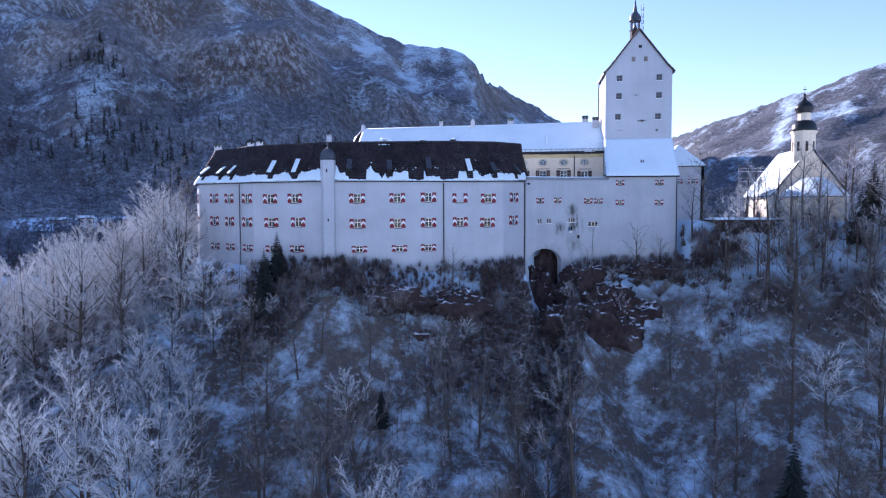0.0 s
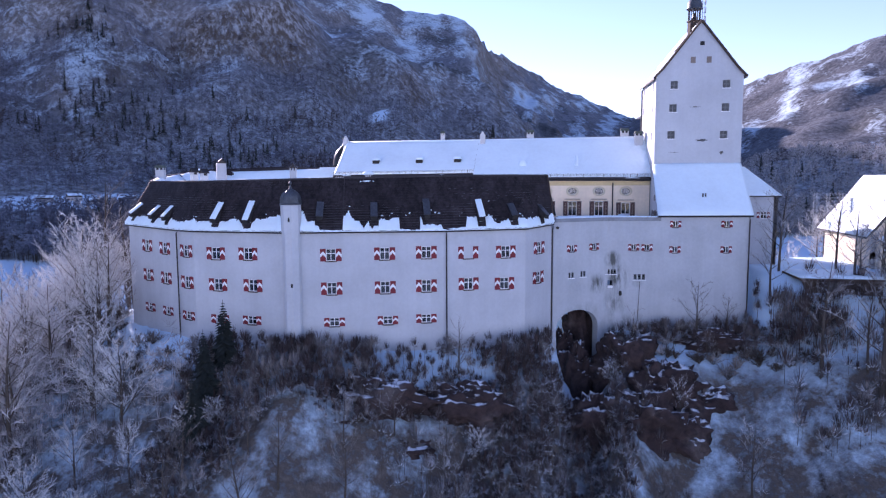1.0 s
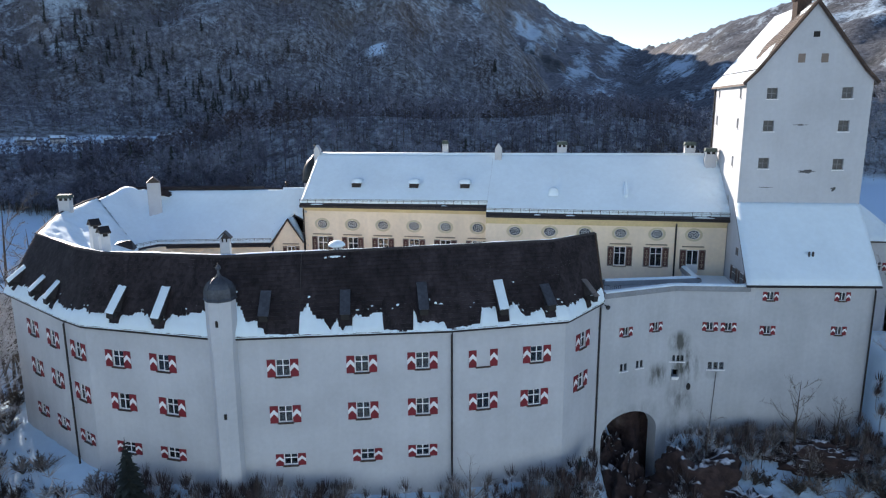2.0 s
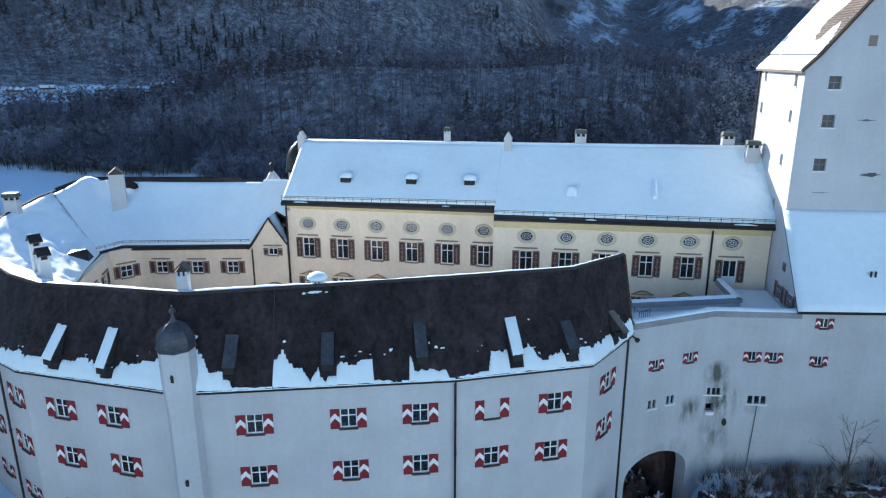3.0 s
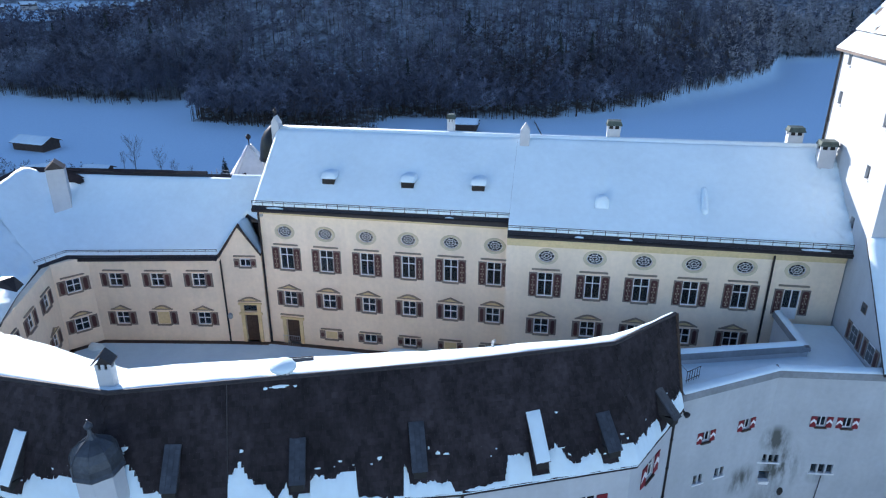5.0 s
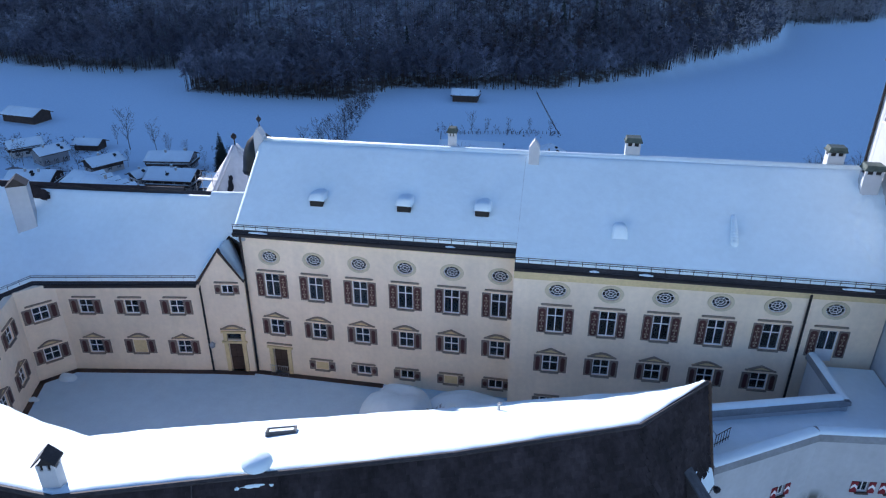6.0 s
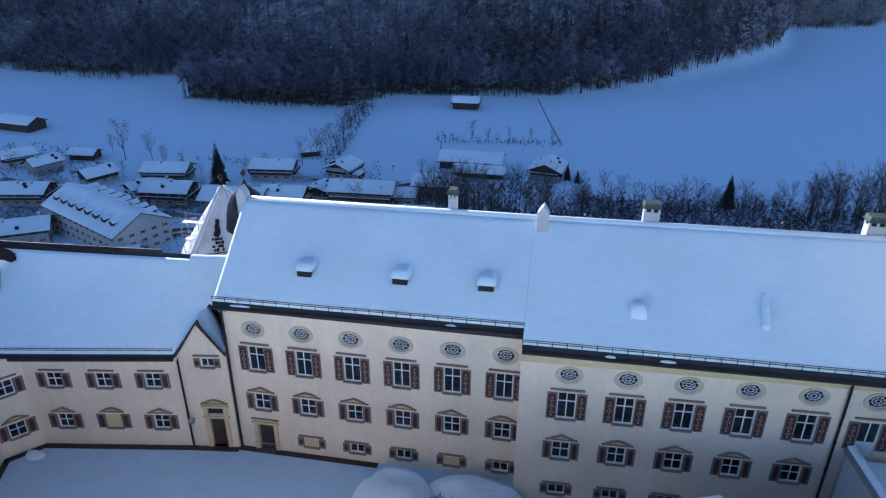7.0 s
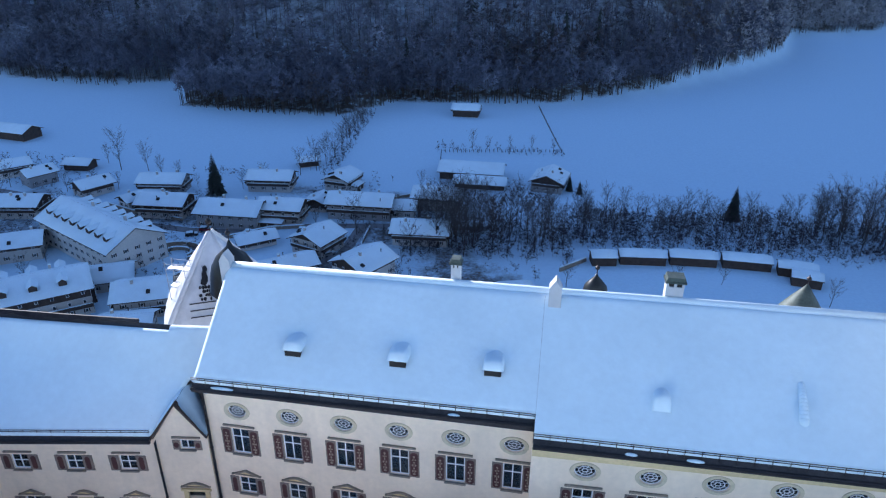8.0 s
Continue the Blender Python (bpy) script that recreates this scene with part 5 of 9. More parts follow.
def round_window(parent, a, b, s, z, r=0.62, flat=0.78):
    """A lying oval window with web-like glazing bars, in a filled opening."""
    m = wall_pose(a, b, s, z) @ Matrix.Diagonal((1, 1, flat, 1))
    n, q = 24, r + 0.14
    bd = Build()
    cs = [(math.cos(2 * math.pi * k / n), math.sin(2 * math.pi * k / n)) for k in range(n)]
    sq = [(c * q / max(abs(c), abs(d)), d * q / max(abs(c), abs(d))) for c, d in cs]
    v = [(c * r, 0.0, d * r) for c, d in cs] + [(x, 0.0, y) for x, y in sq] + [(c * r, 0.3, d * r) for c, d in cs]
    f = []
    for k in range(n):
        j = (k + 1) % n
        f += [(k, k + n, j + n, j), (k, j, j + 2 * n, k + 2 * n)]
    bd.add(v, f)
    surround = piece("infill", bd.mesh("infill", CREAM), parent, m)
    bd = Build()
    rings = ((r + 0.02, 0.02), (r + 0.02, -0.05), (r + 0.24, -0.05), (r + 0.26, 0.0))
    v = [(c * q1, y1, d * q1) for q1, y1 in rings for c, d in cs]
    bd.add(v, [(a * n + k, a * n + (k + 1) % n, (a + 1) * n + (k + 1) % n, (a + 1) * n + k) for a in range(3) for k in range(n)])
    win = piece("window", bd.mesh("window", OVALRIM), parent, m, "oval window with an ochre surround")
    bd = Build()
    for rr in (r - 0.02, r * 0.62, r * 0.28):
        for k in range(n):
            j = (k + 1) % n
            bd.add([(cs[i][0] * q2, y, cs[i][1] * q2) for y in (0.08, 0.13) for i, q2 in ((k, rr - 0.04), (k, rr), (j, rr), (j, rr - 0.04))], [(0, 1, 2, 3), (0, 3, 7, 4), (1, 5, 6, 2)])
    for k in range(8):
        t = 2 * math.pi * (k + 0.5) / 8
        bd.tube([(math.cos(t) * r * 0.26, 0.1, math.sin(t) * r * 0.26), (math.cos(t) * r, 0.1, math.sin(t) * r)], 0.02, 4)
    piece("glazing_web", bd.mesh("glazing_web", PAINT), win, m)
    bd = Build()
    bd.prism([(c * r, d * r) for c, d in cs], 0.14, 0.155)
    piece("pane", bd.mesh("pane", GLASS), win, m)
    return (s - q, s + q, z - q * flat, z + q * flat)


holes = [court_window(court, CA, CB, s, z, "wing", p, bl) for s, z, p, bl in ((2.09, 3.62, "bar", False), (5.75, 3.62, "bar", False), (9.38, 3.65, "bar", False), (2.09, -0.15, "gable", False), (5.78, -0.1, "bow", True), (9.4, -0.15, "gable", False))]
wall(court, CA, CB, -4.0, 5.75, [h for h in holes if h], CREAM)
holes = [court_window(court, CZ, CA, 1.45, z, "wing", p) for z, p in ((3.45, "bar"), (-0.3, "bow"))]
wall(court, CZ, CA, -4.0, 5.75, holes, CREAM)
# windows of the west court range, on the front wing's own wall
LW_A, LW_B = (-50.9, 107.3), (-55.15, 118.4)
holes = [court_window(court, LW_A, LW_B, s, z, "wing", p) for s in (2.6, 6.1, 9.6) for z, p in ((3.5, "bar"), (-0.2, "gable"))]
wall(court, LW_A, LW_B, -4.0, 5.7, holes, CREAM)
wall(court, (-66.0, 131.2), (-66.02, 130.6), -14, 5, [], WHITE)
wall(court, (-38.3, 131.0), (-66.0, 131.2), -14, 5.8, [], WHITE)
cs_eave = [(-55.75, 117.65, 5.72), (-54.6, 119.95, 5.78), (-42.0, 121.98, 5.98), (-37.7, 122.6, 6.0)]
cs_ridge = [(-62.85, 121.0, 10.95), (-62.95, 126.5, 11.35), (-42.0, 126.6, 11.95), (-37.7, 127.15, 11.95)]
cslope = Slope(cs_eave[:3], cs_ridge[:3])
roof_sheet(court, cslope, ROOFDARK)
snow_cover(court, cslope, 0.3, 0.5, 18, 7.7, 0.09, v0=0.03, v1=0.955, ends=(False, False), extra=lambda s, v: 0.8 * v * math.exp(-((s - total(cs_eave[:2])) / 1.7) ** 2), label="deep smooth snow on the court wing roof")
c_mid = (lerp(cs_eave[2], cs_eave[3], 0.45), lerp(cs_ridge[2], cs_ridge[3], 0.45))
cslope2 = Slope([lerp(cs_eave[2], cs_ridge[2], 0.03), lerp(*c_mid, 0.52), lerp(cs_eave[3], cs_ridge[3], 0.34)], [cs_ridge[2], c_mid[1], cs_ridge[3]])
roof_sheet(court, cslope2, ROOFDARK)
snow_cover(court, cslope2, 0.3, 0.5, 14, 7.7, 0.05, ends=(False, False), label="deep smooth snow on the court wing roof")


def wavy_band(slope, s0, s1, v0, v1, up, seed):
    """Bare dark roof between the ridge and the wavy upper edge of the snow."""
    n, vv, ff = 60, [], []
    for k in range(n + 1):
        s = s0 + (s1 - s0) * k / n
        w = v0 + 0.035 * noise.noise(Vector((s * 0.6, seed, 0))) + 0.03 * noise.noise(Vector((s * 1.9, seed, 3)))
        vv += [slope.at(s, w, up), slope.at(s, v1, up)]
    ff = [(2 * k, 2 * k + 2, 2 * k + 3, 2 * k + 1) for k in range(n)]
    return piece("bare_strip", raw("bare_strip", vv, ff, SHINGLE), court, label="dark roof strip blown free of snow")


CL = total(cs_eave[:2])
wavy_band(cslope, CL + 0.1, CL + 9.4, 0.965, 1.0, 0.44, 2.0)
wavy_band(cslope, 0.2, CL, 0.93, 1.0, 0.46, 5.0)
for s, v, a, b_, sd_ in ((CL + 2.9, 0.88, 0.7, 0.05, 3), (CL + 3.4, 0.84, 0.3, 0.03, 4), (CL + 2.5, 0.93, 0.55, 0.03, 8), (CL + 0.3, 0.84, 0.18, 0.012, 5), (CL + 1.1, 0.93, 0.5, 0.02, 6), (CL - 0.8, 0.86, 0.25, 0.015, 7)):
    nn, ring = 18, []
    for k in range(nn):
        t_ = 2 * math.pi * k / nn
        q = 0.8 + 0.5 * noise.noise(Vector((math.cos(t_) * 1.6, math.sin(t_) * 1.6, sd_ * 1.7)))
        ring.append(cslope.at(s + 1.5 * a * q * math.cos(t_), v + 1.4 * b_ * q * math.sin(t_), 0.47 if s > CL + 1.5 else 0.75))
    piece("bare_patch", raw("bare_patch", ring, [tuple(range(nn))], SHINGLE), court)
cback = Slope([(-38.4, 131.4, 5.9), (-66.5, 131.6, 5.6)], [(-38.4, 126.65, 11.95), (-63.0, 126.6, 11.35)])
roof_sheet(court, cback, ROOFDARK)
rb = Build()
rb.tube([(-63.0, 126.6, 11.42), (-50, 126.63, 11.75), (-44.5, 126.65, 11.95)], 0.17, 6)
piece("ridge_cap", rb.mesh("ridge_cap", ROOFDARK), court, label="dark bare ridge blown free of snow")
gutter(court, cs_eave[:3], 0.1, 0.02)
fc = Build()
fc.tube([(p[0], p[1], p[2] - 0.2) for p in cs_eave[:3]], 0.12, 4)
piece("fascia", fc.mesh("fascia", ROOFDARK), court)


def snow_guard(parent, line, up=0.28, n=None, inset=0.25):
    """Two thin rails on little posts along an eave."""
    b = Build()
    pts = [Vector(p) for p in line]
    for p, q in zip(pts, pts[1:]):
        n = max(2, round((q - p).length / 0.9))
        for k in range(n + 1):
            o = p.lerp(q, k / n)
            b.tube([(o.x, o.y, o.z - 0.1), (o.x, o.y, o.z + up + 0.1)], 0.022, 4)
    for h in (up - 0.06, up + 0.08):
        b.tube([(p.x, p.y, p.z + h) for p in pts], 0.024, 4)
    return piece("snow_guard", b.mesh("snow_guard", METAL), parent, label="thin black snow-guard rails")


snow_guard(court, [lerp(e, r, 0.03) for e, r in zip(cs_eave[:3], cs_ridge[:3])], 0.4)
# gabled bay with the portal
gm = wall_pose(CB, CC)
L = run(CB, CC)
fd = Vector((CC[0] - CB[0], CC[1] - CB[1]))
b = Build()
z_l, z_r, z_a, xa = 5.75, 6.3, 8.72, 1.95
b.prism([(0, z_l), (L, z_l), (L, z_r), (xa, z_a), (0, z_l + 0.001)], 0, 0.5, 0, gm)
piece("gable", b.mesh("gable", CREAM), court)
h1 = court_window(court, CB, CC, 2.2, 5.32, "gab", "bar")
wall(court, CB, CC, -4.0, 5.75, [(1.62, 2.78, -2.45, 0.35), (1.55, 2.85, 0.62, 1.28), (h1[0], h1[1], h1[2], 5.749)], CREAM)
b = Build()
b.prism([(-0.3, z_l + 0.02), (-0.25, z_l - 0.2), (xa, z_a - 0.02), (L + 0.05, z_r - 0.2), (L + 0.05, z_r + 0.02), (xa, z_a + 0.2)], -0.3, 0.1, 0, gm)
piece("verge", b.mesh("verge", WOODDARK), court)
apex, ridge_in = gm @ Vector((xa, -0.25, z_a + 0.1)), gm @ Vector((xa, 2.8, z_a + 0.1))
gl = Slope([gm @ Vector((-0.3, -0.25, z_l)), gm @ Vector((-0.3, 0.6, z_l))], [apex, ridge_in])
roof_sheet(court, gl, ROOFDARK, 0.12)
snow_cover(court, gl, 0.16, 0.3, 6, 1.0, 0.03)
gr = Slope([gm @ Vector((L + 0.05, 0.6, z_r)), gm @ Vector((L + 0.05, -0.25, z_r))], [ridge_in, apex])
roof_sheet(court, gr, ROOFDARK, 0.12)
snow_cover(court, gr, 0.16, 0.3, 6, 1.0, 0.03)


def portal(parent, a, b, s, z0, w, h, fan=True):
    """A dark door in an ochre frame, with an overlight under a bowed pediment."""
    m = wall_pose(a, b, s, z0)
    fr = Build()
    for x in (-w / 2 - 0.32, w / 2):
        fr.box(x, -0.1, 0, x + 0.32, 0.02, h + (1.15 if fan else 0.15), c=0.02)
    fr.box(-w / 2 - 0.45, -0.16, h + 0.02, w / 2 + 0.45, 0.02, h + 0.2, c=0.02)
    if fan:
        fr.box(-w / 2 - 0.45, -0.16, h + 0.98, w / 2 + 0.45, 0.02, h + 1.15, c=0.02)
    door = piece("door", fr.mesh("door", OCHRE), parent, m, "dark wooden door in an ochre surround")
    leaf = Build()
    leaf.box(-w / 2, 0.25, 0, w / 2, 0.32, h)
    for x in (-w / 4, w / 4):
        for z, zz in ((0.15, 0.45), (0.52, 0.92)):
            leaf.box(x - w * 0.18, 0.22, h * z, x + w * 0.18, 0.26, h * zz)
    piece("door_leaf", leaf.mesh("door_leaf", WOODDARK), door, m)
    if fan:
        g = Build().box(-w / 2 - 0.05, 0.2, h + 0.25, w / 2 + 0.05, 0.215, h + 0.95)
        piece("overlight", g.mesh("overlight", GLASS), door, m)
        piece("pediment", ME_PED[("bow", 2.05)], door, m @ pose(0, 0, h + 1.3))
    return door


portal(court, CB, CC, 2.2, -2.4, 1.16, 2.75)
pipe(court, CB[0] + 0.1, CB[1] - 0.1, -2.5, 5.7, 0.075)
b = Build()
b.tube([(-41.45, 122.4, 0.25), (-41.45, 122.0, 0.45)], 0.03, 5)
b.lathe([(0.1, 0.05), (0.2, 0.15), (0.24, 0.4), (0.12, 0.55), (0.03, 0.62)], 10, 0, pose(-41.45, 121.98, 0.1))
wl = thing("wall_lantern", (-41.45, 122.3, 0.1), "small pale wall lantern beside the portal", "lantern")
piece("bracket", b.mesh("bracket", STEEL), wl)

# ---------------------------------------------------------------- palace range
palace = thing("palace_range", (-16, 128, -2.4), "long cream palace range with round attic windows and deep roof snow", "castle wing")
PA, PB = (-38.4, 123.1), (-17.4, 123.1)
QA, QB = (-17.4, 121.6), (7.0, 122.4)
holes = []
for k in range(6):
    s = 2.26 + 3.536 * k
    holes.append(round_window(palace, PA, PB, s, 8.3))
    holes.append(court_window(palace, PA, PB, s, 5.85, "tall", "bar"))
    holes.append(court_window(palace, PA, PB, s, 2.05, "mid", "bow" if k % 2 else "gable"))
    if k:
        holes.append(court_window(palace, PA, PB, s, -1.25, "low", "bar", blind=k in (1, 4)))
holes.append((2.26 - 0.62, 2.26 + 0.62, -2.45, 0.1))
wall(palace, PA, PB, -5.0, 10.55, [h for h in holes if h], CREAM)
portal(palace, PA, PB, 2.26, -2.4, 1.24, 2.4, False)
piece("lintel", ME_PED[("bar", 2.15)], palace, wall_pose(PA, PB, 2.26, 0.4))
rl = Build().tube([(-36.95, 122.6, -1.4), (-35.4, 122.6, -1.4)], 0.025, 5)
rail = piece("railing", rl.mesh("railing", STEEL), palace)
for k in range(9):
    rl = Build().tube([(-36.9 + 0.18 * k, 122.6, -2.4), (-36.9 + 0.18 * k, 122.6, -1.4)], 0.015, 4)
    piece("post", rl.mesh("post", STEEL), rail)
holes = []
for k in range(6):
    s = 3.08 + 3.632 * k
    holes.append(round_window(palace, QA, QB, s, 8.32))
    if k < 5:
        holes.append(court_window(palace, QA, QB, s, 5.92, "tall", "bar"))
        holes.append(court_window(palace, QA, QB, s - 0.1, 2.22, "mid", "bow" if k % 2 else "gable"))
        holes.append(court_window(palace, QA, QB, s - 0.15, -1.24, "low", "bar"))
sd = 3.08 + 3.632 * 5
holes.append((sd - 0.6, sd + 0.6, 4.3, 6.75))
wall(palace, QA, QB, -5.0, 9.8, [h for h in holes if h], CREAM)
# glazed terrace door between ornamented shutters
m = wall_pose(QA, QB, sd, 5.5)
b = Build()
for x in (-0.6, -0.04, 0.52):
    b.box(x, 0.1, -1.2, x + 0.08, 0.17, 1.25)
for z in (-1.2, -0.35, 1.17):
    b.box(-0.6, 0.1, z, 0.6, 0.17, z + 0.08)
b.box(-0.55, 0.12, -1.2, 0.55, 0.16, -0.3)
tdoor = piece("terrace_door", b.mesh("terrace_door", PAINT), palace, m, "white glazed double door to the terrace")
piece("pane", Build().box(-0.52, 0.13, -0.3, 0.52, 0.145, 1.18).mesh("pane", GLASS), tdoor, m)
for x in (-0.6 - 0.68, 0.61):
    piece("shutter", COURT["tall"][6], tdoor, m @ pose(x, 0, 0.25))
piece("pediment", ME_PED[("bar", 2.15)], tdoor, m @ pose(0, 0, 1.55))
# ends and back
wall(palace, (-38.4, 134.6), (-38.4, 123.1), -12, 9.6, [], WHITE)
wall(palace, (7.0, 134.6), (-38.4, 134.6), -14, 9.6, [], WHITE)
wall(palace, (-17.4, 123.1), (-17.4, 121.6), -5, 9.95, [], CREAM)
wall(palace, (7.0, 122.4), (7.0, 134.6), -14, 9.6, [], WHITE)
b = Build()
for x in (-38.4,):
    b.add([(x, 122.9, 9.6), (x, 134.7, 9.6), (x, 128.75, 15.55), (x + 0.5, 122.9, 9.6), (x + 0.5, 134.7, 9.6), (x + 0.5, 128.75, 15.55)], [(0, 2, 1), (3, 4, 5), (0, 3, 5, 2), (1, 2, 5, 4)])
piece("gable", b.mesh("gable", WHITE), palace)
L_EAVE, L_RIDGE = [(-38.4, 122.15, 10.5), (-17.35, 122.2, 10.72)], [(-38.4, 128.7, 15.65), (-17.35, 128.8, 15.7)]
R_EAVE, R_RIDGE = [(-17.35, 121.3, 10.04), (7.1, 121.8, 9.98)], [(-17.35, 128.8, 15.7), (7.1, 129.0, 15.85)]
pl, pr = Slope(L_EAVE, L_RIDGE), Slope(R_EAVE, R_RIDGE)
for sl in (pl, pr):
    roof_sheet(palace, sl, ROOFDARK, 0.25)
# snow with a soft furrow uphill of each dormer
DORM_L = [-32.3, -25.7, -20.0]
DORM_R = [-10.45, -3.05]


def furrow(xs, x0, depth=0.16):
    def f(s, v):
        h = 0.0
        for x in xs:
            d = s - (x - x0)
            h -= depth * math.exp(-((d - 0.25 - 0.5 * max(0, v - 0.4)) / 0.45) ** 2) * max(0.0, min(1.0, (v - 0.36) * 10)) * max(0.0, 1 - max(0, v - 0.45) / 0.33)
        return h
    return f


snow_cover(palace, pl, 0.36, 0.3, 26, 11.0, 0.035, extra=lambda s, v: furrow(DORM_L, -38.4)(s, v), v0=0.045, ends=(True, False), label="thick smooth snow on the palace roof")


def trodden(s, v):
    """Broken, slid snow beside the tower."""
    k = max(0.0, min(1.0, (s - 20.6 - 1.2 * v) / 1.2))
    p = Vector((s * 2.2, v * 15, 3.0))
    return furrow(DORM_R, -17.35)(s, v) + k * (0.13 * noise.noise(p) + 0.11 * noise.noise(p * 2.3) + 0.05 * noise.noise(p * 5.0))


snow_cover(palace, pr, 0.36, 0.16, 48, 11.0, 0.035, extra=trodden, v0=0.045, ends=(False, False), label="thick smooth snow on the palace roof")
pb = Slope([(7.1, 135.2, 9.7), (-38.4, 135.2, 9.7)], [(7.1, 129.0, 15.85), (-38.4, 128.7, 15.65)])
roof_sheet(palace, pb, ROOFDARK)
snow_cover(palace, pb, 0.3, 2.0, 8, 9.0, 0.05)
rs_ = Build()
rs_.tube([(-38.3, 128.78, 15.72), (-17.35, 128.86, 15.77), (7.1, 129.06, 15.92)], 0.3, 14)
piece("snow", rs_.mesh("snow", SNOW, True), palace, label="snow along the palace ridge")
for line in (L_EAVE, R_EAVE):
    gutter(palace, line, 0.1, 0.02)
fb = Build()
for (p, q) in (L_EAVE, R_EAVE):
    mm = wall_pose(p, q, 0, p[2])
    fb.box(0, 0.02, -0.22, run(p, q), 0.14, -0.02, 0, mm)
piece("fascia", fb.mesh("fascia", ROOFDARK), palace)
for p, q, ztop in ((PA, PB, 10.42), (QA, QB, 9.72)):
    cb = Build()
    cb.prism([(-0.004, ztop - 0.62), (-0.05, ztop - 0.62), (-0.05, ztop - 0.34), (-0.13, ztop - 0.34), (-0.13, ztop - 0.12), (-0.22, ztop - 0.12), (-0.22, ztop), (-0.004, ztop)], -run(p, q) + 0.02, -0.02, 0, wall_pose(p, q) @ pose(0, 0, 0, 0, 0, 90))
    piece("cornice", cb.mesh("cornice", OCHRE), palace, label="yellow stepped cornice below the eaves")
snow_guard(palace, [lerp(L_EAVE[0], L_RIDGE[0], 0.03), lerp(L_EAVE[1], L_RIDGE[1], 0.03)], 0.44)
snow_guard(palace, [lerp(R_EAVE[0], R_RIDGE[0], 0.03), lerp(R_EAVE[1], R_RIDGE[1], 0.03)], 0.44)
pipe(palace, -38.25, 122.95, -2.5, 10.2, 0.085)
pipe(palace, 2.05, 122.1, -2.5, 9.65, 0.085)
# eaves left bare of snow in one place
for x, y, z, w in ((-22.0, 122.3, 10.7, 0.8), (-12.0, 121.5, 10.1, 0.7), (-8.6, 121.6, 10.1, 1.0), (4.6, 121.95, 10.1, 2.2), (-36.4, 122.3, 10.6, 1.6)):
    v = Build()
    v.lathe([(0.5, 0), (0.45, 0.06), (0.2, 0.12), (0.02, 0.13)], 12, 0, pose(x, y, z) @ Matrix.Diagonal((w, 0.25, 0.9, 1)))
    piece("snow", v.mesh("snow", SNOW, True), palace)


def roof_dormer(parent, slope, x, x0, opened=True):
    """A small box dormer with a dark hatch and a fat cap of snow."""
    s = x - x0
    p = slope.at(s, 0.37, 0.34)
    m = pose(p.x, p.y, p.z - 0.1)
    b = Build()
    b.box(-0.5, -0.45, -0.9, 0.5, 1.3, 0.34) if opened else b.box(-0.4, -0.4, -0.9, 0.4, 1.0, 0.2)
    d = piece("dormer", b.mesh("dormer", WHITE if not opened else NEARBLACK), parent, m, "small roof dormer under a cap of snow")
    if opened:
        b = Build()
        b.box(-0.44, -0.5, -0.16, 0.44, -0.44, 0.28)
        piece("hatch", b.mesh("hatch", NEARBLACK), d, m)
    n, k, v, f = 14, 10, [], []
    low = 0.28 if opened else -0.5
    for j in range(k + 1):
        for i in range(n + 1):
            a, q = -1 + 2 * i / n, j / k
            rr = math.sqrt(max(0.0, 1 - a * a)) ** 0.6
            front_round = math.sqrt(max(0.0, 1 - max(0.0, (0.3 - q) / 0.3) ** 2)) ** 0.7
            z = 0.27 + 0.58 * rr * front_round * (1 - 0.3 * q) + 0.04 * noise.noise(Vector((a * 3, q * 3, x)))
            if not opened:
                z = -0.4 + 1.0 * rr * front_round * (1 - 0.35 * q)
            v.append((a * (0.64 if opened else 0.55), -0.6 + 1.9 * q - (0.0 if opened else 0.15), max(low, z)))
    for j in range(k):
        f += [(j * (n + 1) + i, j * (n + 1) + i + 1, (j + 1) * (n + 1) + i + 1, (j + 1) * (n + 1) + i) for i in range(n)]
    piece("snow", raw("snow", v, f, SNOW, smooth=True), d, m)
    return d


for x in DORM_L:
    roof_dormer(palace, pl, x, -38.4)
roof_dormer(palace, pr, DORM_R[0], -17.35, False)
# a hatch buried in a drift: only a low fin of snow shows
fin = Build()
fp = pr.at(DORM_R[1] + 17.35, 0.36, 0.3)
for q in range(12):
    k = q / 11
    hgt = 0.34 * math.sin(math.pi * min(1.0, 0.25 + 0.75 * k)) ** 0.7
    fin.lathe([(0.30 - 0.12 * k, -0.25), (0.27 - 0.1 * k, hgt * 0.6), (0.12, hgt), (0.01, hgt + 0.02)], 8, 0, pose(fp.x + 0.1 + 0.05 * k, fp.y - 0.4 + 1.8 * k, fp.z - 0.3 + 1.35 * k))
piece("snow", fin.mesh("snow", SNOW, True), palace, label="fin of drifted snow over a buried hatch")
chimney((-23.05, 129.3, 15.6), 0.6, 0.6, 1.5, 0, "flat")
chimney((-16.75, 128.1, 14.9), 0.75, 0.75, 1.75, 0, "point", cap_mat=WHITE, label="white chimney with a pointed top")
chimney((-9.7, 129.4, 15.6), 1.05, 0.75, 1.45, 0, "flat")
chimney((4.1, 129.6, 15.7), 1.1, 0.75, 1.35, 0, "flat")
chimney((5.9, 127.6, 14.3), 1.15, 0.85, 2.2, 0, "flat")
chimney((-38.4, 128.6, 15.0), 0.7, 0.8, 1.3, 0, "point", cap_mat=WHITE, sink=5, label="white chimney on the gable end")

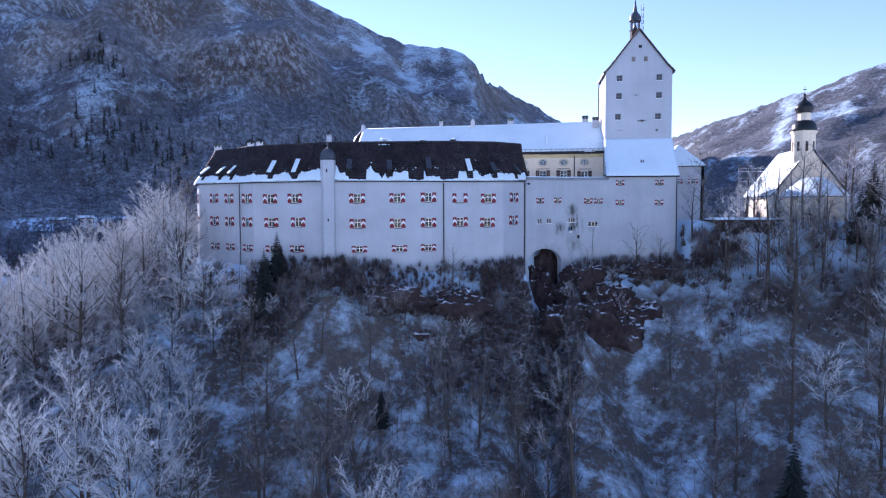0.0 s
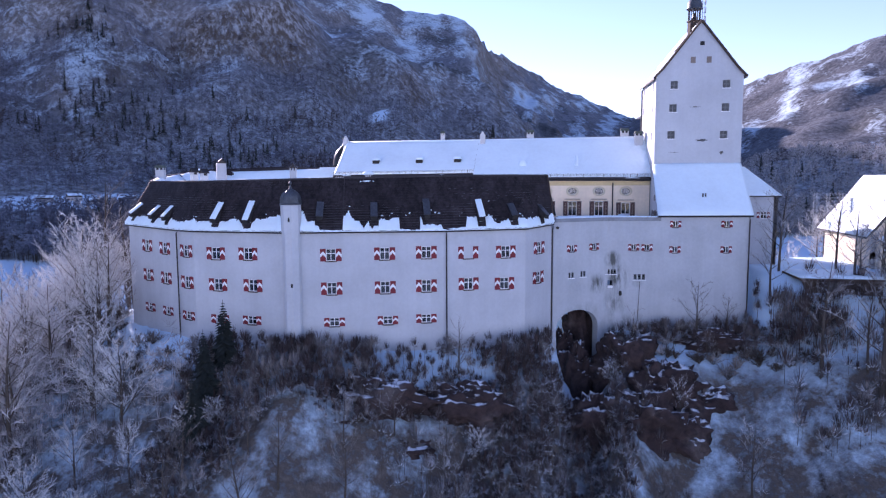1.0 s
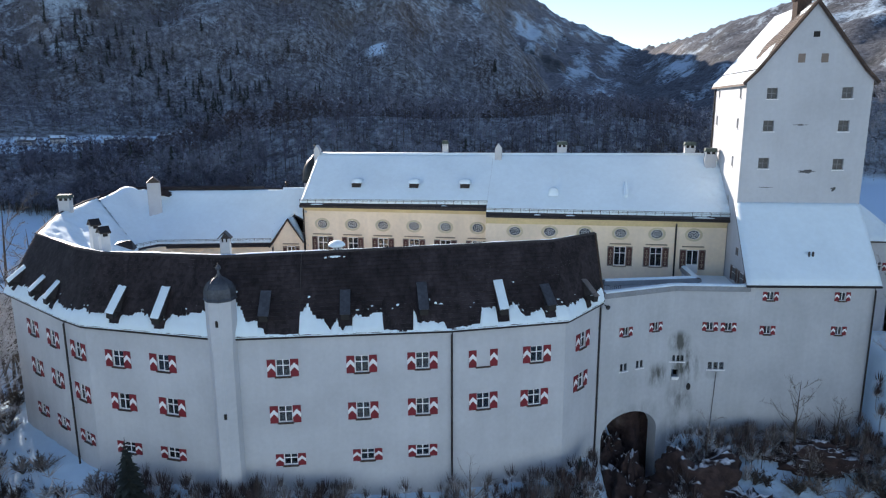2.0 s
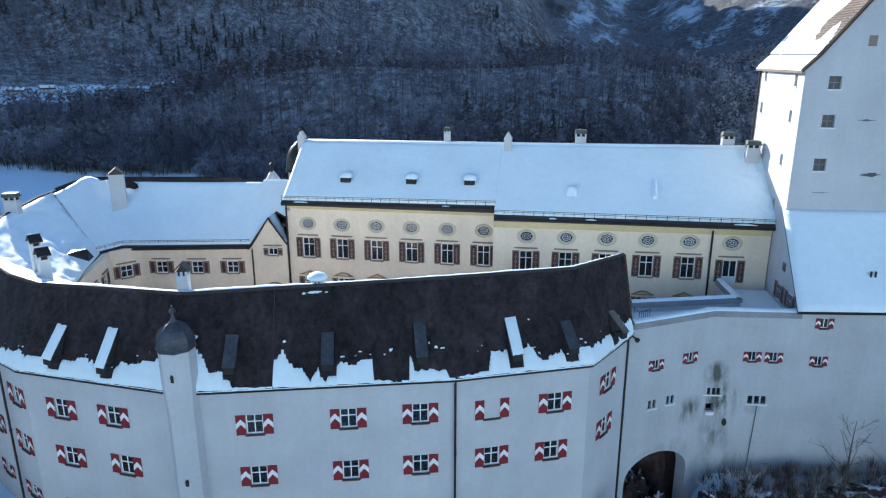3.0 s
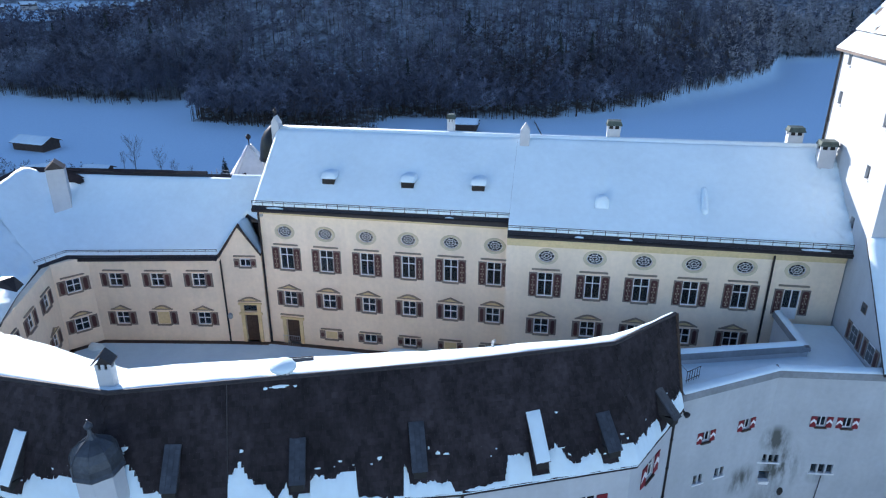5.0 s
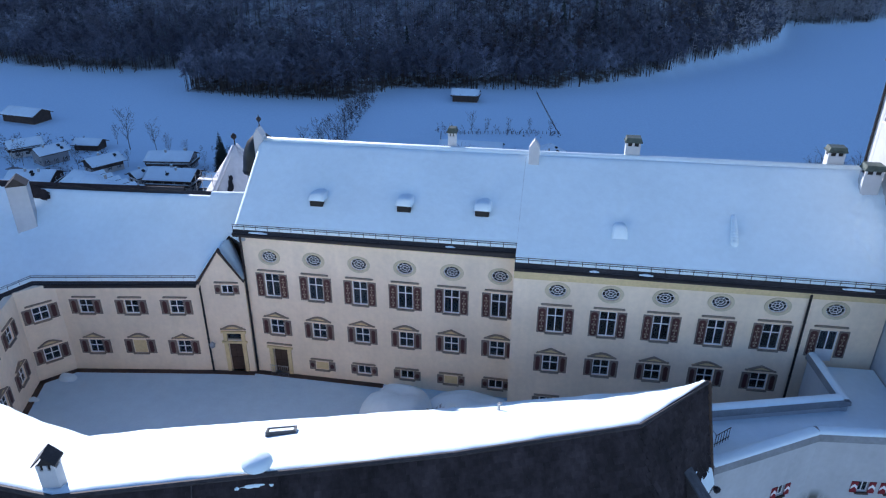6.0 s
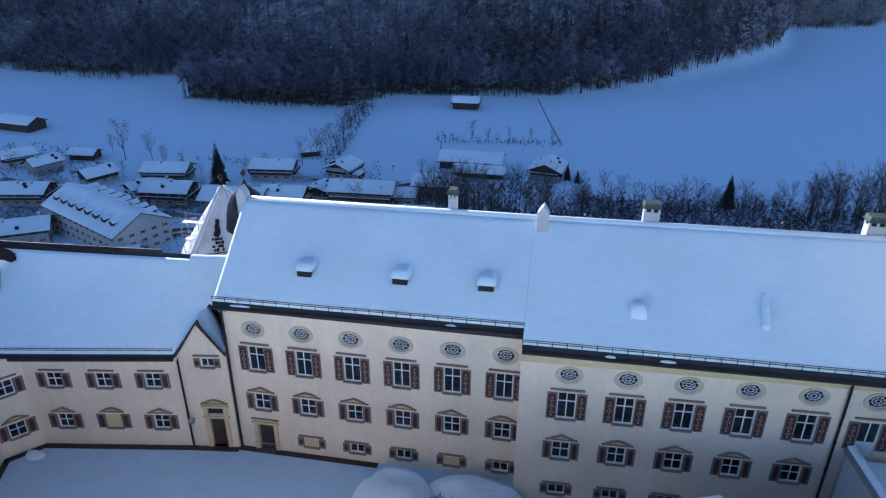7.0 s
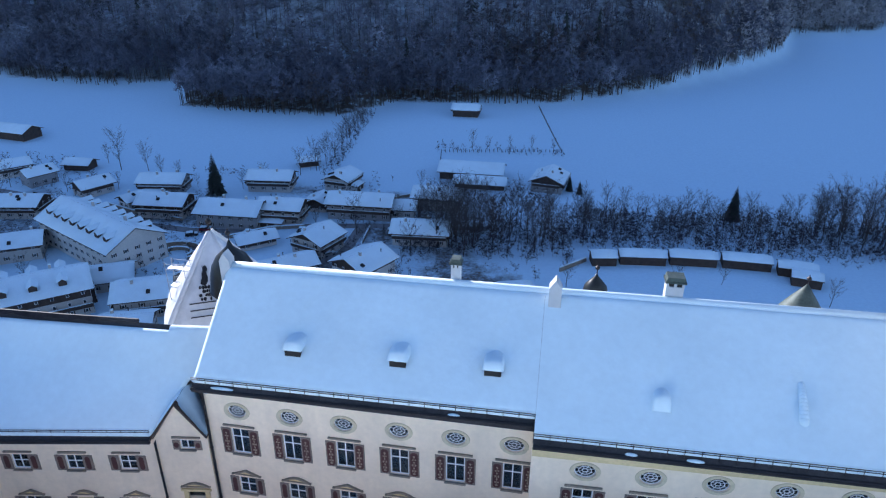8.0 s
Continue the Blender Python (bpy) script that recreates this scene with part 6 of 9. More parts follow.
st = Build()
for p, q in ((LW_A, CZ), (CZ, CA), (CA, CB), (CB, (-38.4, 122.85)), (PA, (-27.5, 123.1))):
    st.box(0.0, -0.5, -2.6, run(p, q), -0.004, -2.41 + 0.004, 0, wall_pose(p, q))
tagged(new("pavement", st.mesh("pavement", WOODDARK)), "narrow dark bare strip along the court walls", "pavement", kind="structure")

# ---------------------------------------------------------------- gatehouse range, terrace and tower
R0, R1, R2, R3 = (-5.8, 109.3), (0.9, 113.3), (7.4, 114.0), (18.4, 115.5)
gate = thing("gatehouse_range", (8, 116, -9), "plain white castle range with small red-shuttered windows and snowy roof", "castle wing")


def triple(a, b, s, z, n=3, w=0.34, h=0.62):
    """A row of narrow barred lights over one white sill."""
    holes = []
    m = wall_pose(a, b, s, z)
    x0 = -(n * w + (n - 1) * 0.12) / 2
    bd = Build()
    bd.box(x0 - 0.12, -0.1, -h / 2 - 0.1, -x0 + 0.12, 0.06, -h / 2 - 0.004, c=0.01)
    win = piece("window", bd.mesh("window", PAINT), gate, m, "row of narrow lights over a white sill")
    for k in range(n):
        x = x0 + k * (w + 0.12)
        g = Build().box(x + 0.01, 0.14, -h / 2 + 0.01, x + w - 0.01, 0.155, h / 2 - 0.01)
        piece("pane", g.mesh("pane", GLASS), win, m)
        holes.append((s + x, s + x + w, z - h / 2, z + h / 2))
    return holes


holes = [red_window(gate, R0, R1, 2.63, 1.45, "R"), red_window(gate, R0, R1, 5.85, 1.55, "R")] + triple(R0, R1, 2.57, -1.92, 2, 0.3, 0.7) + triple(R0, R1, 4.3, -1.85, 2, 0.3, 0.7)
wall(gate, R0, R1, -6.0, 4.95, holes, STAINED)
holes = [red_window(gate, R1, R2, 3.3, 1.4, "R", right=True), red_window(gate, R1, R2, 4.95, 1.38, "R")] + triple(R1, R2, 0.45, -1.75, 4, 0.26, 0.6) + triple(R1, R2, 4.1, -2.4, 3, 0.4, 0.7)
holes.append((0.1, 0.75, -3.55, -2.85))
wall(gate, R1, R2, BASE - 3, 4.95, holes, STAINED)
# plaster below the first stretch, opened by a wide rock arch
arch = []
n = 18
L01 = run(R0, R1)
for k in range(n + 1):
    t = math.pi * k / n
    arch.append((3.55 - 3.05 * math.cos(t), -8.6 + 2.25 * math.sin(t)))
b = Build()
m = wall_pose(R0, R1)
outline_z = -20.0
pts = [(0.0, -6.0), (0.0, outline_z), (0.5, outline_z)] + arch + [(6.6, outline_z), (L01, outline_z), (L01, -6.0)]
b.prism(list(reversed(pts)), 0, 1.2, 0, m)
piece("arch_wall", b.mesh("arch_wall", STAINED), gate, label="white wall over a broad rock arch")
# the flattened rim over the arch
b = Build()
for k in range(n):
    (x0, z0), (x1, z1) = arch[k], arch[k + 1]
    g = lambda x, z, q: (3.55 + (x - 3.55) * q, -8.6 + (z + 8.6) * q)
    p = [g(x0, z0, 1.0), g(x0, z0, 1.14), g(x1, z1, 1.14), g(x1, z1, 1.0)]
    b.prism(p, -0.02, 0.1, 0, m)
piece("arch_rim", b.mesh("arch_rim", STAINED), gate)
holes = [red_window(gate, R2, R3, s, z, "R") for s in (1.9, 8.25) for z in (4.33, 1.12)]
wall(gate, R2, R3, BASE - 3, 5.3, holes, STAINED)
# west side of the pent-roofed part, looking over the terrace
G4, G5 = (7.1, 120.6), (18.2, 121.2)
b = Build()
b.add([(7.4, 114.0, 4.0), (7.1, 120.4, 4.0), (7.1, 120.4, 11.7), (7.4, 114.0, 5.3), (7.9, 114.0, 4.0), (7.6, 120.4, 4.0), (7.6, 120.4, 11.7), (7.9, 114.0, 5.3)], [(0, 3, 2, 1), (4, 5, 6, 7), (0, 1, 5, 4), (1, 2, 6, 5), (2, 3, 7, 6), (3, 0, 4, 7)])
b.add([(18.4, 115.5, BASE), (18.2, 120.9, BASE), (18.2, 120.9, 11.7), (18.4, 115.5, 5.3), (17.9, 115.5, BASE), (17.7, 120.9, BASE), (17.7, 120.9, 11.7), (17.9, 115.5, 5.3)], [(1, 2, 3, 0), (7, 6, 5, 4), (4, 5, 1, 0), (5, 6, 2, 1), (6, 7, 3, 2), (7, 4, 0, 3)])
piece("side_wall", b.mesh("side_wall", WHITE), gate)
wm = wall_pose((7.1, 120.4), (7.4, 114.0))
for s, z, w, h, leaf in ((1.9, 7.5, 0.7, 0.72, 0), (1.55, 5.2, 1.0, 1.36, 1), (4.05, 5.2, 1.0, 1.36, 1), (5.85, 4.95, 0.8, 1.3, 0)):
    mm = wm @ pose(s, -0.03, z)
    bd = Build()
    bd.box(-w / 2, -0.03, -h / 2, w / 2, 0.0, h / 2)
    win = piece("window", bd.mesh("window", PAINT if leaf else SHUTRIM), gate, mm, "shuttered window over the terrace" if leaf else "")
    for x0, x1 in ((-w / 2 + 0.07, -0.03), (0.03, w / 2 - 0.07)):
        for z0, z1 in ((-h / 2 + 0.07, 0.1), (0.16, h / 2 - 0.07)):
            piece("pane", Build().box(x0, -0.05, z0, x1, -0.032, z1).mesh("pane", DUSTY), win, mm)
    if leaf:
        piece("shutter", COURT["mid"][6], win, mm @ pose(-w / 2 - 0.62, 0, 0))
        piece("shutter", COURT["mid"][6], win, mm @ pose(w / 2 + 0.02, 0, 0))
lean = Slope([(7.0, 113.55, 5.42), (18.75, 115.15, 5.42)], [(6.95, 120.3, 12.0), (18.3, 120.75, 12.05)])
roof_sheet(gate, lean, ROOFDARK)
snow_cover(gate, lean, 0.26, 0.5, 16, 4.4, 0.04, label="smooth blue-white snow on the pent roof")
gutter(gate, lean.e, 0.08, 0.12)
vt = Build()
for p in (lean.at(5.9, 0.33, 0.3), lean.at(6.25, 0.33, 0.3)):
    vt.tube([p - Vector((0, 0, 0.4)), p + Vector((0, 0, 0.32))], 0.09, 7)
piece("vent_pipes", vt.mesh("vent_pipes", METAL), gate, label="two dark vent pipes through the snow")
pipe(gate, 18.35, 115.3, -8, 5.1, 0.08)

# details and stains on the range
bd = Build()
bd.box(-0.33, -0.3, -0.12, 0.33, 0.05, 0.0)
bd.box(-0.3, -0.24, -0.3, 0.3, 0.05, -0.12)
piece("ledge", bd.mesh("ledge", PAINT), gate, wall_pose(R1, R2, 0.42, -3.5), "white ledge under an opening")
bd = Build()
bd.prism(oblong(14, 0.2, 0.34), -0.03, 0.05, 0)
piece("spout_hole", bd.mesh("spout_hole", NEARBLACK), gate, wall_pose(R1, R2, 1.75, -4.5))
bd = Build()
bd.tube([(4.15, -0.08, -2.95), (4.15, -0.08, -3.1), (3.9, -0.08, -9.5)], 0.03, 5)
piece("cable", bd.mesh("cable", METAL), gate, wall_pose(R1, R2))
fl = Build()
fl.tube([(0.25, -0.05, 4.2), (0.25, -0.5, 4.1)], 0.06, 6)
fl.lathe([(0.12, -0.15), (0.2, 0.0), (0.2, 0.1), (0.05, 0.2)], 10, 0, pose(0.25, -0.55, 4.1))
piece("floodlight", fl.mesh("floodlight", METAL), gate, wall_pose(R0, R1))


def stain(a, b, s, z, w, h, seed, parent=None):
    """A thin film of mould with a ragged outline."""
    n, ring = 40, []
    for k in range(n):
        t = 2 * math.pi * k / n
        q = 0.62 + 0.55 * noise.noise(Vector((math.cos(t) * 1.4, math.sin(t) * 1.4, seed * 2.1))) + 0.35 * noise.noise(Vector((math.cos(t) * 4.5, math.sin(t) * 4.5, seed)))
        ring.append((0.5 * w * q * math.cos(t), 0.5 * h * q * math.sin(t)))
    bd = Build()
    bd.add([(0, -0.006, 0)] + [(x, -0.005, y) for x, y in ring], [(0, 1 + k, 1 + (k + 1) % n) for k in range(n)])
    return piece("stain", bd.mesh("stain", STAIN), parent or gate, wall_pose(a, b, s, z), "grey mould stain on the plaster")



# parapets and terrace
terrace = thing("terrace", (2, 116, -2), "snow-covered castle terrace behind white parapets", "terrace")


def parapet(pts, z0, z1, t=0.5, name="parapet", material=WHITE):
    for a, b in zip(pts, pts[1:]):
        d = Vector((b[0] - a[0], b[1] - a[1])).normalized()
        L2 = run(a, b)
        mm = wall_pose(a, b)
        k = Build()
        k.box(-0.02, 0.0, z0, L2 + 0.02, t, z1, 0, mm)
        w = piece(name, k.mesh(name, material), terrace)
        k = Build()
        k.add([(-0.12, -0.14, z1 - 0.3), (L2 + 0.12, -0.14, z1 - 0.3), (L2 + 0.12, -0.08, z1 + 0.14), (-0.12, -0.08, z1 + 0.14), (-0.12, t + 0.12, z1 - 0.1), (L2 + 0.12, t + 0.12, z1 - 0.1), (L2 + 0.12, t + 0.08, z1 + 0.16), (-0.12, t + 0.08, z1 + 0.16)],
              [(0, 1, 2, 3), (5, 4, 7, 6), (3, 2, 6, 7), (1, 5, 6, 2), (0, 3, 7, 4), (0, 4, 5, 1)], 0, mm)
        piece("coping", k.mesh("coping", COPING), w)
        k = Build()
        n2 = max(3, int(L2 / 0.4))
        vv, ff = [], []
        for i in range(n2 + 1):
            for j, (yy, hh) in enumerate(((-0.08, 0.162), (-0.05, 0.24), (0.1, 0.31), (t - 0.1, 0.31), (t + 0.05, 0.24), (t + 0.08, 0.162))):
                vv.append(mm @ Vector((L2 * i / n2, yy, z1 + hh + (0.03 * noise.noise(Vector((i * 0.7, j, L2))) if 0 < j < 5 else 0))))
        for i in range(n2):
            ff += [(i * 6 + j, (i + 1) * 6 + j, (i + 1) * 6 + j + 1, i * 6 + j + 1) for j in range(5)]
        piece("snow", raw("snow", vv, ff, SNOW, smooth=True), w)


parapet([(-5.55, 109.45), (0.85, 113.27), (7.35, 113.97)], 4.95, 5.05, 0.55)
parapet([(-5.3, 114.3), (3.3, 116.95)], -3.0, 4.95, 0.45)
parapet([(2.85, 122.0), (3.3, 116.95)], -3.0, 4.85, 0.4)
fl = Build()
fl.flat([(-5.5, 109.9), (0.8, 113.7), (7.2, 114.5), (7.0, 121.9), (3.2, 121.75), (3.55, 117.2), (-5.4, 114.55)], 3.6, 4.25)
piece("deck", fl.mesh("deck", SNOW), terrace, label="snow-covered terrace floor")
rl = thing("railing", (-4.6, 112.5, 4.25), "small dark iron railing on the snowy terrace", "railing")
b = Build()
for k in range(6):
    b.tube([(-4.9 + 0.18 * k, 112.2 + 0.16 * k, 4.2), (-4.9 + 0.18 * k, 112.2 + 0.16 * k, 5.1)], 0.02, 4)
for z in (4.45, 5.1):
    b.tube([(-4.95, 112.15, z), (-3.95, 113.05, z)], 0.025, 4)
b.tube([(-4.9, 112.2, 5.1), (-5.2, 113.0, 5.1), (-5.2, 113.0, 4.2)], 0.025, 4)
piece("bars", b.mesh("bars", METAL), rl)

# tower
tower = thing("castle_tower", (12.7, 125.5, -10), "tall white keep with a steep gabled roof and small square windows", "tower")
T0, T1, T2, T3 = (7.2, 120.2), (18.2, 120.6), (17.9, 131.2), (6.65, 130.8)


def small_window(parent, a, b, s, z, w=0.95, h=1.0):
    m = wall_pose(a, b, s, z)
    bd = Build()
    for x in (-w / 2, w / 2 - 0.06, -0.03):
        bd.box(x, 0.2, -h / 2, x + 0.06, 0.26, h / 2)
    bd.box(-w / 2, 0.2, -0.03, w / 2, 0.26, 0.03)
    win = piece("window", bd.mesh("window", HATCH), parent, m)
    piece("pane", Build().box(-w / 2 + 0.02, 0.22, -h / 2 + 0.02, w / 2 - 0.02, 0.235, h / 2 - 0.02).mesh("pane", DUSTY), win, m)
    piece("sill", sill_mesh(w, PAINT, 0.1), win, m @ pose(0, 0, -h / 2 - 0.003))
    return (s - w / 2, s + w / 2, z - h / 2, z + h / 2)


holes = [small_window(tower, T0, T1, s, z) for s, z in ((2.32, 22.3), (8.88, 22.3), (2.24, 19.3), (8.86, 19.3), (2.1, 15.8), (8.75, 15.75))]
wall(tower, T0, T1, -12, 23.5, holes, WHITE, 0.8)
holes = [small_window(tower, T3, T0, s, z, 0.6, 0.95) for s, z in ((1.5, 22.6), (8.9, 22.4), (1.3, 19.7), (8.7, 19.5), (8.0, 15.8), (7.6, 11.9))]
wall(tower, T3, T0, -12, 23.5, holes, WHITE, 0.8)
wall(tower, T2, T3, -12, 23.5, [], WHITE, 0.8)
wall(tower, T1, T2, -12, 23.5, [], WHITE, 0.8)
APX = 30.45
fm, bm_ = wall_pose(T0, T1), wall_pose(T2, T3)
LT = run(T0, T1)
xm = LT / 2
b = Build()
tri = [(0.05, 23.5), (LT - 0.05, 23.5), (xm, APX - 0.1)]
b.prism(tri, 0.0, 0.6, 0, fm)
piece("gable", b.mesh("gable", WHITE), tower)
b = Build()
b.prism([(0.05, 23.5), (LT - 0.2, 23.5), (xm, APX - 0.1)], 0.0, 0.6, 0, bm_)
piece("gable", b.mesh("gable", WHITE), tower)
for s, z, w, h in ((4.6, 25.45, 0.62, 0.8), (6.6, 25.43, 0.62, 0.8), (5.7, 27.55, 0.55, 0.5)):
    m = fm @ pose(s, 0, z)
    bd = Build()
    bd.box(-w / 2, -0.02, -h / 2, w / 2, 0.0, h / 2)
    piece("window", bd.mesh("window", SHUTRIM if h > 0.6 else NEARBLACK), tower, m, "small walled niche in the gable")
v0, v1 = fm @ Vector((xm, -0.25, APX)), fm @ Vector((xm, 10.9, APX))
le = Slope([fm @ Vector((-0.55, 10.95, 23.2)), fm @ Vector((-0.35, -0.25, 23.2))], [v1, v0])
re = Slope([fm @ Vector((LT + 0.4, -0.25, 23.2)), fm @ Vector((LT + 0.2, 10.95, 23.2))], [v0, v1])
def torn_snow(parent, slope):
    """Snow that has slid and torn: whole on the far side, in streaks and scraps towards the verge."""
    ns, nv, thick = 96, 88, 0.1
    v, f, at = [], [], {}

    def lies(s, w):
        p = Vector((s * 0.55 + w * 1.2, w * 4.5 - s * 0.12, 4.0))
        torn = noise.noise(p) + 0.5 * noise.noise(p * 2.7) + 0.3 * noise.noise(p * 6.5)
        bare = max(0.0, min(1.0, (s - 4.6 - 2.0 * w) / 2.2)) * max(0.0, min(1.0, (w - 0.12) / 0.2))
        return torn < 0.62 - 1.15 * bare

    def vert(i, j):
        if (i, j) not in at:
            s, w = slope.length * i / ns, 0.985 * j / nv
            inside = all(lies(slope.length * (i + a) / ns, 0.985 * (j + c) / nv) for a in (-1, 0, 1) for c in (-1, 0, 1))
            at[(i, j)] = len(v)
            v.append(slope.at(s, w, (0.09 + thick) if inside else 0.075))
        return at[(i, j)]
    for i in range(ns):
        for j in range(nv):
            if lies(slope.length * (i + 0.5) / ns, 0.985 * (j + 0.5) / nv):
                f.append((vert(i, j), vert(i + 1, j), vert(i + 1, j + 1), vert(i, j + 1)))
    return piece("snow", raw("snow", v, f, SNOW, smooth=True), parent, label="torn melting snow on the tower roof")


# bell-cast: each face has a flatter foot
for sl, sgn in ((le, -1), (re, 1)):
    knee = [tuple(Vector(lerp(e, r, 0.2)) - Vector((0, 0, 0.25))) for e, r in zip(sl.e, sl.r)]
    foot = [tuple(Vector(e) + Vector((0.0, 0, 0.0))) for e in sl.e]
    low, top = Slope(foot, knee), Slope(knee, sl.r)
    for q in (low, top):
        roof_sheet(tower, q, TOWERTILE, 0.2)
    shingle_rows = shingles(tower, top, 0.34, 0.26, 8)
    shingle_rows.data.materials[0] = TOWERTILE
    if sgn < 0:
        snow_cover(tower, low, 0.2, 0.4, 6, 1.0, 0.05)
        torn_snow(tower, top)
vg = Build()
for sl, i in ((le, 1), (re, 0)):
    kn = Vector(lerp(sl.e[i], sl.r[i], 0.2)) - Vector((0, 0, 0.25))
    vg.tube([Vector(sl.e[i]), kn, Vector(sl.r[i])], 0.16, 5)
piece("verge", vg.mesh("verge", WOODDARK), tower, label="dark verge boards along the gable")
pipe(tower, T3[0] - 0.1, T3[1] - 0.15, 8, 23.1, 0.09, (-1, 0))
for s, z, w, h, sd2 in ((6.0, 15.05, 2.6, 0.4, 11), (5.0, 19.4, 1.6, 0.22, 12), (8.6, 13.4, 0.7, 0.5, 13), (2.5, 13.5, 1.6, 0.1, 14)):
    stain(T0, T1, s, z, w, h, sd2, tower)
# bell turret on the ridge
tm = fm @ pose(xm - 0.3, 3.0, APX - 0.6)
bt = Build()
bt.lathe([(0.85, -1.0), (0.85, 1.0), (1.0, 1.05), (1.0, 1.15), (0.8, 1.2)], 8)
turret = piece("bell_turret", bt.mesh("bell_turret", WOODDARK), tower, tm, "dark open bell turret on the ridge")
for k in range(8):
    t = 2 * math.pi * k / 8
    po = Build().tube([(0.75 * math.cos(t), 0.75 * math.sin(t), 1.15), (0.75 * math.cos(t), 0.75 * math.sin(t), 2.7)], 0.07, 5)
    piece("post", po.mesh("post", WOODDARK), turret, tm)
bt = Build()
bt.lathe([(1.0, 2.65), (1.1, 2.75), (0.95, 2.9), (1.0, 3.3), (0.8, 3.8), (0.4, 4.2), (0.3, 4.6), (0.35, 4.8), (0.2, 5.2), (0.05, 6.4)], 12)
piece("helm", bt.mesh("helm", LEAD, True), turret, tm)
bt = Build()
bt.lathe([(0.35, 1.4), (0.33, 1.6), (0.22, 1.95), (0.2, 2.15), (0.05, 2.25)], 10)
piece("bell", bt.mesh("bell", METAL, True), turret, tm)
bt = Build()
for dx in (0.95, 1.25):
    bt.tube([(dx, -0.3, -1.2), (dx, -0.3, 5.5)], 0.05, 5)
for k in range(10):
    bt.tube([(0.95, -0.3, -0.8 + 0.6 * k), (1.25, -0.3, -0.8 + 0.6 * k)], 0.03, 4)
for k in range(4):
    bt.box(1.28, -0.36, 1.0 + 1.1 * k, 1.42, -0.2, 1.7 + 1.1 * k)
piece("antenna_mast", bt.mesh("antenna_mast", STEEL), turret, tm, "grey antenna mast beside the turret")
# ---------------------------------------------------------------- things round the castle
def white_house():
    """Hipped house behind the keep."""
    t = thing("hipped_house", (21, 131, -4), "white house with a hipped snowy roof behind the keep", "house")
    x0, x1, y0, y1, e = 17.2, 24.6, 125.9, 139.0, 7.6
    hs = [(2.6, 3.4, 4.4, 5.4), (5.2, 6.0, 4.4, 5.4)]
    wall(t, (x0, y0), (x1, y0), -8, e, hs, WHITE)
    for s in (3.0, 5.6):
        m = wall_pose((x0, y0), (x1, y0), s, 4.9)
        w = piece("window", cross_frame(0.8, 1.0), t, m)
        piece("pane", pane_mesh(0.8, 1.0), w, m)
        for x in (-0.92, 0.42):
            piece("shutter", ME_SHUT_R, w, m @ pose(x, 0, 0))
    wall(t, (x1, y0), (x1, y1), -8, e, [], WHITE)
    wall(t, (x1, y1), (x0, y1), -8, e, [], WHITE)
    wall(t, (x0, y1), (x0, y0), -8, e, [], WHITE)
    r0, r1 = (20.9, 130.4, 11.7), (20.9, 135.0, 11.7)
    c = [(x0 - 0.4, y0 - 0.4, e), (x1 + 0.4, y0 - 0.4, e), (x1 + 0.4, y1 + 0.4, e), (x0 - 0.4, y1 + 0.4, e)]
    for ee, rr in (([c[0], c[1]], [r0, (20.95, 130.4, 11.7)]), ([c[1], c[2]], [r0, r1]), ([c[2], c[3]], [r1, (20.85, 135.0, 11.7)]), ([c[3], c[0]], [r1, r0])):
        sl = Slope(ee, rr)
        roof_sheet(t, sl, ROOFDARK, 0.15)
        snow_cover(t, sl, 0.18, 0.8, 8, 3.0, 0.03)
    snow_free = Build()
    snow_free.lathe([(0.9, 0.0), (0.6, 0.1), (0.05, 0.14)], 12, 0, pose(19.9, 127.4, 9.15) @ pose(0, 0, 0, 42, 0, 0) @ Matrix.Diagonal((1.0, 0.7, 1, 1)))
    piece("bare_patch", snow_free.mesh("bare_patch", TILE), t, label="bare brown tiles where snow slid off")


white_house()


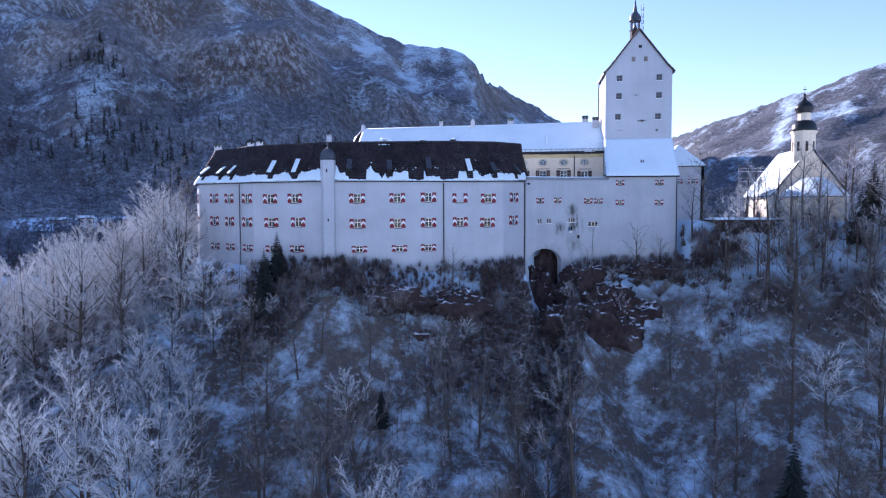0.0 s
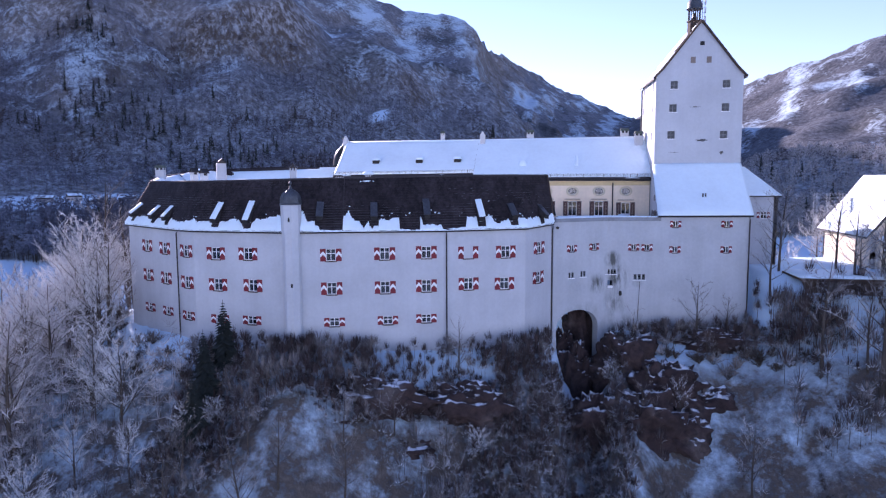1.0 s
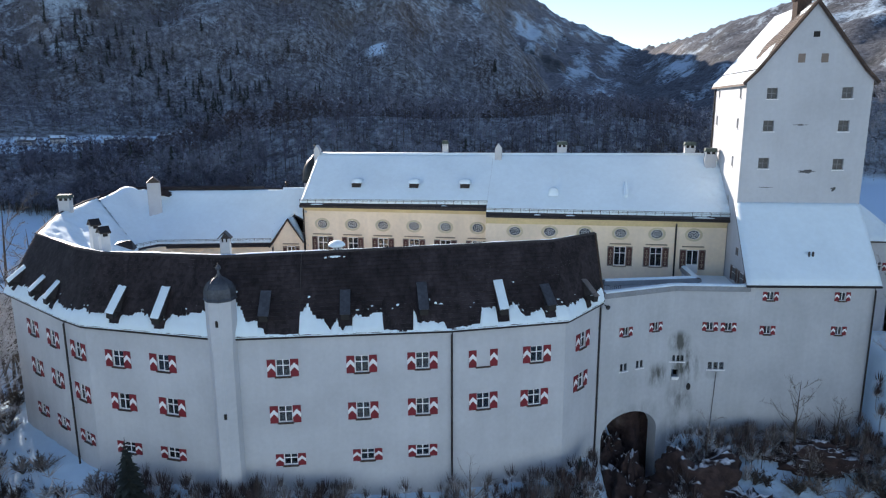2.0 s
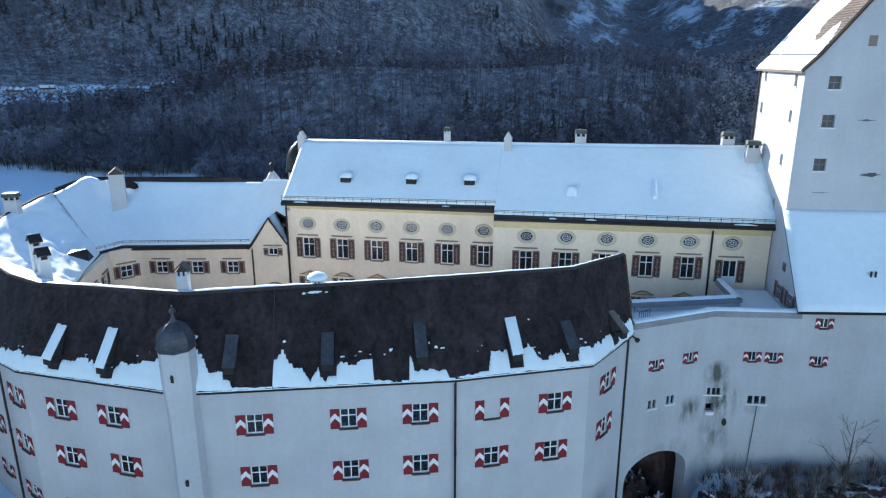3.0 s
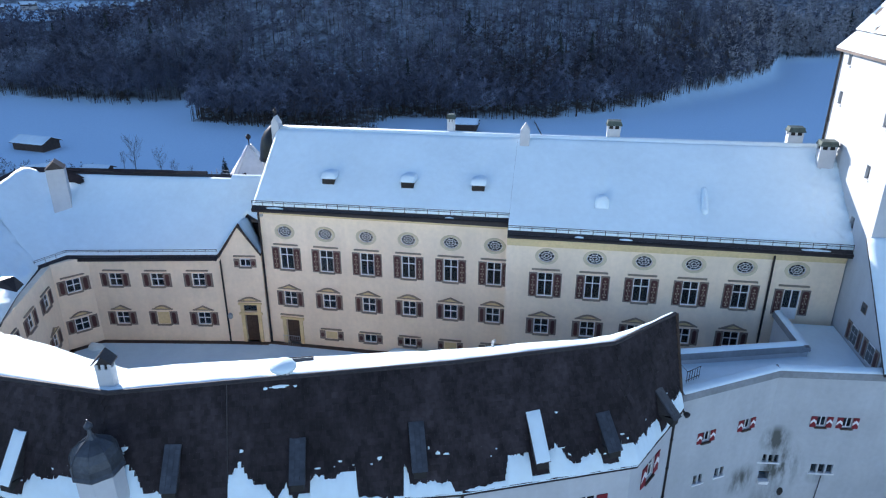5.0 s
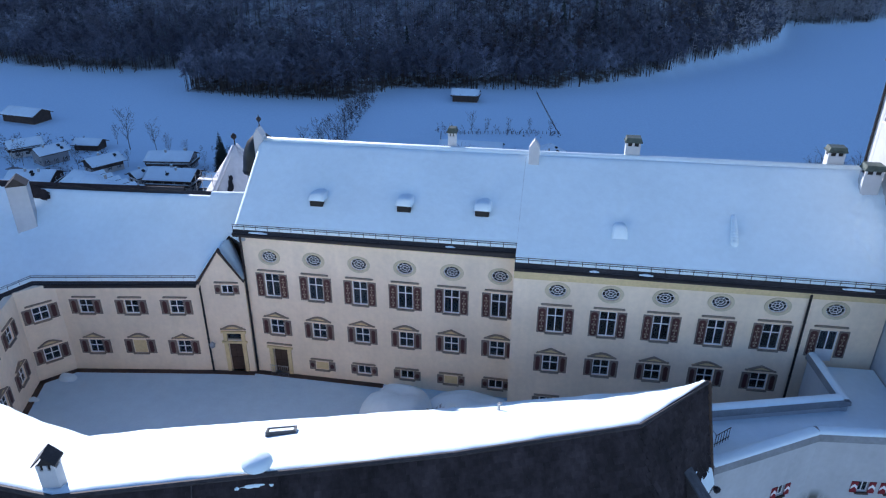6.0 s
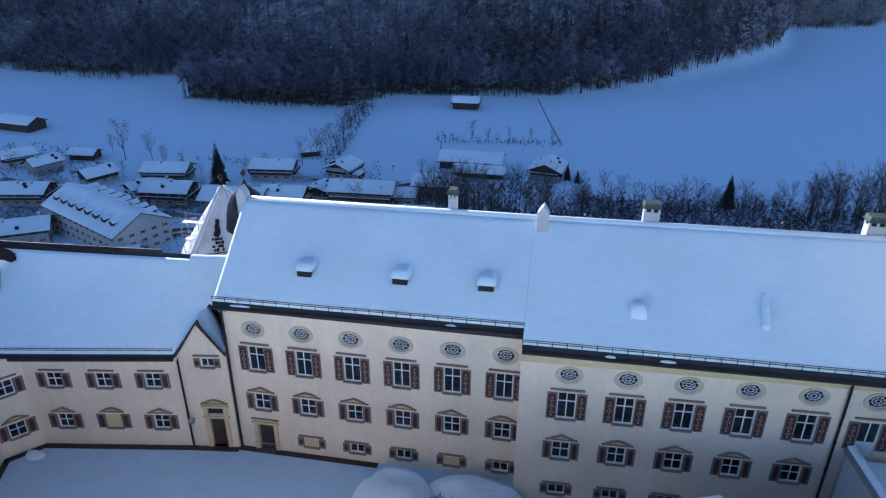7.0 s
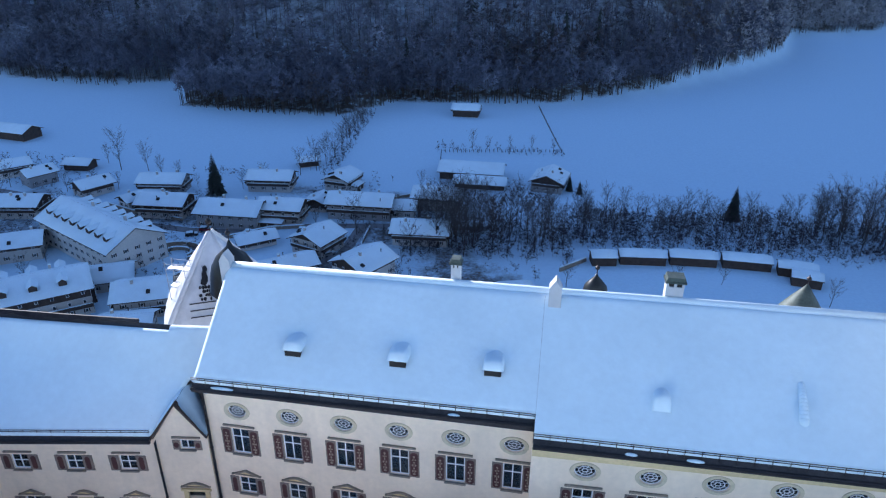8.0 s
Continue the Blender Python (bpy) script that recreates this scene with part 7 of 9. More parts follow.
def chapel():
    """Baroque chapel with an octagonal onion-domed tower."""
    t = thing("chapel", (40, 128, -3), "pale yellow chapel with a dark onion-domed tower and snowy roof", "church")
    a, b, c, d = (35.6, 123.0), (46.6, 123.0), (46.6, 140.0), (35.6, 140.0)
    for p, q in ((a, b), (b, c), (c, d), (d, a)):
        wall(t, p, q, -6, 2.6, [], CREAM)
    ridge = [(41.1, 140.4, 10.4), (41.1, 122.8, 10.4)]
    wl, wr = Slope([(34.8, 140.4, 2.2), (34.8, 122.8, 2.2)], ridge), Slope([(47.4, 122.8, 2.2), (47.4, 140.4, 2.2)], ridge[::-1])
    for sl in (wl, wr):
        roof_sheet(t, sl, ROOFDARK)
        snow_cover(t, sl, 0.3, 0.8, 12, 6.0, 0.08, label="sunlit snow on the chapel roof")
    for y in (123.0, 139.6):
        g = Build().prism([(35.6, 2.6), (46.6, 2.6), (41.1, 9.9)], y, y + 0.4)
        piece("gable", g.mesh("gable", CREAM), t)
    # apse with a low rounded roof
    n, ax, ay, r = 10, 41.0, 121.5, 5.0
    ring = [(ax + r * math.cos(math.pi + math.pi * k / n), ay + 1.2 * r * math.sin(math.pi + math.pi * k / n)) for k in range(n + 1)]
    for p, q in zip(ring, ring[1:]):
        wall(t, p, q, -6, 1.9, [], CREAM, 0.4)
    sl = Slope([(ax + (x - ax) * 1.08, ay + (y - ay) * 1.08, 1.9) for x, y in ring], [(ax + (x - ax) * 0.3, ay + 0.6 + (y - ay) * 0.3, 5.0) for x, y in ring])
    roof_sheet(t, sl, ROOFDARK, 0.1)
    snow_cover(t, sl, 0.22, 0.6, 8, 2.0, 0.05)
    m = pose(40.2, 124.2, 0)
    s = Build()
    s.lathe([(1.82, -4), (1.82, 12.4), (1.92, 12.45), (2.1, 12.75), (2.14, 13.0), (1.85, 13.05)], 8, turn=math.pi / 8)
    piece("tower_shaft", s.mesh("tower_shaft", CREAM), t, m)
    for k in range(8):
        w = Build()
        w.box(-0.2, -1.73, 9.6, 0.2, -1.66, 11.2)
        piece("louvre", w.mesh("louvre", WOODDARK), t, m @ pose(0, 0, 0, 0, 0, 45 * k))
    s = Build()
    s.lathe([(2.0, 13.0), (2.12, 13.15), (1.98, 13.5), (1.92, 14.0), (1.55, 14.6), (1.15, 14.8)], 16)
    piece("lower_dome", s.mesh("lower_dome", DOME, True), t, m)
    s = Build()
    s.lathe([(1.05, 14.7), (1.05, 16.0), (1.2, 16.1)], 8)
    piece("lantern", s.mesh("lantern", CREAM), t, m)
    s = Build()
    s.lathe([(1.25, 16.05), (1.2, 16.2), (1.5, 16.7), (1.42, 17.2), (0.95, 17.8), (0.4, 18.2), (0.18, 18.6), (0.1, 19.0)], 16)
    piece("onion", s.mesh("onion", DOME, True), t, m)
    s = Build()
    s.lathe([(0.05, 18.9), (0.22, 19.1), (0.22, 19.25), (0.04, 19.4)], 8)
    s.box(-0.04, -0.04, 19.3, 0.04, 0.04, 20.5)
    s.box(-0.3, -0.04, 19.95, 0.3, 0.04, 20.03)
    piece("cross", s.mesh("cross", METAL), t, m)


chapel()


def flat_shed():
    t = thing("flat_shed", (27, 112, -4), "low dark shed with a flat snow-covered roof", "shed")
    b = Build()
    b.box(24.0, 111.6, -7, 32.4, 117.0, -2.0)
    piece("body", b.mesh("body", WOODDARK), t)
    b = Build()
    b.box(23.0, 110.6, -2.0, 33.4, 117.6, -1.75)
    piece("roof", b.mesh("roof", WOODDARK), t)
    sl = Slope([(23.0, 110.6, -1.73), (33.4, 110.6, -1.73)], [(23.0, 117.6, -1.73), (33.4, 117.6, -1.73)])
    snow_cover(t, sl, 0.35, 0.8, 10, 1.0, 0.04)


flat_shed()


def ladder_frame(name, at, label, w, d, h, parent=None, dx=1.8, dz=2.0):
    """Scaffolding: standards, ledgers and a few boards."""
    t = thing(name, at, label, "scaffolding")
    nx_, nz = max(1, round(w / dx)), max(1, round(h / dz))
    for k in range(nx_ + 1):
        for y in (0, d):
            b = Build().tube([(w * k / nx_, y, 0), (w * k / nx_, y, h + 0.8)], 0.035, 5)
            piece("standard", b.mesh("standard", STEEL), t, WORLD[t])
    for j in range(1, nz + 1):
        z = h * j / nz
        for y in (0, d):
            b = Build().tube([(0, y, z), (w, y, z)], 0.03, 5)
            b.tube([(0, y, z + 0.6), (w, y, z + 0.6)], 0.025, 5)
            piece("ledger", b.mesh("ledger", STEEL), t, WORLD[t])
        b = Build().box(0, 0.3, z - 0.03, w, d - 0.3, z)
        piece("deck", b.mesh("deck", STEEL), t, WORLD[t])
    return t


ladder_frame("scaffolding", (33.0, 136.0, -4), "galvanised scaffolding beside the chapel", 5.4, 1.2, 11.0)
ladder_frame("scaffolding", (-54.6, 145.2, -12), "galvanised scaffolding beside a wrapped roof", 4.0, 1.2, 17.5)


def wrapped_spire():
    """A pyramid roof wrapped in white sheeting, with a gilded ball."""
    t = thing("wrapped_spire", (-50.5, 147.4, -20), "pyramid tower roof wrapped in white tarpaulin with torn patches", "tower")
    m = pose(-50.5, 147.4, 0.3, 0, 0, 27)
    b = Build()
    b.box(-3.3, -3.3, -24, 3.3, 3.3, 0.6)
    piece("shaft", b.mesh("shaft", WHITE), t, m)
    v, f, rows, cols = [], [], 14, 40
    for j in range(rows + 1):
        q = j / rows
        for i in range(cols):
            a = 2 * math.pi * i / cols
            k = 1 / max(abs(math.cos(a)), abs(math.sin(a)))
            r = (5.4 * (1 - q) ** 1.0 + 0.12) * (k * 0.8 + 0.2) + 0.14 * noise.noise(Vector((math.cos(a) * 4, math.sin(a) * 4, q * 2.5)))
            v.append((r * math.cos(a), r * math.sin(a), 0.4 + 8.4 * q))
    for j in range(rows):
        f += [(j * cols + i, j * cols + (i + 1) % cols, (j + 1) * cols + (i + 1) % cols, (j + 1) * cols + i) for i in range(cols)]
    piece("sheeting", raw("sheeting", v, f, TARP, smooth=True), t, m)
    b = Build()
    b.tube([(0, 0, 8.6), (0, 0, 9.6)], 0.06, 6)
    b.lathe([(0.05, 9.4), (0.3, 9.65), (0.3, 9.9), (0.05, 10.15)], 10)
    piece("ball", b.mesh("ball", METAL), t, m)
    marks = [(-0.86, 5.75, 0.45, 0.5), (-0.96, 5.25, 0.5, 0.8), (-1.03, 4.75, 0.62, 0.75), (-0.8, 5.0, 0.3, 0.6)]
    for i in range(4):
        for j in range(4):
            if (i * 7 + j * 5) % 6 != 1:
                marks.append((-1.5 + 0.28 * j + 0.09 * (i % 2), 4.25 - 0.32 * i, 0.22 + 0.06 * ((i + j) % 3), 0.2 + 0.05 * (j % 2)))
    for k, (px, pz, w, h) in enumerate(marks):
        b = Build()
        v = []
        for q in range(9):
            t_ = 2 * math.pi * q / 9
            g = 1 + 0.35 * noise.noise(Vector((2.1 * q, k * 1.3, 1)))
            zz = pz + h * 0.5 * g * math.sin(t_)
            v.append((px + w * 0.5 * g * math.cos(t_), -(5.4 * (1 - (zz - 0.4) / 8.4) + 0.12) - 0.16, zz))
        b.add(v + [(x, y + 0.3, z) for x, y, z in v], [tuple(range(9))] + [(q, q + 9, (q + 1) % 9 + 9, (q + 1) % 9) for q in range(9)])
        piece("tear", b.mesh("tear", METAL), t, m, "dark torn patch in the sheeting")
    # folds where the sheets overlap along the hips
    for a0 in (-135, -45, 45):
        b = Build()
        pts = []
        for q in range(9):
            k = q / 8
            rr = (5.4 * (1 - k) + 0.12) * (1.414 * 0.8 + 0.2) + 0.12
            pts.append((rr * math.cos(radians(a0)), rr * math.sin(radians(a0)), 0.4 + 8.4 * k))
        b.tube(pts, [0.3, 0.26, 0.3, 0.24, 0.28, 0.22, 0.24, 0.2, 0.12], 6)
        piece("fold", b.mesh("fold", TARP, True), t, m)
    b = Build()
    for j in range(3):
        b.tube([(-2.6, -4.62 + 0.36 * j, 1.9 + 0.55 * j), (1.6, -4.62 + 0.36 * j, 1.9 + 0.55 * j)], 0.06, 5)
    piece("batten", b.mesh("batten", METAL), t, m, "dark battens holding the sheeting")


wrapped_spire()


def domed_turret(at, r, z0, z1, dome, label, dome_mat):
    t = thing("domed_turret", (at[0], at[1], z0), label, "turret")
    m = pose(at[0], at[1], 0)
    b = Build().lathe([(r, z0), (r, z1), (r + 0.12, z1 + 0.05), (r + 0.12, z1 + 0.15)], 16)
    piece("shaft", b.mesh("shaft", WHITE), t, m)
    b = Build().lathe([(q * r, z1 + 0.1 + z * r) for q, z in dome], 16)
    piece("dome", b.mesh("dome", dome_mat, True), t, m)
    b = Build()
    zt = z1 + 0.1 + dome[-1][1] * r
    b.tube([(0, 0, zt - 0.2), (0, 0, zt + 0.9)], 0.04, 6)
    b.lathe([(0.03, zt + 0.3), (0.2, zt + 0.5), (0.2, zt + 0.62), (0.03, zt + 0.8)], 10)
    piece("finial", b.mesh("finial", METAL), t, m)


domed_turret((-39.9, 131.9), 1.5, -14, 12.0, [(1.22, 0), (1.16, 0.25), (1.1, 0.8), (0.98, 1.3), (0.74, 1.75), (0.42, 2.05), (0.16, 2.3), (0.04, 2.6)], "round white turret with a dark smooth dome", DOME)
domed_turret((-13.1, 145.5), 0.8, -16, 5.9, [(1.2, 0), (1.1, 0.4), (1.4, 1.2), (1.25, 2.0), (0.7, 2.7), (0.25, 3.2), (0.06, 3.6)], "slender turret with a dark onion dome", DOME)
domed_turret((4.2, 146.0), 1.9, -16, 5.6, [(1.25, 0), (0.95, 0.5), (0.6, 1.05), (0.25, 1.55), (0.04, 1.85)], "round pavilion with a green tent roof", COPPER)


# snow heap and clipped hedge in the court
def snow_heap(at, rx, ry, h, seed):
    n, k, v, f = 30, 9, [], []
    for j in range(k + 1):
        q = j / k
        for i in range(n):
            a = 2 * math.pi * i / n
            r = 1 + 0.22 * noise.noise(Vector((math.cos(a) * 1.5, math.sin(a) * 1.5, seed)))
            z = h * (1 - q ** 5) * (1 + 0.2 * noise.noise(Vector((q * 2 * math.cos(a), q * 2 * math.sin(a), seed + 5.0)))) - 0.12
            v.append((q * r * rx * math.cos(a), q * r * ry * math.sin(a), z if j < k else -0.15))
    for j in range(k):
        f += [(j * n + i, (j + 1) * n + i, (j + 1) * n + (i + 1) % n, j * n + (i + 1) % n) for i in range(n)]
    t = thing("snow_heap", at, "rounded heap of shovelled snow in the court", "snow heap")
    piece("mound", raw("mound", v, f, SNOW, smooth=True), t, WORLD[t])


snow_heap((-25.4, 119.6, -2.45), 3.0, 2.5, 1.95, 1.0)
snow_heap((-20.2, 120.9, -2.45), 3.6, 1.5, 1.55, 4.0)
snow_heap((-53.2, 119.2, -2.45), 0.8, 0.5, 0.55, 7.0)
snow_heap((-54.0, 116.2, -2.45), 0.5, 0.35, 0.3, 9.0)
snow_heap((-53.1, 114.0, -2.45), 0.4, 0.3, 0.25, 11.0)


# ---------------------------------------------------------------- village in the valley
ME_HWIN = Build().box(-0.42, -0.05, -0.55, 0.42, 0.02, 0.55).mesh("window", PAINT)
ME_HPANE = Build().box(-0.32, -0.07, -0.45, 0.32, -0.052, 0.45).mesh("pane", GLASS)
ME_STACK = Build().box(-0.35, -0.35, -1.5, 0.35, 0.35, 1.2, c=0.03).mesh("chimney", HOUSEWALL)
ME_STACKCAP = Build().box(-0.42, -0.42, 1.2, 0.42, 0.42, 1.45, c=0.08).mesh("cap", SNOW)


ME_HSHUT = Build().box(-0.8, -0.06, -0.56, -0.46, -0.02, 0.56).box(0.46, -0.06, -0.56, 0.8, -0.02, 0.56).mesh("shutters", WOODDARK)
ME_SKYLIGHT = Build().box(-0.5, -0.6, -0.1, 0.5, 0.6, 0.62, c=0.04).mesh("skylight", NEARBLACK)
ME_VENT = Build().lathe([(0.14, -0.3), (0.14, 0.9), (0.2, 0.95), (0.2, 1.05), (0.02, 1.15)], 8).mesh("vent", METAL)


def roof_side(t, ea, ri, thick, seed, step=2.0):
    """Boarding, fascia and snow of one roof face."""
    sl = Slope([tuple(p) for p in ea], [tuple(p) for p in ri])
    q = [Vector(ea[0]), Vector(ea[1]), Vector(ri[1]), Vector(ri[0])]
    b = Build()
    b.add([p - 0.26 * Vector((0, 0, 1)) for p in q] + q, [(3, 2, 1, 0), (4, 5, 6, 7), (0, 1, 5, 4), (1, 2, 6, 5), (3, 0, 4, 7)])
    piece("roof", b.mesh("roof", WOODDARK), t)
    snow_cover(t, sl, thick, step, 5, seed, 0.16, lip=0.5, label="white roof snow")
    return sl


def village_house(x, y, w, d, h, turn, label, pitch=0.42, wood=0.0, dormers=0, wall_mat=None, bal=True, windows=True, seed=0, over=1.1, lean=False):
    """A gabled house under snow: w along the ridge, d across, h to the eaves; wood is the boarded share of its upper wall."""
    rng = random.Random(int(x * 7 + y * 13) + seed)
    z0 = ground_z(x, y)
    t = thing("village_house", (x, y, z0), label, "house", "houses of the village", turn=turn)
    m = WORLD[t]
    hw, hd, top = w / 2, d / 2, h + d / 2 * pitch
    paint = wall_mat or rng.choice((HOUSEWALL, HOUSEWALL, HOUSEGREY, HOUSEPALE))
    b = Build()
    zb = h * (1 - wood)
    b.box(-hw, -hd, -1.5, hw, hd, zb, 0)
    piece("wall", b.mesh("wall", paint), t, m)
    b = Build()
    if wood > 0:
        b.box(-hw + 0.01, -hd + 0.01, zb + 0.01, hw - 0.01, hd - 0.01, h, 0)
    rot = pose(0, 0, 0, 0, 0, 90)
    b.prism([(-hd + 0.02, h), (hd - 0.02, h), (0, top)], -hw + 0.02, hw - 0.02, 0, rot)
    piece("upper_wall", b.mesh("upper_wall", WOODDARK if wood > 0 or rng.random() < 0.45 else paint), t, m)
    o = over
    for sgn in (-1, 1):
        ea = [m @ Vector((-hw - o, sgn * (hd + o), h - o * pitch)), m @ Vector((hw + o, sgn * (hd + o), h - o * pitch))]
        ri = [m @ Vector((-hw - o, 0, top)), m @ Vector((hw + o, 0, top))]
        if sgn > 0:
            ea, ri = ea[::-1], ri[::-1]
        sl = roof_side(t, ea, ri, 0.4, rng.random() * 9)
        for k in range(dormers):
            s = sl.length * (k + 1.0) / (dormers + 1)
            p = sl.at(s, 0.4)
            dm = Matrix.Translation(p) @ Matrix.Rotation(radians(turn) + (math.pi if sgn > 0 else 0), 4, "Z")
            c = Build()
            c.box(-1.0, -1.1, -0.4, 1.0, 2.8, 1.2)
            c.prism([(-1.0, 1.2), (1.0, 1.2), (0, 1.75)], -1.1, 2.8)
            dob = piece("dormer", c.mesh("dormer", WOODDARK), t, dm)
            c = Build()
            c.prism([(-1.45, 0.95), (-1.45, 1.15), (0, 2.1), (1.45, 1.15), (1.45, 0.95), (0, 1.8)], -1.3, 3.3)
            piece("snow", c.mesh("snow", SNOW), dob, dm @ pose(0, 0, 0.06))
        if windows and not dormers:
            for k in range(rng.choice((0, 1, 1, 2))):
                p = sl.at(sl.length * rng.uniform(0.15, 0.85), rng.uniform(0.3, 0.75), 0.3)
                rm = Matrix.Translation(p) @ Matrix.Rotation(radians(turn), 4, "Z")
                if rng.random() < 0.5:
                    piece("skylight", ME_SKYLIGHT, t, rm @ pose(0, 0, 0, -sgn * 22))
                else:
                    piece("vent", ME_VENT, t, rm)
    if windows:
        storeys = max(1, int(h / 2.7))
        for k in range(storeys):
            z = 1.6 + 2.75 * k
            if z > h - 0.7:
                continue
            for n_, ln, mk in ((max(2, int(w / 3.6)), w, lambda s: pose(s, -hd, z)), (max(2, int(d / 3.2)), d, lambda s: pose(hw, s, z, 0, 0, 90)), (max(2, int(d / 3.2)), d, lambda s: pose(-hw, s, z, 0, 0, -90))):
                for i in range(n_):
                    wm_ = m @ mk(-ln / 2 + ln * (i + 0.5) / n_)
                    wd = piece("window", ME_HWIN, t, wm_)
                    piece("pane", ME_HPANE, wd, wm_)
                    if k == 0 or wood == 0:
                        piece("shutters", ME_HSHUT, wd, wm_)
    if bal and h > 4.5:
        for length, bm in ((w, m @ pose(0, -hd, 0)), (d * 0.9, m @ pose(hw, 0, 0, 0, 0, 90)), (d * 0.9, m @ pose(-hw, 0, 0, 0, 0, -90))):
            b = Build()
            b.box(-length / 2, -1.2, 2.85, length / 2, -0.01, 3.0)
            b.box(-length / 2, -1.2, 3.0, length / 2, -1.12, 3.95)
            for k in range(4):
                q = -length / 2 + 0.06 + (length - 0.2) * k / 3
                b.box(q, -1.2, 3.95, q + 0.1, -1.1, min(h, 5.2))
            bo = piece("balcony", b.mesh("balcony", WOODDARK), t, bm, "dark wooden balcony")
            c = Build().box(-length / 2, -1.26, 3.96, length / 2, -1.04, 4.14, c=0.05)
            piece("snow", c.mesh("snow", SNOW), bo, bm)
    if lean:
        q0, q1, lw = -hw * 0.8, hw * 0.3, 3.6
        b = Build().box(q0, -hd - lw, -1.0, q1, -hd, 2.3)
        piece("garage", b.mesh("garage", paint), t, m)
        b = Build()
        for k in range(2):
            b.box(q0 + 0.4 + 2.9 * k, -hd - lw - 0.05, 0, q0 + 2.8 + 2.9 * k, -hd - lw + 0.02, 2.0)
        piece("garage_door", b.mesh("garage_door", WOODDARK), t, m)
        roof_side(t, [m @ Vector((q0 - 0.4, -hd - lw - 0.5, 2.3)), m @ Vector((q1 + 0.4, -hd - lw - 0.5, 2.3))], [m @ Vector((q0 - 0.4, -hd, 2.9)), m @ Vector((q1 + 0.4, -hd, 2.9))], 0.35, 2.0)
    if windows:
        for k in range(1 + (w > 15)):
            cm = m @ pose(w * (rng.uniform(-0.35, -0.05) if k == 0 else rng.uniform(0.1, 0.35)), d * rng.choice((-0.12, 0.12)), top - 0.3)
            ch_ = piece("chimney", ME_STACK, t, cm)
            piece("cap", ME_STACKCAP, ch_, cm)
    return t


LB = ["white rendered chalet with a snowy gable roof", "cream village house with a wooden balcony and snowy roof", "house with dark boarded gable under thick snow"]
for k, (x, y, w, d, h, turn, wood) in enumerate([
        (-228, 323, 11, 9, 5.2, 62, 0.0), (-199, 317, 12, 9.5, 4.4, 60, 0.5), (-172, 324, 17, 10, 5.4, 8, 0.3), (-159, 303, 17, 11, 5.8, 4, 0.35), (-175, 307, 8, 7, 4.0, 62, 0.3),
        (-147, 249, 15, 11, 4.0, 28, 0.0), (-127, 238, 14, 12, 6.5, 24, 0.0), (-124, 224, 13, 10, 4.2, 20, 0.3),
        (-131, 300, 22, 13, 6.0, 2, 0.0), (-114, 305, 15, 10, 6.4, 2, 0.3), (-131, 335, 17, 10, 5.6, 6, 0.3), (-93, 283, 12, 12, 5.6, 70, 0.25), (-73, 268, 14, 13, 5.6, 62, 0.3),
        (-87, 314, 23, 11, 6.2, 2, 0.25), (-103, 341, 12, 10, 4.8, 80, 0.6), (-72, 316, 9, 8, 4.2, 4, 0.3), (-61, 327, 17, 11, 5.6, 0, 0.3), (-61, 296, 18, 11, 5.0, 4, 0.2),
        (-97, 265, 17, 9, 3.6, 40, 0.0), (-211, 293, 16, 11, 5.4, 10, 0.4), (-252, 300, 13, 10, 5.0, 20, 0.3), (-246, 330, 12, 9, 5.0, 50, 0.3), (-105, 318, 9, 8, 3.6, 88, 0.6), (-150, 268, 7, 6, 3.2, 10, 0.7), (-188, 262, 16, 11, 5.6, 30, 0.3), (-115, 283, 12, 7, 3.2, 40, 0.6), (-222, 265, 18, 12, 6.5, 24, 0.3), (-195, 240, 17, 12, 6.5, 20, 0.3)]):
    village_house(x, y, w, d, h, turn, LB[k % 3] if wood < 0.5 else "house with dark boarded upper floor under thick snow", wood=wood if k % 3 != 2 else 0.0, bal=k % 4 != 0, lean=k in (2, 9, 14, 18))
village_house(-163, 271, 44, 19, 9.0, -27, "long hotel with rows of roof dormers under snow", 0.5, 0.0, 8, bal=False)
village_house(-155, 231, 26, 16, 8.6, 40, "large inn with wide roof dormers under snow", 0.42, 0.35, 3)
village_house(-285, 379, 20, 11, 4.5, -8, "dark wooden barn with a snowy roof", wood=0.98, windows=False)
village_house(-223, 342, 11, 7, 3.2, 4, "small dark wooden shed with a snowy roof", wood=0.98, windows=False)
village_house(-126, 363, 8, 5, 3.0, 30, "small wooden hay barn at the field edge", wood=0.98, windows=False)
village_house(-70, 463, 14, 9, 4.6, 0, "solitary dark wooden hay barn on the meadow", wood=0.98, windows=False)
village_house(-53, 364, 26, 12, 4.2, 0, "long dark farm building with a snowy roof", wood=0.9, windows=False)
village_house(-48, 352, 20, 8, 3.0, 0, "low farm annex under snow", wood=0.9, windows=False)
village_house(-20, 355, 14, 12, 5.0, 80, "farmhouse with a boarded gable under snow", wood=0.4)
village_house(-27, 262, 9, 6, 3.0, 20, "small wooden shed with snow on its roof", wood=0.98, windows=False)
for x, y, w, turn in ((-1.0, 287.5, 7.5, 10), (11, 290, 14.0, 6), (26.5, 292, 14.0, 2), (42.5, 292.5, 14.0, -2), (56.5, 289.5, 10.5, -9), (57.5, 283.5, 8.0, -12)):
    village_house(x, y, w, 5.4, 3.1, turn, "low dark market shed with a snow-covered roof", 0.36, 0.98, windows=False, bal=False, over=0.4)
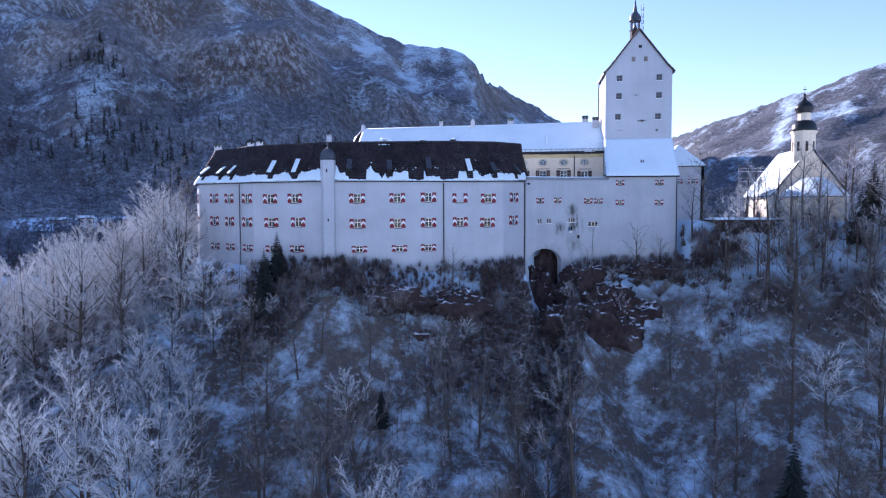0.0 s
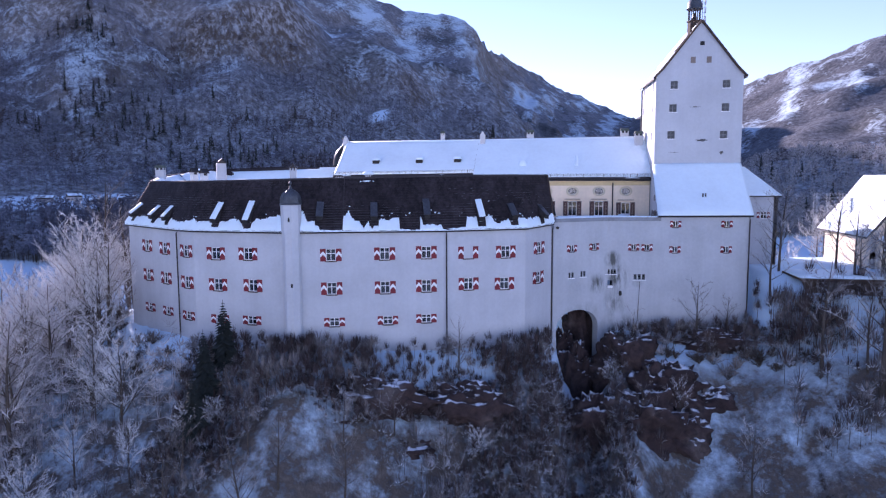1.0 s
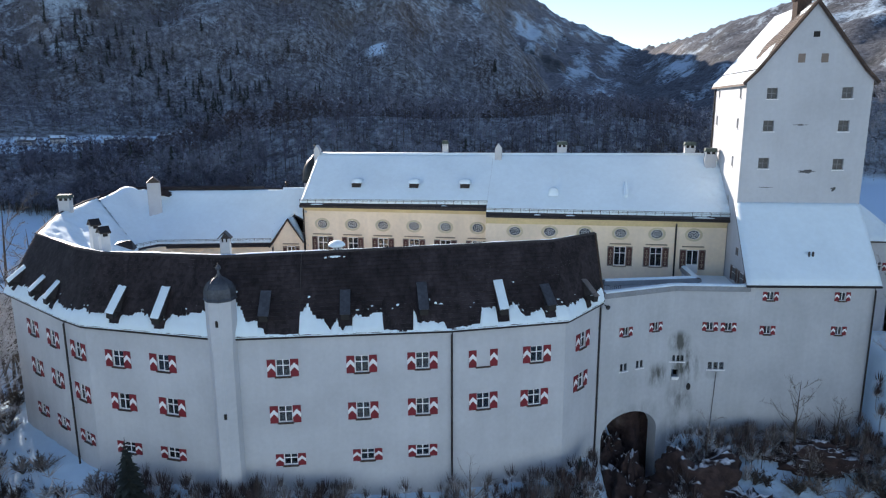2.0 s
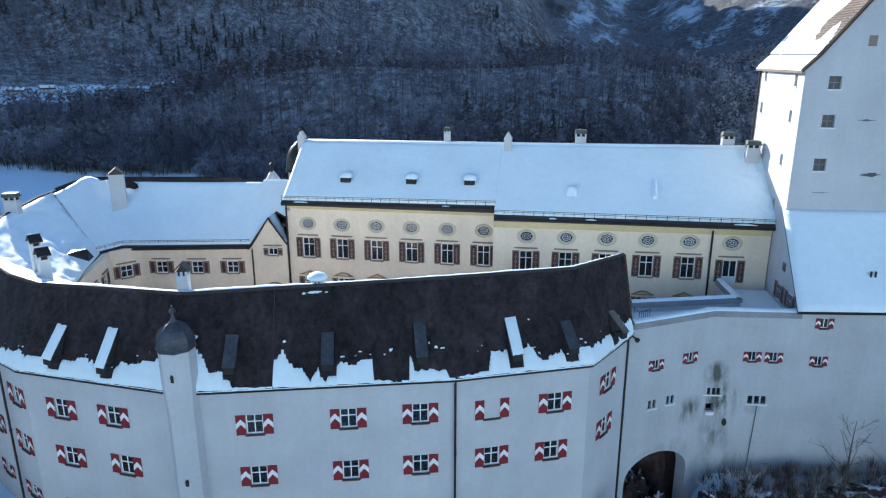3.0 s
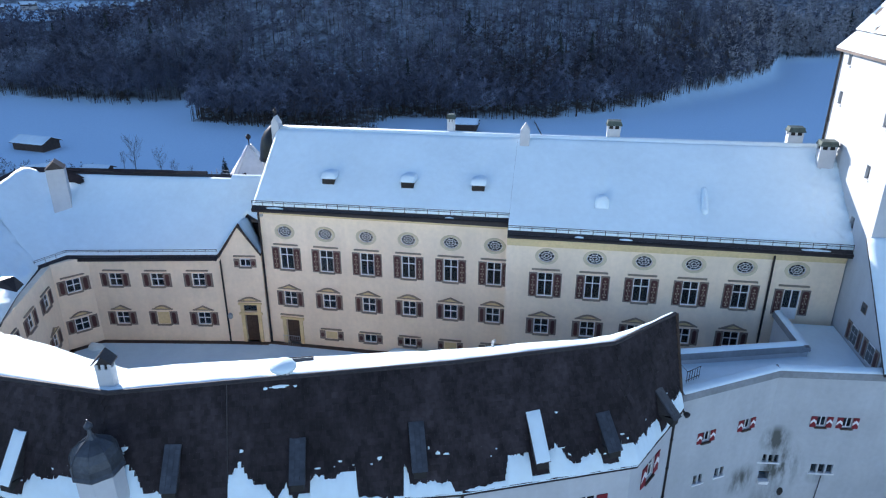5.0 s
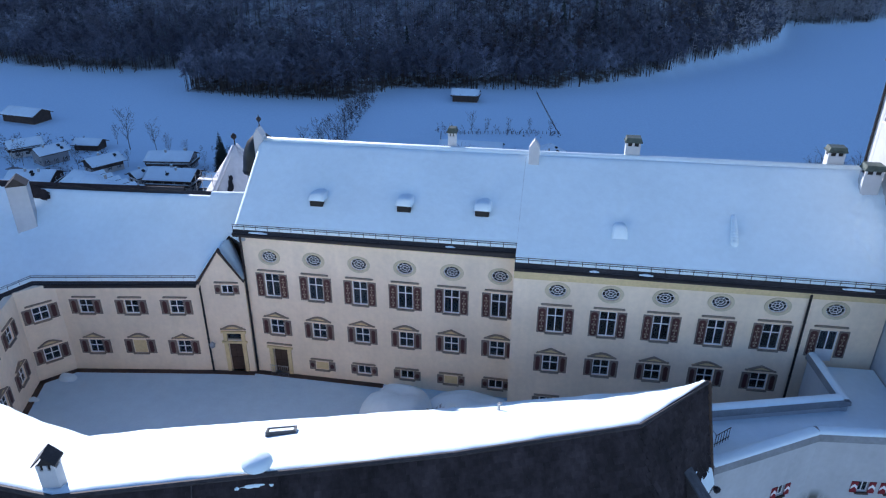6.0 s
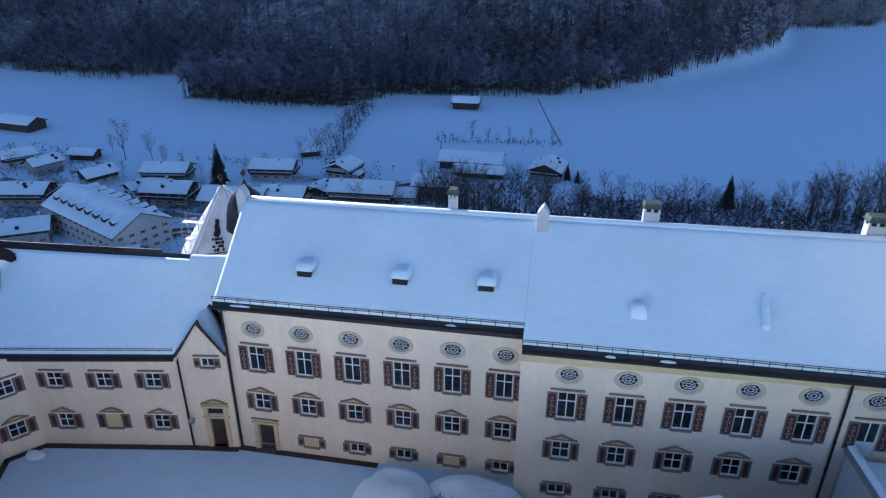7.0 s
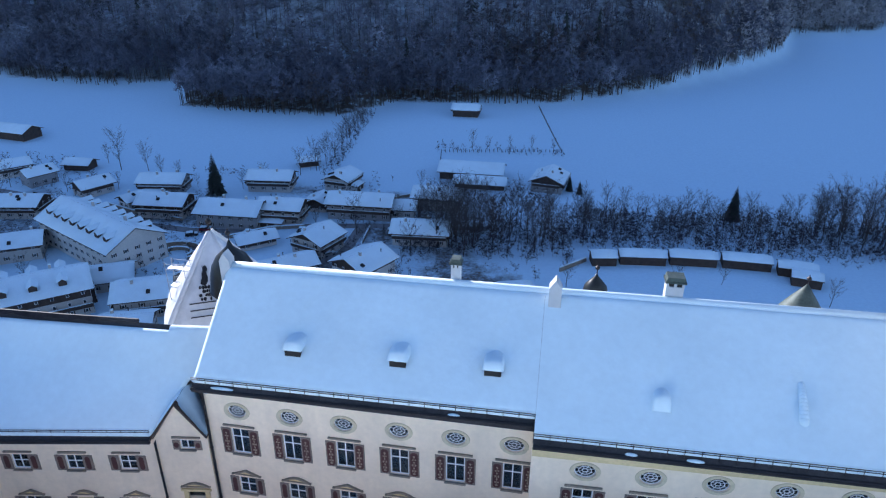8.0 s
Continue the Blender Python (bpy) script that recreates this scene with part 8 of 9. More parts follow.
for x, y, w, turn in ((-575, 694, 16, 30), (-552, 712, 14, 50), (-528, 716, 13, 20), (-505, 738, 17, 35), (-486, 764, 12, 60), (-470, 784, 15, 40), (-455, 806, 13, 25)):
    village_house(x, y, w, 10, 5.0, turn, "far hamlet house with a snowy roof on the hillside clearing", 0.45, 0.4, windows=False, bal=False)
# village lane
lane = Build()
pts = [(-136, 275), (-126, 292), (-112, 299), (-93, 302), (-70, 306), (-40, 308)]
side = [(-126, 292), (-143, 290), (-168, 292), (-186, 300), (-206, 306), (-240, 312)]
lower = [(-84, 304), (-84, 280), (-106, 258), (-112, 240), (-108, 222)]
for p, q in [*zip(pts, pts[1:]), *zip(side, side[1:]), *zip(lower, lower[1:])]:
    mm = wall_pose(p, q)
    n = 6
    L2 = run(p, q)
    for k in range(n):
        c = [mm @ Vector((L2 * (k + i) / n, j, 0)) for i, j in ((0, -2), (1, -2), (1, 2), (0, 2))]
        lane.add([(u.x, u.y, ground_z(u.x, u.y) + 0.06) for u in c], [(0, 1, 2, 3)])
tagged(new("road", lane.mesh("road", ROAD)), "village lane of packed grey snow", "road", kind="structure")
def parked_car(x, y, turn, paint, label):
    """A small car under a lid of snow."""
    t = thing("parked_car", (x, y, ground_z(x, y)), label, "car", "parked cars in the village", turn=turn)
    m = WORLD[t]
    b = Build()
    b.prism([(-2.1, 0.3), (2.1, 0.3), (2.15, 0.75), (1.9, 0.9), (0.95, 0.98), (-1.9, 0.98), (-2.15, 0.8)], -0.86, 0.86)
    piece("body", b.mesh("body", paint), t, m)
    b = Build()
    b.prism([(-1.75, 0.98), (0.95, 0.98), (0.35, 1.45), (-1.4, 1.45)], -0.76, 0.76)
    piece("cabin", b.mesh("cabin", GLASS), t, m)
    b = Build()
    b.prism([(-1.75, 1.45), (0.5, 1.45), (0.4, 1.66), (-1.5, 1.7)], -0.8, 0.8)
    b.prism([(0.9, 0.99), (2.0, 0.92), (1.9, 1.08), (1.0, 1.16)], -0.8, 0.8)
    piece("snow", b.mesh("snow", SNOW), t, m)
    for wx in (-1.3, 1.3):
        for wy in (-0.8, 0.8):
            b = Build().tube([(wx, wy - 0.1, 0.32), (wx, wy + 0.1, 0.32)], 0.32, 12)
            piece("wheel", b.mesh("wheel", NEARBLACK), t, m)
    return t


for x, y, turn, paint, label in ((-140, 286, 30, METAL, "dark parked car with snow on its roof"), (-137.5, 291, 20, RED, "dark red parked car with snow on its roof"), (-137, 279, 75, STEEL, "grey parked car with snow on its roof"), (-91, 275, 50, METAL, "dark parked car with snow on its roof"), (-88, 279, 50, STEEL, "grey parked car with snow on its roof"), (-121, 291, 5, STEEL, "grey parked car with snow on its roof"), (-176, 318, 12, METAL, "dark parked car with snow on its roof"), (-103, 296, 10, METAL, "dark parked car with snow on its roof"), (-72, 300, 5, STEEL, "grey parked car with snow on its roof")):
    parked_car(x, y, turn, paint, label)


def garden_wall(pts, h, label):
    """A low wall along a line on the ground, capped with snow."""
    z0 = ground_z(*pts[0])
    t = thing("garden_wall", (*pts[0], z0), label, "wall", "walls of the village")
    for p, q in zip(pts, pts[1:]):
        m = wall_pose(p, q, 0, ground_z(*lerp(p, q, 0.5)))
        piece("wall", Build().box(0, 0, -0.6, run(p, q), 0.4, h).mesh("wall", STONE), t, m)
        piece("snow", Build().box(-0.05, -0.08, h, run(p, q) + 0.05, 0.48, h + 0.3, c=0.1).mesh("snow", SNOW), t, m)


arc_at = lambda r, a0, a1, n: [(-137 + r * math.cos(radians(a0 + (a1 - a0) * k / n)), 271 + 0.8 * r * math.sin(radians(a0 + (a1 - a0) * k / n))) for k in range(n + 1)]
garden_wall(arc_at(8.5, -40, 170, 12), 1.8, "curved retaining wall of a ramp under snow")
garden_wall(arc_at(5.0, -20, 160, 8), 1.2, "curved inner ramp wall under snow")
garden_wall([(-126, 286), (-116, 295), (-104, 299)], 1.2, "long stone wall beside the lane")
garden_wall([(-136, 247), (-128, 254), (-121, 259)], 2.4, "dark retaining wall below the hotel yard")
garden_wall([(-186, 306), (-172, 301), (-150, 297)], 1.0, "stone garden wall along the lane")
garden_wall([(-81, 302), (-80, 288), (-76, 279)], 1.1, "stone garden wall between the houses")
garden_wall([(-14, 279), (-6, 287.5)], 1.4, "dark bank wall beside the market sheds")
garden_wall([(-100, 326), (-84, 327), (-66, 340)], 1.0, "garden wall behind the houses")
# farm fence round the orchard
orchard = thing("orchard_fence", (-72, 395, -60), "thin post fence round the farm orchard", "fence")
for (ax_, ay_), (bx_, by_), n in (((-72, 395), (-16, 406), 30), ((-72, 395), (-68, 369), 14)):
    for k in range(n + 1):
        x, y = lerp((ax_, ay_), (bx_, by_), k / n)
        piece("post", Build().box(-0.1, -0.1, -0.3, 0.1, 0.1, 1.4).mesh("post", WOODDARK), orchard, pose(x, y, ground_z(x, y)))
# pasture fence up the meadow
fence = thing("pasture_fence", (-32, 460, -60), "thin wooden post fence across the snowy meadow", "fence")
for k in range(40):
    x, y = -16 + (-15) * k / 39, 406 + 86 * k / 39
    b = Build().box(-0.12, -0.12, -0.3, 0.12, 0.12, 1.3)
    piece("post", b.mesh("post", WOODDARK), fence, pose(x, y, ground_z(x, y)))
# ---------------------------------------------------------------- trees
def bare_tree(h, seed, spread=0.34, limbs=13, twigs=8, wide=1.0, slim=1.0, steep=0.0, longer=1.0, globe=False):
    """A leafless tree: a mesh of trunk and limbs and a mesh of fine twigs."""
    rng = random.Random(seed)
    wood, fine = Build(), Build()
    lean = Vector((rng.uniform(-0.06, 0.06), rng.uniform(-0.06, 0.06), 0))
    tp = [Vector((lean.x * h * q + 0.012 * h * math.sin(q * 5 + seed), lean.y * h * q + 0.012 * h * math.cos(q * 4 + seed), h * q)) for q in (0, 0.2, 0.4, 0.6, 0.8, 1.0)]
    r0 = (h * 0.0135 + 0.04) * slim
    wood.tube([tp[0] - Vector((0, 0, 0.8))] + tp, [r0 * 1.25, r0 * 1.1, r0 * 0.9, r0 * 0.72, r0 * 0.5, r0 * 0.28, 0.02], 6)

    def blade(p, d, l, w):
        a = d.cross(Vector((rng.random() - 0.5, rng.random() - 0.5, rng.random() - 0.5))).normalized() * w
        e = p + d * l
        fine.add([p - a, p + a, e + a * 0.35, e - a * 0.35], [(0, 1, 2, 3)])

    for k in range(limbs):
        q = 0.26 + 0.68 * k / limbs + rng.uniform(-0.02, 0.02)
        i = min(4, int(q * 5))
        base = tp[i].lerp(tp[i + 1], q * 5 - i)
        az = k * 2.4 + rng.uniform(-0.5, 0.5)
        el = radians(rng.uniform(28, 58) + steep)
        ln = h * spread * ((0.1 + math.sin(math.pi * min(1.0, max(0.0, (q - 0.12) / 0.98))) ** 0.8) if globe else 1.15 - 0.75 * q) * rng.uniform(0.8, 1.25)
        d = Vector((math.cos(az) * math.cos(el), math.sin(az) * math.cos(el), math.sin(el)))
        p1, p2 = base + d * ln * 0.5, base + d * ln + Vector((0, 0, ln * 0.12))
        wood.tube([base, p1, p2], [r0 * 0.42 * (1.1 - q), r0 * 0.25 * (1.1 - q) + 0.008, 0.012], 4)
        for j in range(6):
            u = 0.25 + 0.75 * j / 5
            b2 = base.lerp(p2, u)
            d2 = (d + Vector((rng.gauss(0, 0.5), rng.gauss(0, 0.5), rng.gauss(0.25, 0.35)))).normalized()
            l2 = ln * rng.uniform(0.22, 0.42)
            e2 = b2 + d2 * l2
            fine.tube([b2, e2], [0.022, 0.008], 3)
            for n in range(twigs):
                b3 = b2.lerp(e2, 0.2 + 0.8 * n / twigs)
                d3 = (d2 + Vector((rng.gauss(0, 0.6), rng.gauss(0, 0.6), rng.gauss(0.1, 0.5)))).normalized()
                blade(b3, d3, l2 * longer * rng.uniform(0.35, 0.75), wide * rng.uniform(0.012, 0.03))
    return wood, fine


def fir_tree(h, seed):
    """A conifer of drooping, ragged whorls."""
    rng = random.Random(seed)
    wood, green = Build(), Build()
    wood.tube([(0, 0, -0.5), (0, 0, h * 0.5), (0, 0, h)], [h * 0.018, h * 0.011, 0.02], 6)
    n = int(h * 2.6)
    for k in range(n):
        q = k / n
        z = h * (0.1 + 0.88 * q)
        r = h * 0.24 * (1 - q) ** 0.85 + 0.12
        for j in range(11):
            a = 2 * math.pi * j / 11 + k * 0.9 + rng.uniform(-0.25, 0.25)
            rr = r * rng.uniform(0.65, 1.15)
            d = Vector((math.cos(a), math.sin(a), 0))
            s = Vector((-d.y, d.x, 0)) * rr * 0.26
            p, e = Vector((0, 0, z)), d * rr + Vector((0, 0, z - rr * rng.uniform(0.25, 0.5)))
            mid = p.lerp(e, 0.55) + Vector((0, 0, rr * 0.06))
            green.add([p, mid - s, e, mid + s], [(0, 1, 2, 3)])
            green.add([p, mid - s * 0.7 - Vector((0, 0, 0.2 * rr)), e], [(0, 1, 2)])
    return wood, green


def shrub(seed, r=1.0):
    """A dense ball of twigs with an uneven outline."""
    rng = random.Random(seed)
    wood, fine = Build(), Build()
    for k in range(22):
        a, el = rng.uniform(0, 6.28), radians(rng.uniform(25, 85))
        d = Vector((math.cos(a) * math.cos(el), math.sin(a) * math.cos(el), math.sin(el)))
        l = r * rng.uniform(0.9, 1.9)
        wood.tube([(0, 0, -0.2), d * l * 0.5, d * l], [0.03, 0.02, 0.008], 3)
        for n in range(13):
            b = d * l * rng.uniform(0.3, 1.0)
            d3 = (d + Vector((rng.gauss(0, 0.6), rng.gauss(0, 0.6), rng.gauss(0, 0.5)))).normalized()
            s = d3.cross(Vector((rng.random() - 0.5, rng.random() - 0.5, 0.3))).normalized() * rng.uniform(0.015, 0.05)
            e = b + d3 * r * rng.uniform(0.25, 0.6)
            fine.add([b - s, b + s, e + s * 0.4, e - s * 0.4], [(0, 1, 2, 3)])
    return wood, fine


KINDS = []
for k in range(7):
    w_, f_ = bare_tree(16.0, 40 + k, 0.30 + 0.03 * (k % 3), 14 + k % 3, 7)
    KINDS.append((w_.mesh("trunk", BARK), f_.mesh("crown", TWIG)))
BELT = mat("brown_bare_twigs", (0.10, 0.085, 0.082), 0.9, vary=0.3, big=0.3, grain=1, patch=0.08, bump=0)
VALLEY = []
for k in range(5):
    w_, f_ = bare_tree(15.5, 140 + k, 0.30 + 0.035 * (k % 3), 17, 7, 1.15, 0.75, 8.0, 1.25, True)
    VALLEY.append((w_.mesh("trunk", BARK), f_.mesh("crown", BELT)))
FROSTED = []
for k in range(3):
    w_, f_ = bare_tree(11.0, 90 + k, 0.42, 18, 13)
    FROSTED.append((w_.mesh("trunk", BARK), f_.mesh("crown", FROST)))
FIRS = []
for k in range(2):
    w_, f_ = fir_tree(10.0, 7 + k)
    FIRS.append((w_.mesh("trunk", BARK), f_.mesh("crown", FIR)))
SHRUBS = []
for k in range(4):
    w_, f_ = shrub(60 + k)
    SHRUBS.append((w_.mesh("stem", BARK), f_.mesh("twig_crown", TWIG if k % 2 else BARK)))


def plant(kind, pair, x, y, scale, turn, label, group, z=None, tilt=0.0, names=("trunk", "crown")):
    z = ground_z(x, y) if z is None else z
    t = thing(kind, (x, y, z - 0.1), label, kind.replace("_", " "), group)
    m = pose(x, y, z - 0.1, tilt, tilt * 0.6, turn) @ Matrix.Diagonal((scale, scale, scale, 1))
    piece(names[0], pair[0], t, m)
    piece(names[1], pair[1], t, m)
    return t


rng = random.Random(11)
spots, made = [], 0
foot_d = lambda x, y: float(poly_distance(np.array([x]), np.array([y]), FOOT)[0])
tries = 0
while made < 360 and tries < 9000:
    tries += 1
    x, y = rng.uniform(-115, 85), rng.uniform(22, 132)
    if y > 100 and -66 < x < 50 and rng.random() < 0.3:
        continue
    d = foot_d(x, y)
    if d < 4.0 or d > 78:
        continue
    near = 2.6 if x < -35 else 3.6
    if any((x - a) ** 2 + (y - b) ** 2 < near * near for a, b in spots):
        continue
    # an open snowy chute below the keep
    if 2 < x < 26 and y < 106 and rng.random() < 0.6:
        continue
    z = ground_z(x, y)
    h = rng.uniform(0.75, 1.25)
    if -57 < x < 22 and d < 30:
        h = min(h, 0.12 + d * 0.024)          # low growth below the walls
    if x < -48:
        h *= 1.15
    spots.append((x, y))
    made += 1
    frosty = (x < -40 and rng.random() < 0.86) or rng.random() < 0.10
    if frosty:
        plant("frosted_tree", FROSTED[made % 3], x, y, h * 1.05, rng.uniform(0, 360), "small leafless tree white with hoarfrost", "frosted trees on the slope", z, rng.uniform(-4, 4))
    elif rng.random() < 0.015:
        plant("fir_tree", FIRS[made % 2], x, y, h * 0.9, rng.uniform(0, 360), "dark green fir with sparse snow", "firs on the slope", z)
    else:
        plant("bare_tree", KINDS[made % 7], x, y, h, rng.uniform(0, 360), "tall leafless tree on the snowy slope", "bare trees on the slope", z, rng.uniform(-4, 4))
plant("fir_tree", FIRS[0], -40.8, 92.4, 0.8, 40, "dark fir in front of the castle wall", "firs on the slope")
for x, y, k in ((-41.2, 88.8, 0.8), (-40.4, 85.0, 0.8)):
    plant("fir_tree", FIRS[int(-x) % 2], x, y, k, 50 * x % 360, "dark fir in front of the castle wall", "firs on the slope")
plant("fir_tree", FIRS[1], -7.4, 102.6, 0.32, 10, "small fir at the foot of the wall", "firs on the slope")
for x, y, s in ((-60.5, 99, 1.0), (-64, 101, 1.2), (-67, 106, 1.15), (-57.5, 95, 0.95), (-62.5, 92, 1.1), (-70, 97, 1.2), (-54, 88, 0.9), (-49, 86, 0.9), (-38, 62, 0.85), (-30, 54, 0.8), (-69, 112, 1.0), (-68.5, 117, 0.9), (-72, 108, 1.1), (-66.5, 105.5, 0.9), (-71.5, 115, 1.05), (-64, 97.5, 0.9)):
    plant("frosted_tree", FROSTED[int(x) % 3], x, y, s, x * 37 % 360, "small leafless tree white with hoarfrost", "frosted trees on the slope")
# thicket along the foot of the walls
foot_line = [(-66, 112), (-60.5, 102), (-49.5, 96.6), (-46.5, 95.2), (-35.2, 94.2), (-32.4, 94.2), (-17.3, 98.8), (-8.2, 102.6), (-4.2, 107.6), (2, 111.2), (8, 112.6), (18.6, 114.2), (24, 108)]
acc = 0
for p, q in zip(foot_line, foot_line[1:]):
    n = max(2, int(run(p, q) / 0.75))
    for k in range(n):
        x, y = lerp(p, q, (k + rng.random()) / n)
        off = rng.uniform(0.4, 5.5)
        x, y = x + rng.uniform(-0.8, 0.8), y - off
        if -6 < x < 0.5 and y > 104:
            continue
        plant("shrub", SHRUBS[acc % 4], x, y, rng.uniform(0.5, 1.15), rng.uniform(0, 360), "bare brown shrub with snow at the wall foot" if acc % 4 in (0, 2) else "frosted shrub at the wall foot", "shrubs below the walls", names=("stem", "twig_crown"))
        acc += 1
for x, y, s in ((-15.6, 97.2, 0.42), (11.8, 112.0, 0.5), (15.5, 112.8, 0.38), (4.0, 110.3, 0.35)):
    plant("bare_tree", KINDS[int(abs(x)) % 7], x, y, s, 50 * x % 360, "young leafless tree close to the castle wall", "bare trees on the slope")
# trees on the chapel saddle
for x, y, s in ((20.5, 113.5, 0.6), (23, 119, 0.7), (30.5, 121, 0.65), (33, 107, 0.6), (38, 108, 0.55), (46, 112, 0.7), (52, 118, 0.8), (56, 110, 0.8), (28, 104, 0.6), (43, 103, 0.6)):
    plant("bare_tree", KINDS[int(x) % 7], x, y, s, 50 * x % 360, "leafless tree near the chapel", "bare trees near the chapel")
for k in range(10):
    x, y = 24 + 3 * k + rng.uniform(-1, 1), 146 + rng.uniform(-3, 6)
    plant("frosted_tree", FROSTED[k % 3], x, y, rng.uniform(0.7, 1.0), 77 * k, "small leafless tree white with hoarfrost", "frosted trees on the slope")
for x, y, s in ((29.5, 112.5, 0.62), (34, 115.5, 0.7), (36.5, 112.5, 0.8), (39.5, 114, 0.75), (42.5, 112, 0.85), (45, 116, 0.8), (48, 108, 0.9), (37, 105, 0.75), (32, 101, 0.7), (50, 103, 0.9)):
    plant("bare_tree", KINDS[int(x) % 7], x, y, s, 50 * x % 360, "leafless tree near the chapel", "bare trees near the chapel")
for k in range(22):
    x, y = 30 + 1.25 * k + rng.uniform(-0.6, 0.6), 111 + rng.uniform(-5, 2.5)
    if k % 3 == 0:
        plant("frosted_tree", FROSTED[k % 3], x, y, rng.uniform(0.5, 0.75), 67 * k, "small leafless tree white with hoarfrost", "frosted trees near the chapel")
    else:
        plant("bare_tree", KINDS[k % 7], x, y, rng.uniform(0.4, 0.62), 67 * k, "leafless tree near the chapel", "bare trees near the chapel")
for x, y, s in ((43.5, 109.0, 0.9), (46.5, 112.5, 1.0), (50.5, 110, 1.0)):
    plant("fir_tree", FIRS[int(x) % 2], x, y, s, 50 * x % 360, "dark fir below the chapel", "firs near the chapel")
# hedge under snow in the court
for k in range(9):
    plant("shrub", SHRUBS[2 * (k % 2)], -22.6 + 0.66 * k, 119.3 + 0.3 * (k % 3), 0.62, 40 * k, "clipped court shrub weighed down by snow", "court shrubs", -2.3, names=("stem", "twig_crown"))

# valley trees, each a thing
def grove(name, spots, label):
    """Many bare trees of the seven kinds, one object."""
    vs, fs, mi, count = [], [], [], 0
    for k, (x, y, sc, turn) in enumerate(spots):
        m = np.array(pose(x, y, ground_z(x, y) - 0.1, 0, 0, turn) @ Matrix.Diagonal((sc, sc, sc, 1)))
        for i, me in enumerate(VALLEY[k % 5]):
            me.calc_loop_triangles()
            co, tri = np.empty(len(me.vertices) * 3), np.empty(len(me.loop_triangles) * 3, int)
            me.vertices.foreach_get("co", co)
            me.loop_triangles.foreach_get("vertices", tri)
            vs.append(co.reshape(-1, 3) @ m[:3, :3].T + m[:3, 3])
            fs.append(tri.reshape(-1, 3) + count)
            mi.append(np.full(len(tri) // 3, i))
            count += len(me.vertices)
    V, F, I = np.concatenate(vs), np.concatenate(fs), np.concatenate(mi)
    me = bpy.data.meshes.new(name)
    me.vertices.add(len(V))
    me.vertices.foreach_set("co", V.ravel())
    me.loops.add(F.size)
    me.loops.foreach_set("vertex_index", F.ravel())
    me.polygons.add(len(F))
    me.polygons.foreach_set("loop_start", np.arange(0, F.size, 3))
    me.materials.append(BARK)
    me.materials.append(BELT)
    me.polygons.foreach_set("material_index", I)
    me.update()
    return tagged(new(name, me), label, "woods", kind="stuff")


belt = []
for k in range(215):
    x = rng.uniform(-66, 125)
    belt.append((x, 322 + 0.04 * x + rng.uniform(-16, 9) - (14 if x < -10 else 0), float(np.interp(x, [-66, -20, -4, 62, 80, 125], [1.0, 1.0, 0.6, 0.55, 0.95, 1.1])) * rng.uniform(0.6, 1.15), rng.uniform(0, 360)))
for k in range(60):
    belt.append((rng.uniform(-280, -60), rng.uniform(235, 345), rng.uniform(0.25, 0.5), rng.uniform(0, 360)))
for k in range(26):
    belt.append((-119 - 7 * k / 25 + rng.uniform(-5, 5), 356 + 98 * k / 25 + rng.uniform(-3, 3), rng.uniform(0.25, 0.48), rng.uniform(0, 360)))
grove("valley_belt", belt, "dense brown leafless trees along the valley stream")
for x, y, s in ((-204, 343, 1.0), (-192, 344, 0.7), (-215, 350, 0.5), (-236, 316, 0.6), (-180, 335, 0.6), (-125, 350, 0.7), (-120, 357, 0.8), (-119, 366, 0.7), (-118, 375, 0.7), (-118, 386, 0.8), (-119, 397, 0.7), (-121, 408, 0.7), (-122, 420, 0.6), (-124, 432, 0.7), (-125, 444, 0.7), (-126, 453, 0.8), (-58, 400, 0.6), (-20, 404, 0.4), (-30, 406, 0.4), (-40, 404, 0.4), (-50, 402, 0.4), (-84, 296, 0.8), (-62, 283, 0.7), (-45, 285, 0.9), (-38, 300, 1.0), (-48, 310, 1.0), (-30, 312, 1.0), (-100, 300, 0.5), (-145, 310, 0.5), (-226, 300, 0.6), (-20, 300, 0.9), (-12, 270, 0.5), (20, 275, 0.45), (33, 278, 0.4), (60, 270, 0.5), (80, 282, 0.8), (90, 292, 0.9)):
    plant("bare_tree", VALLEY[int(abs(x)) % 5], x, y, s, 31 * x % 360, "leafless tree between the village houses", "valley trees")
plant("fir_tree", FIRS[0], -150, 324, 1.75, 0, "tall dark spruce among the village houses", "valley firs")
plant("fir_tree", FIRS[1], 46, 331, 1.35, 0, "tall dark spruce in the valley belt", "valley firs")
plant("fir_tree", FIRS[1], -12, 352, 0.7, 0, "small dark spruce beside the farm", "valley firs")
plant("fir_tree", FIRS[0], -8, 349, 0.6, 0, "small dark spruce beside the farm", "valley firs")


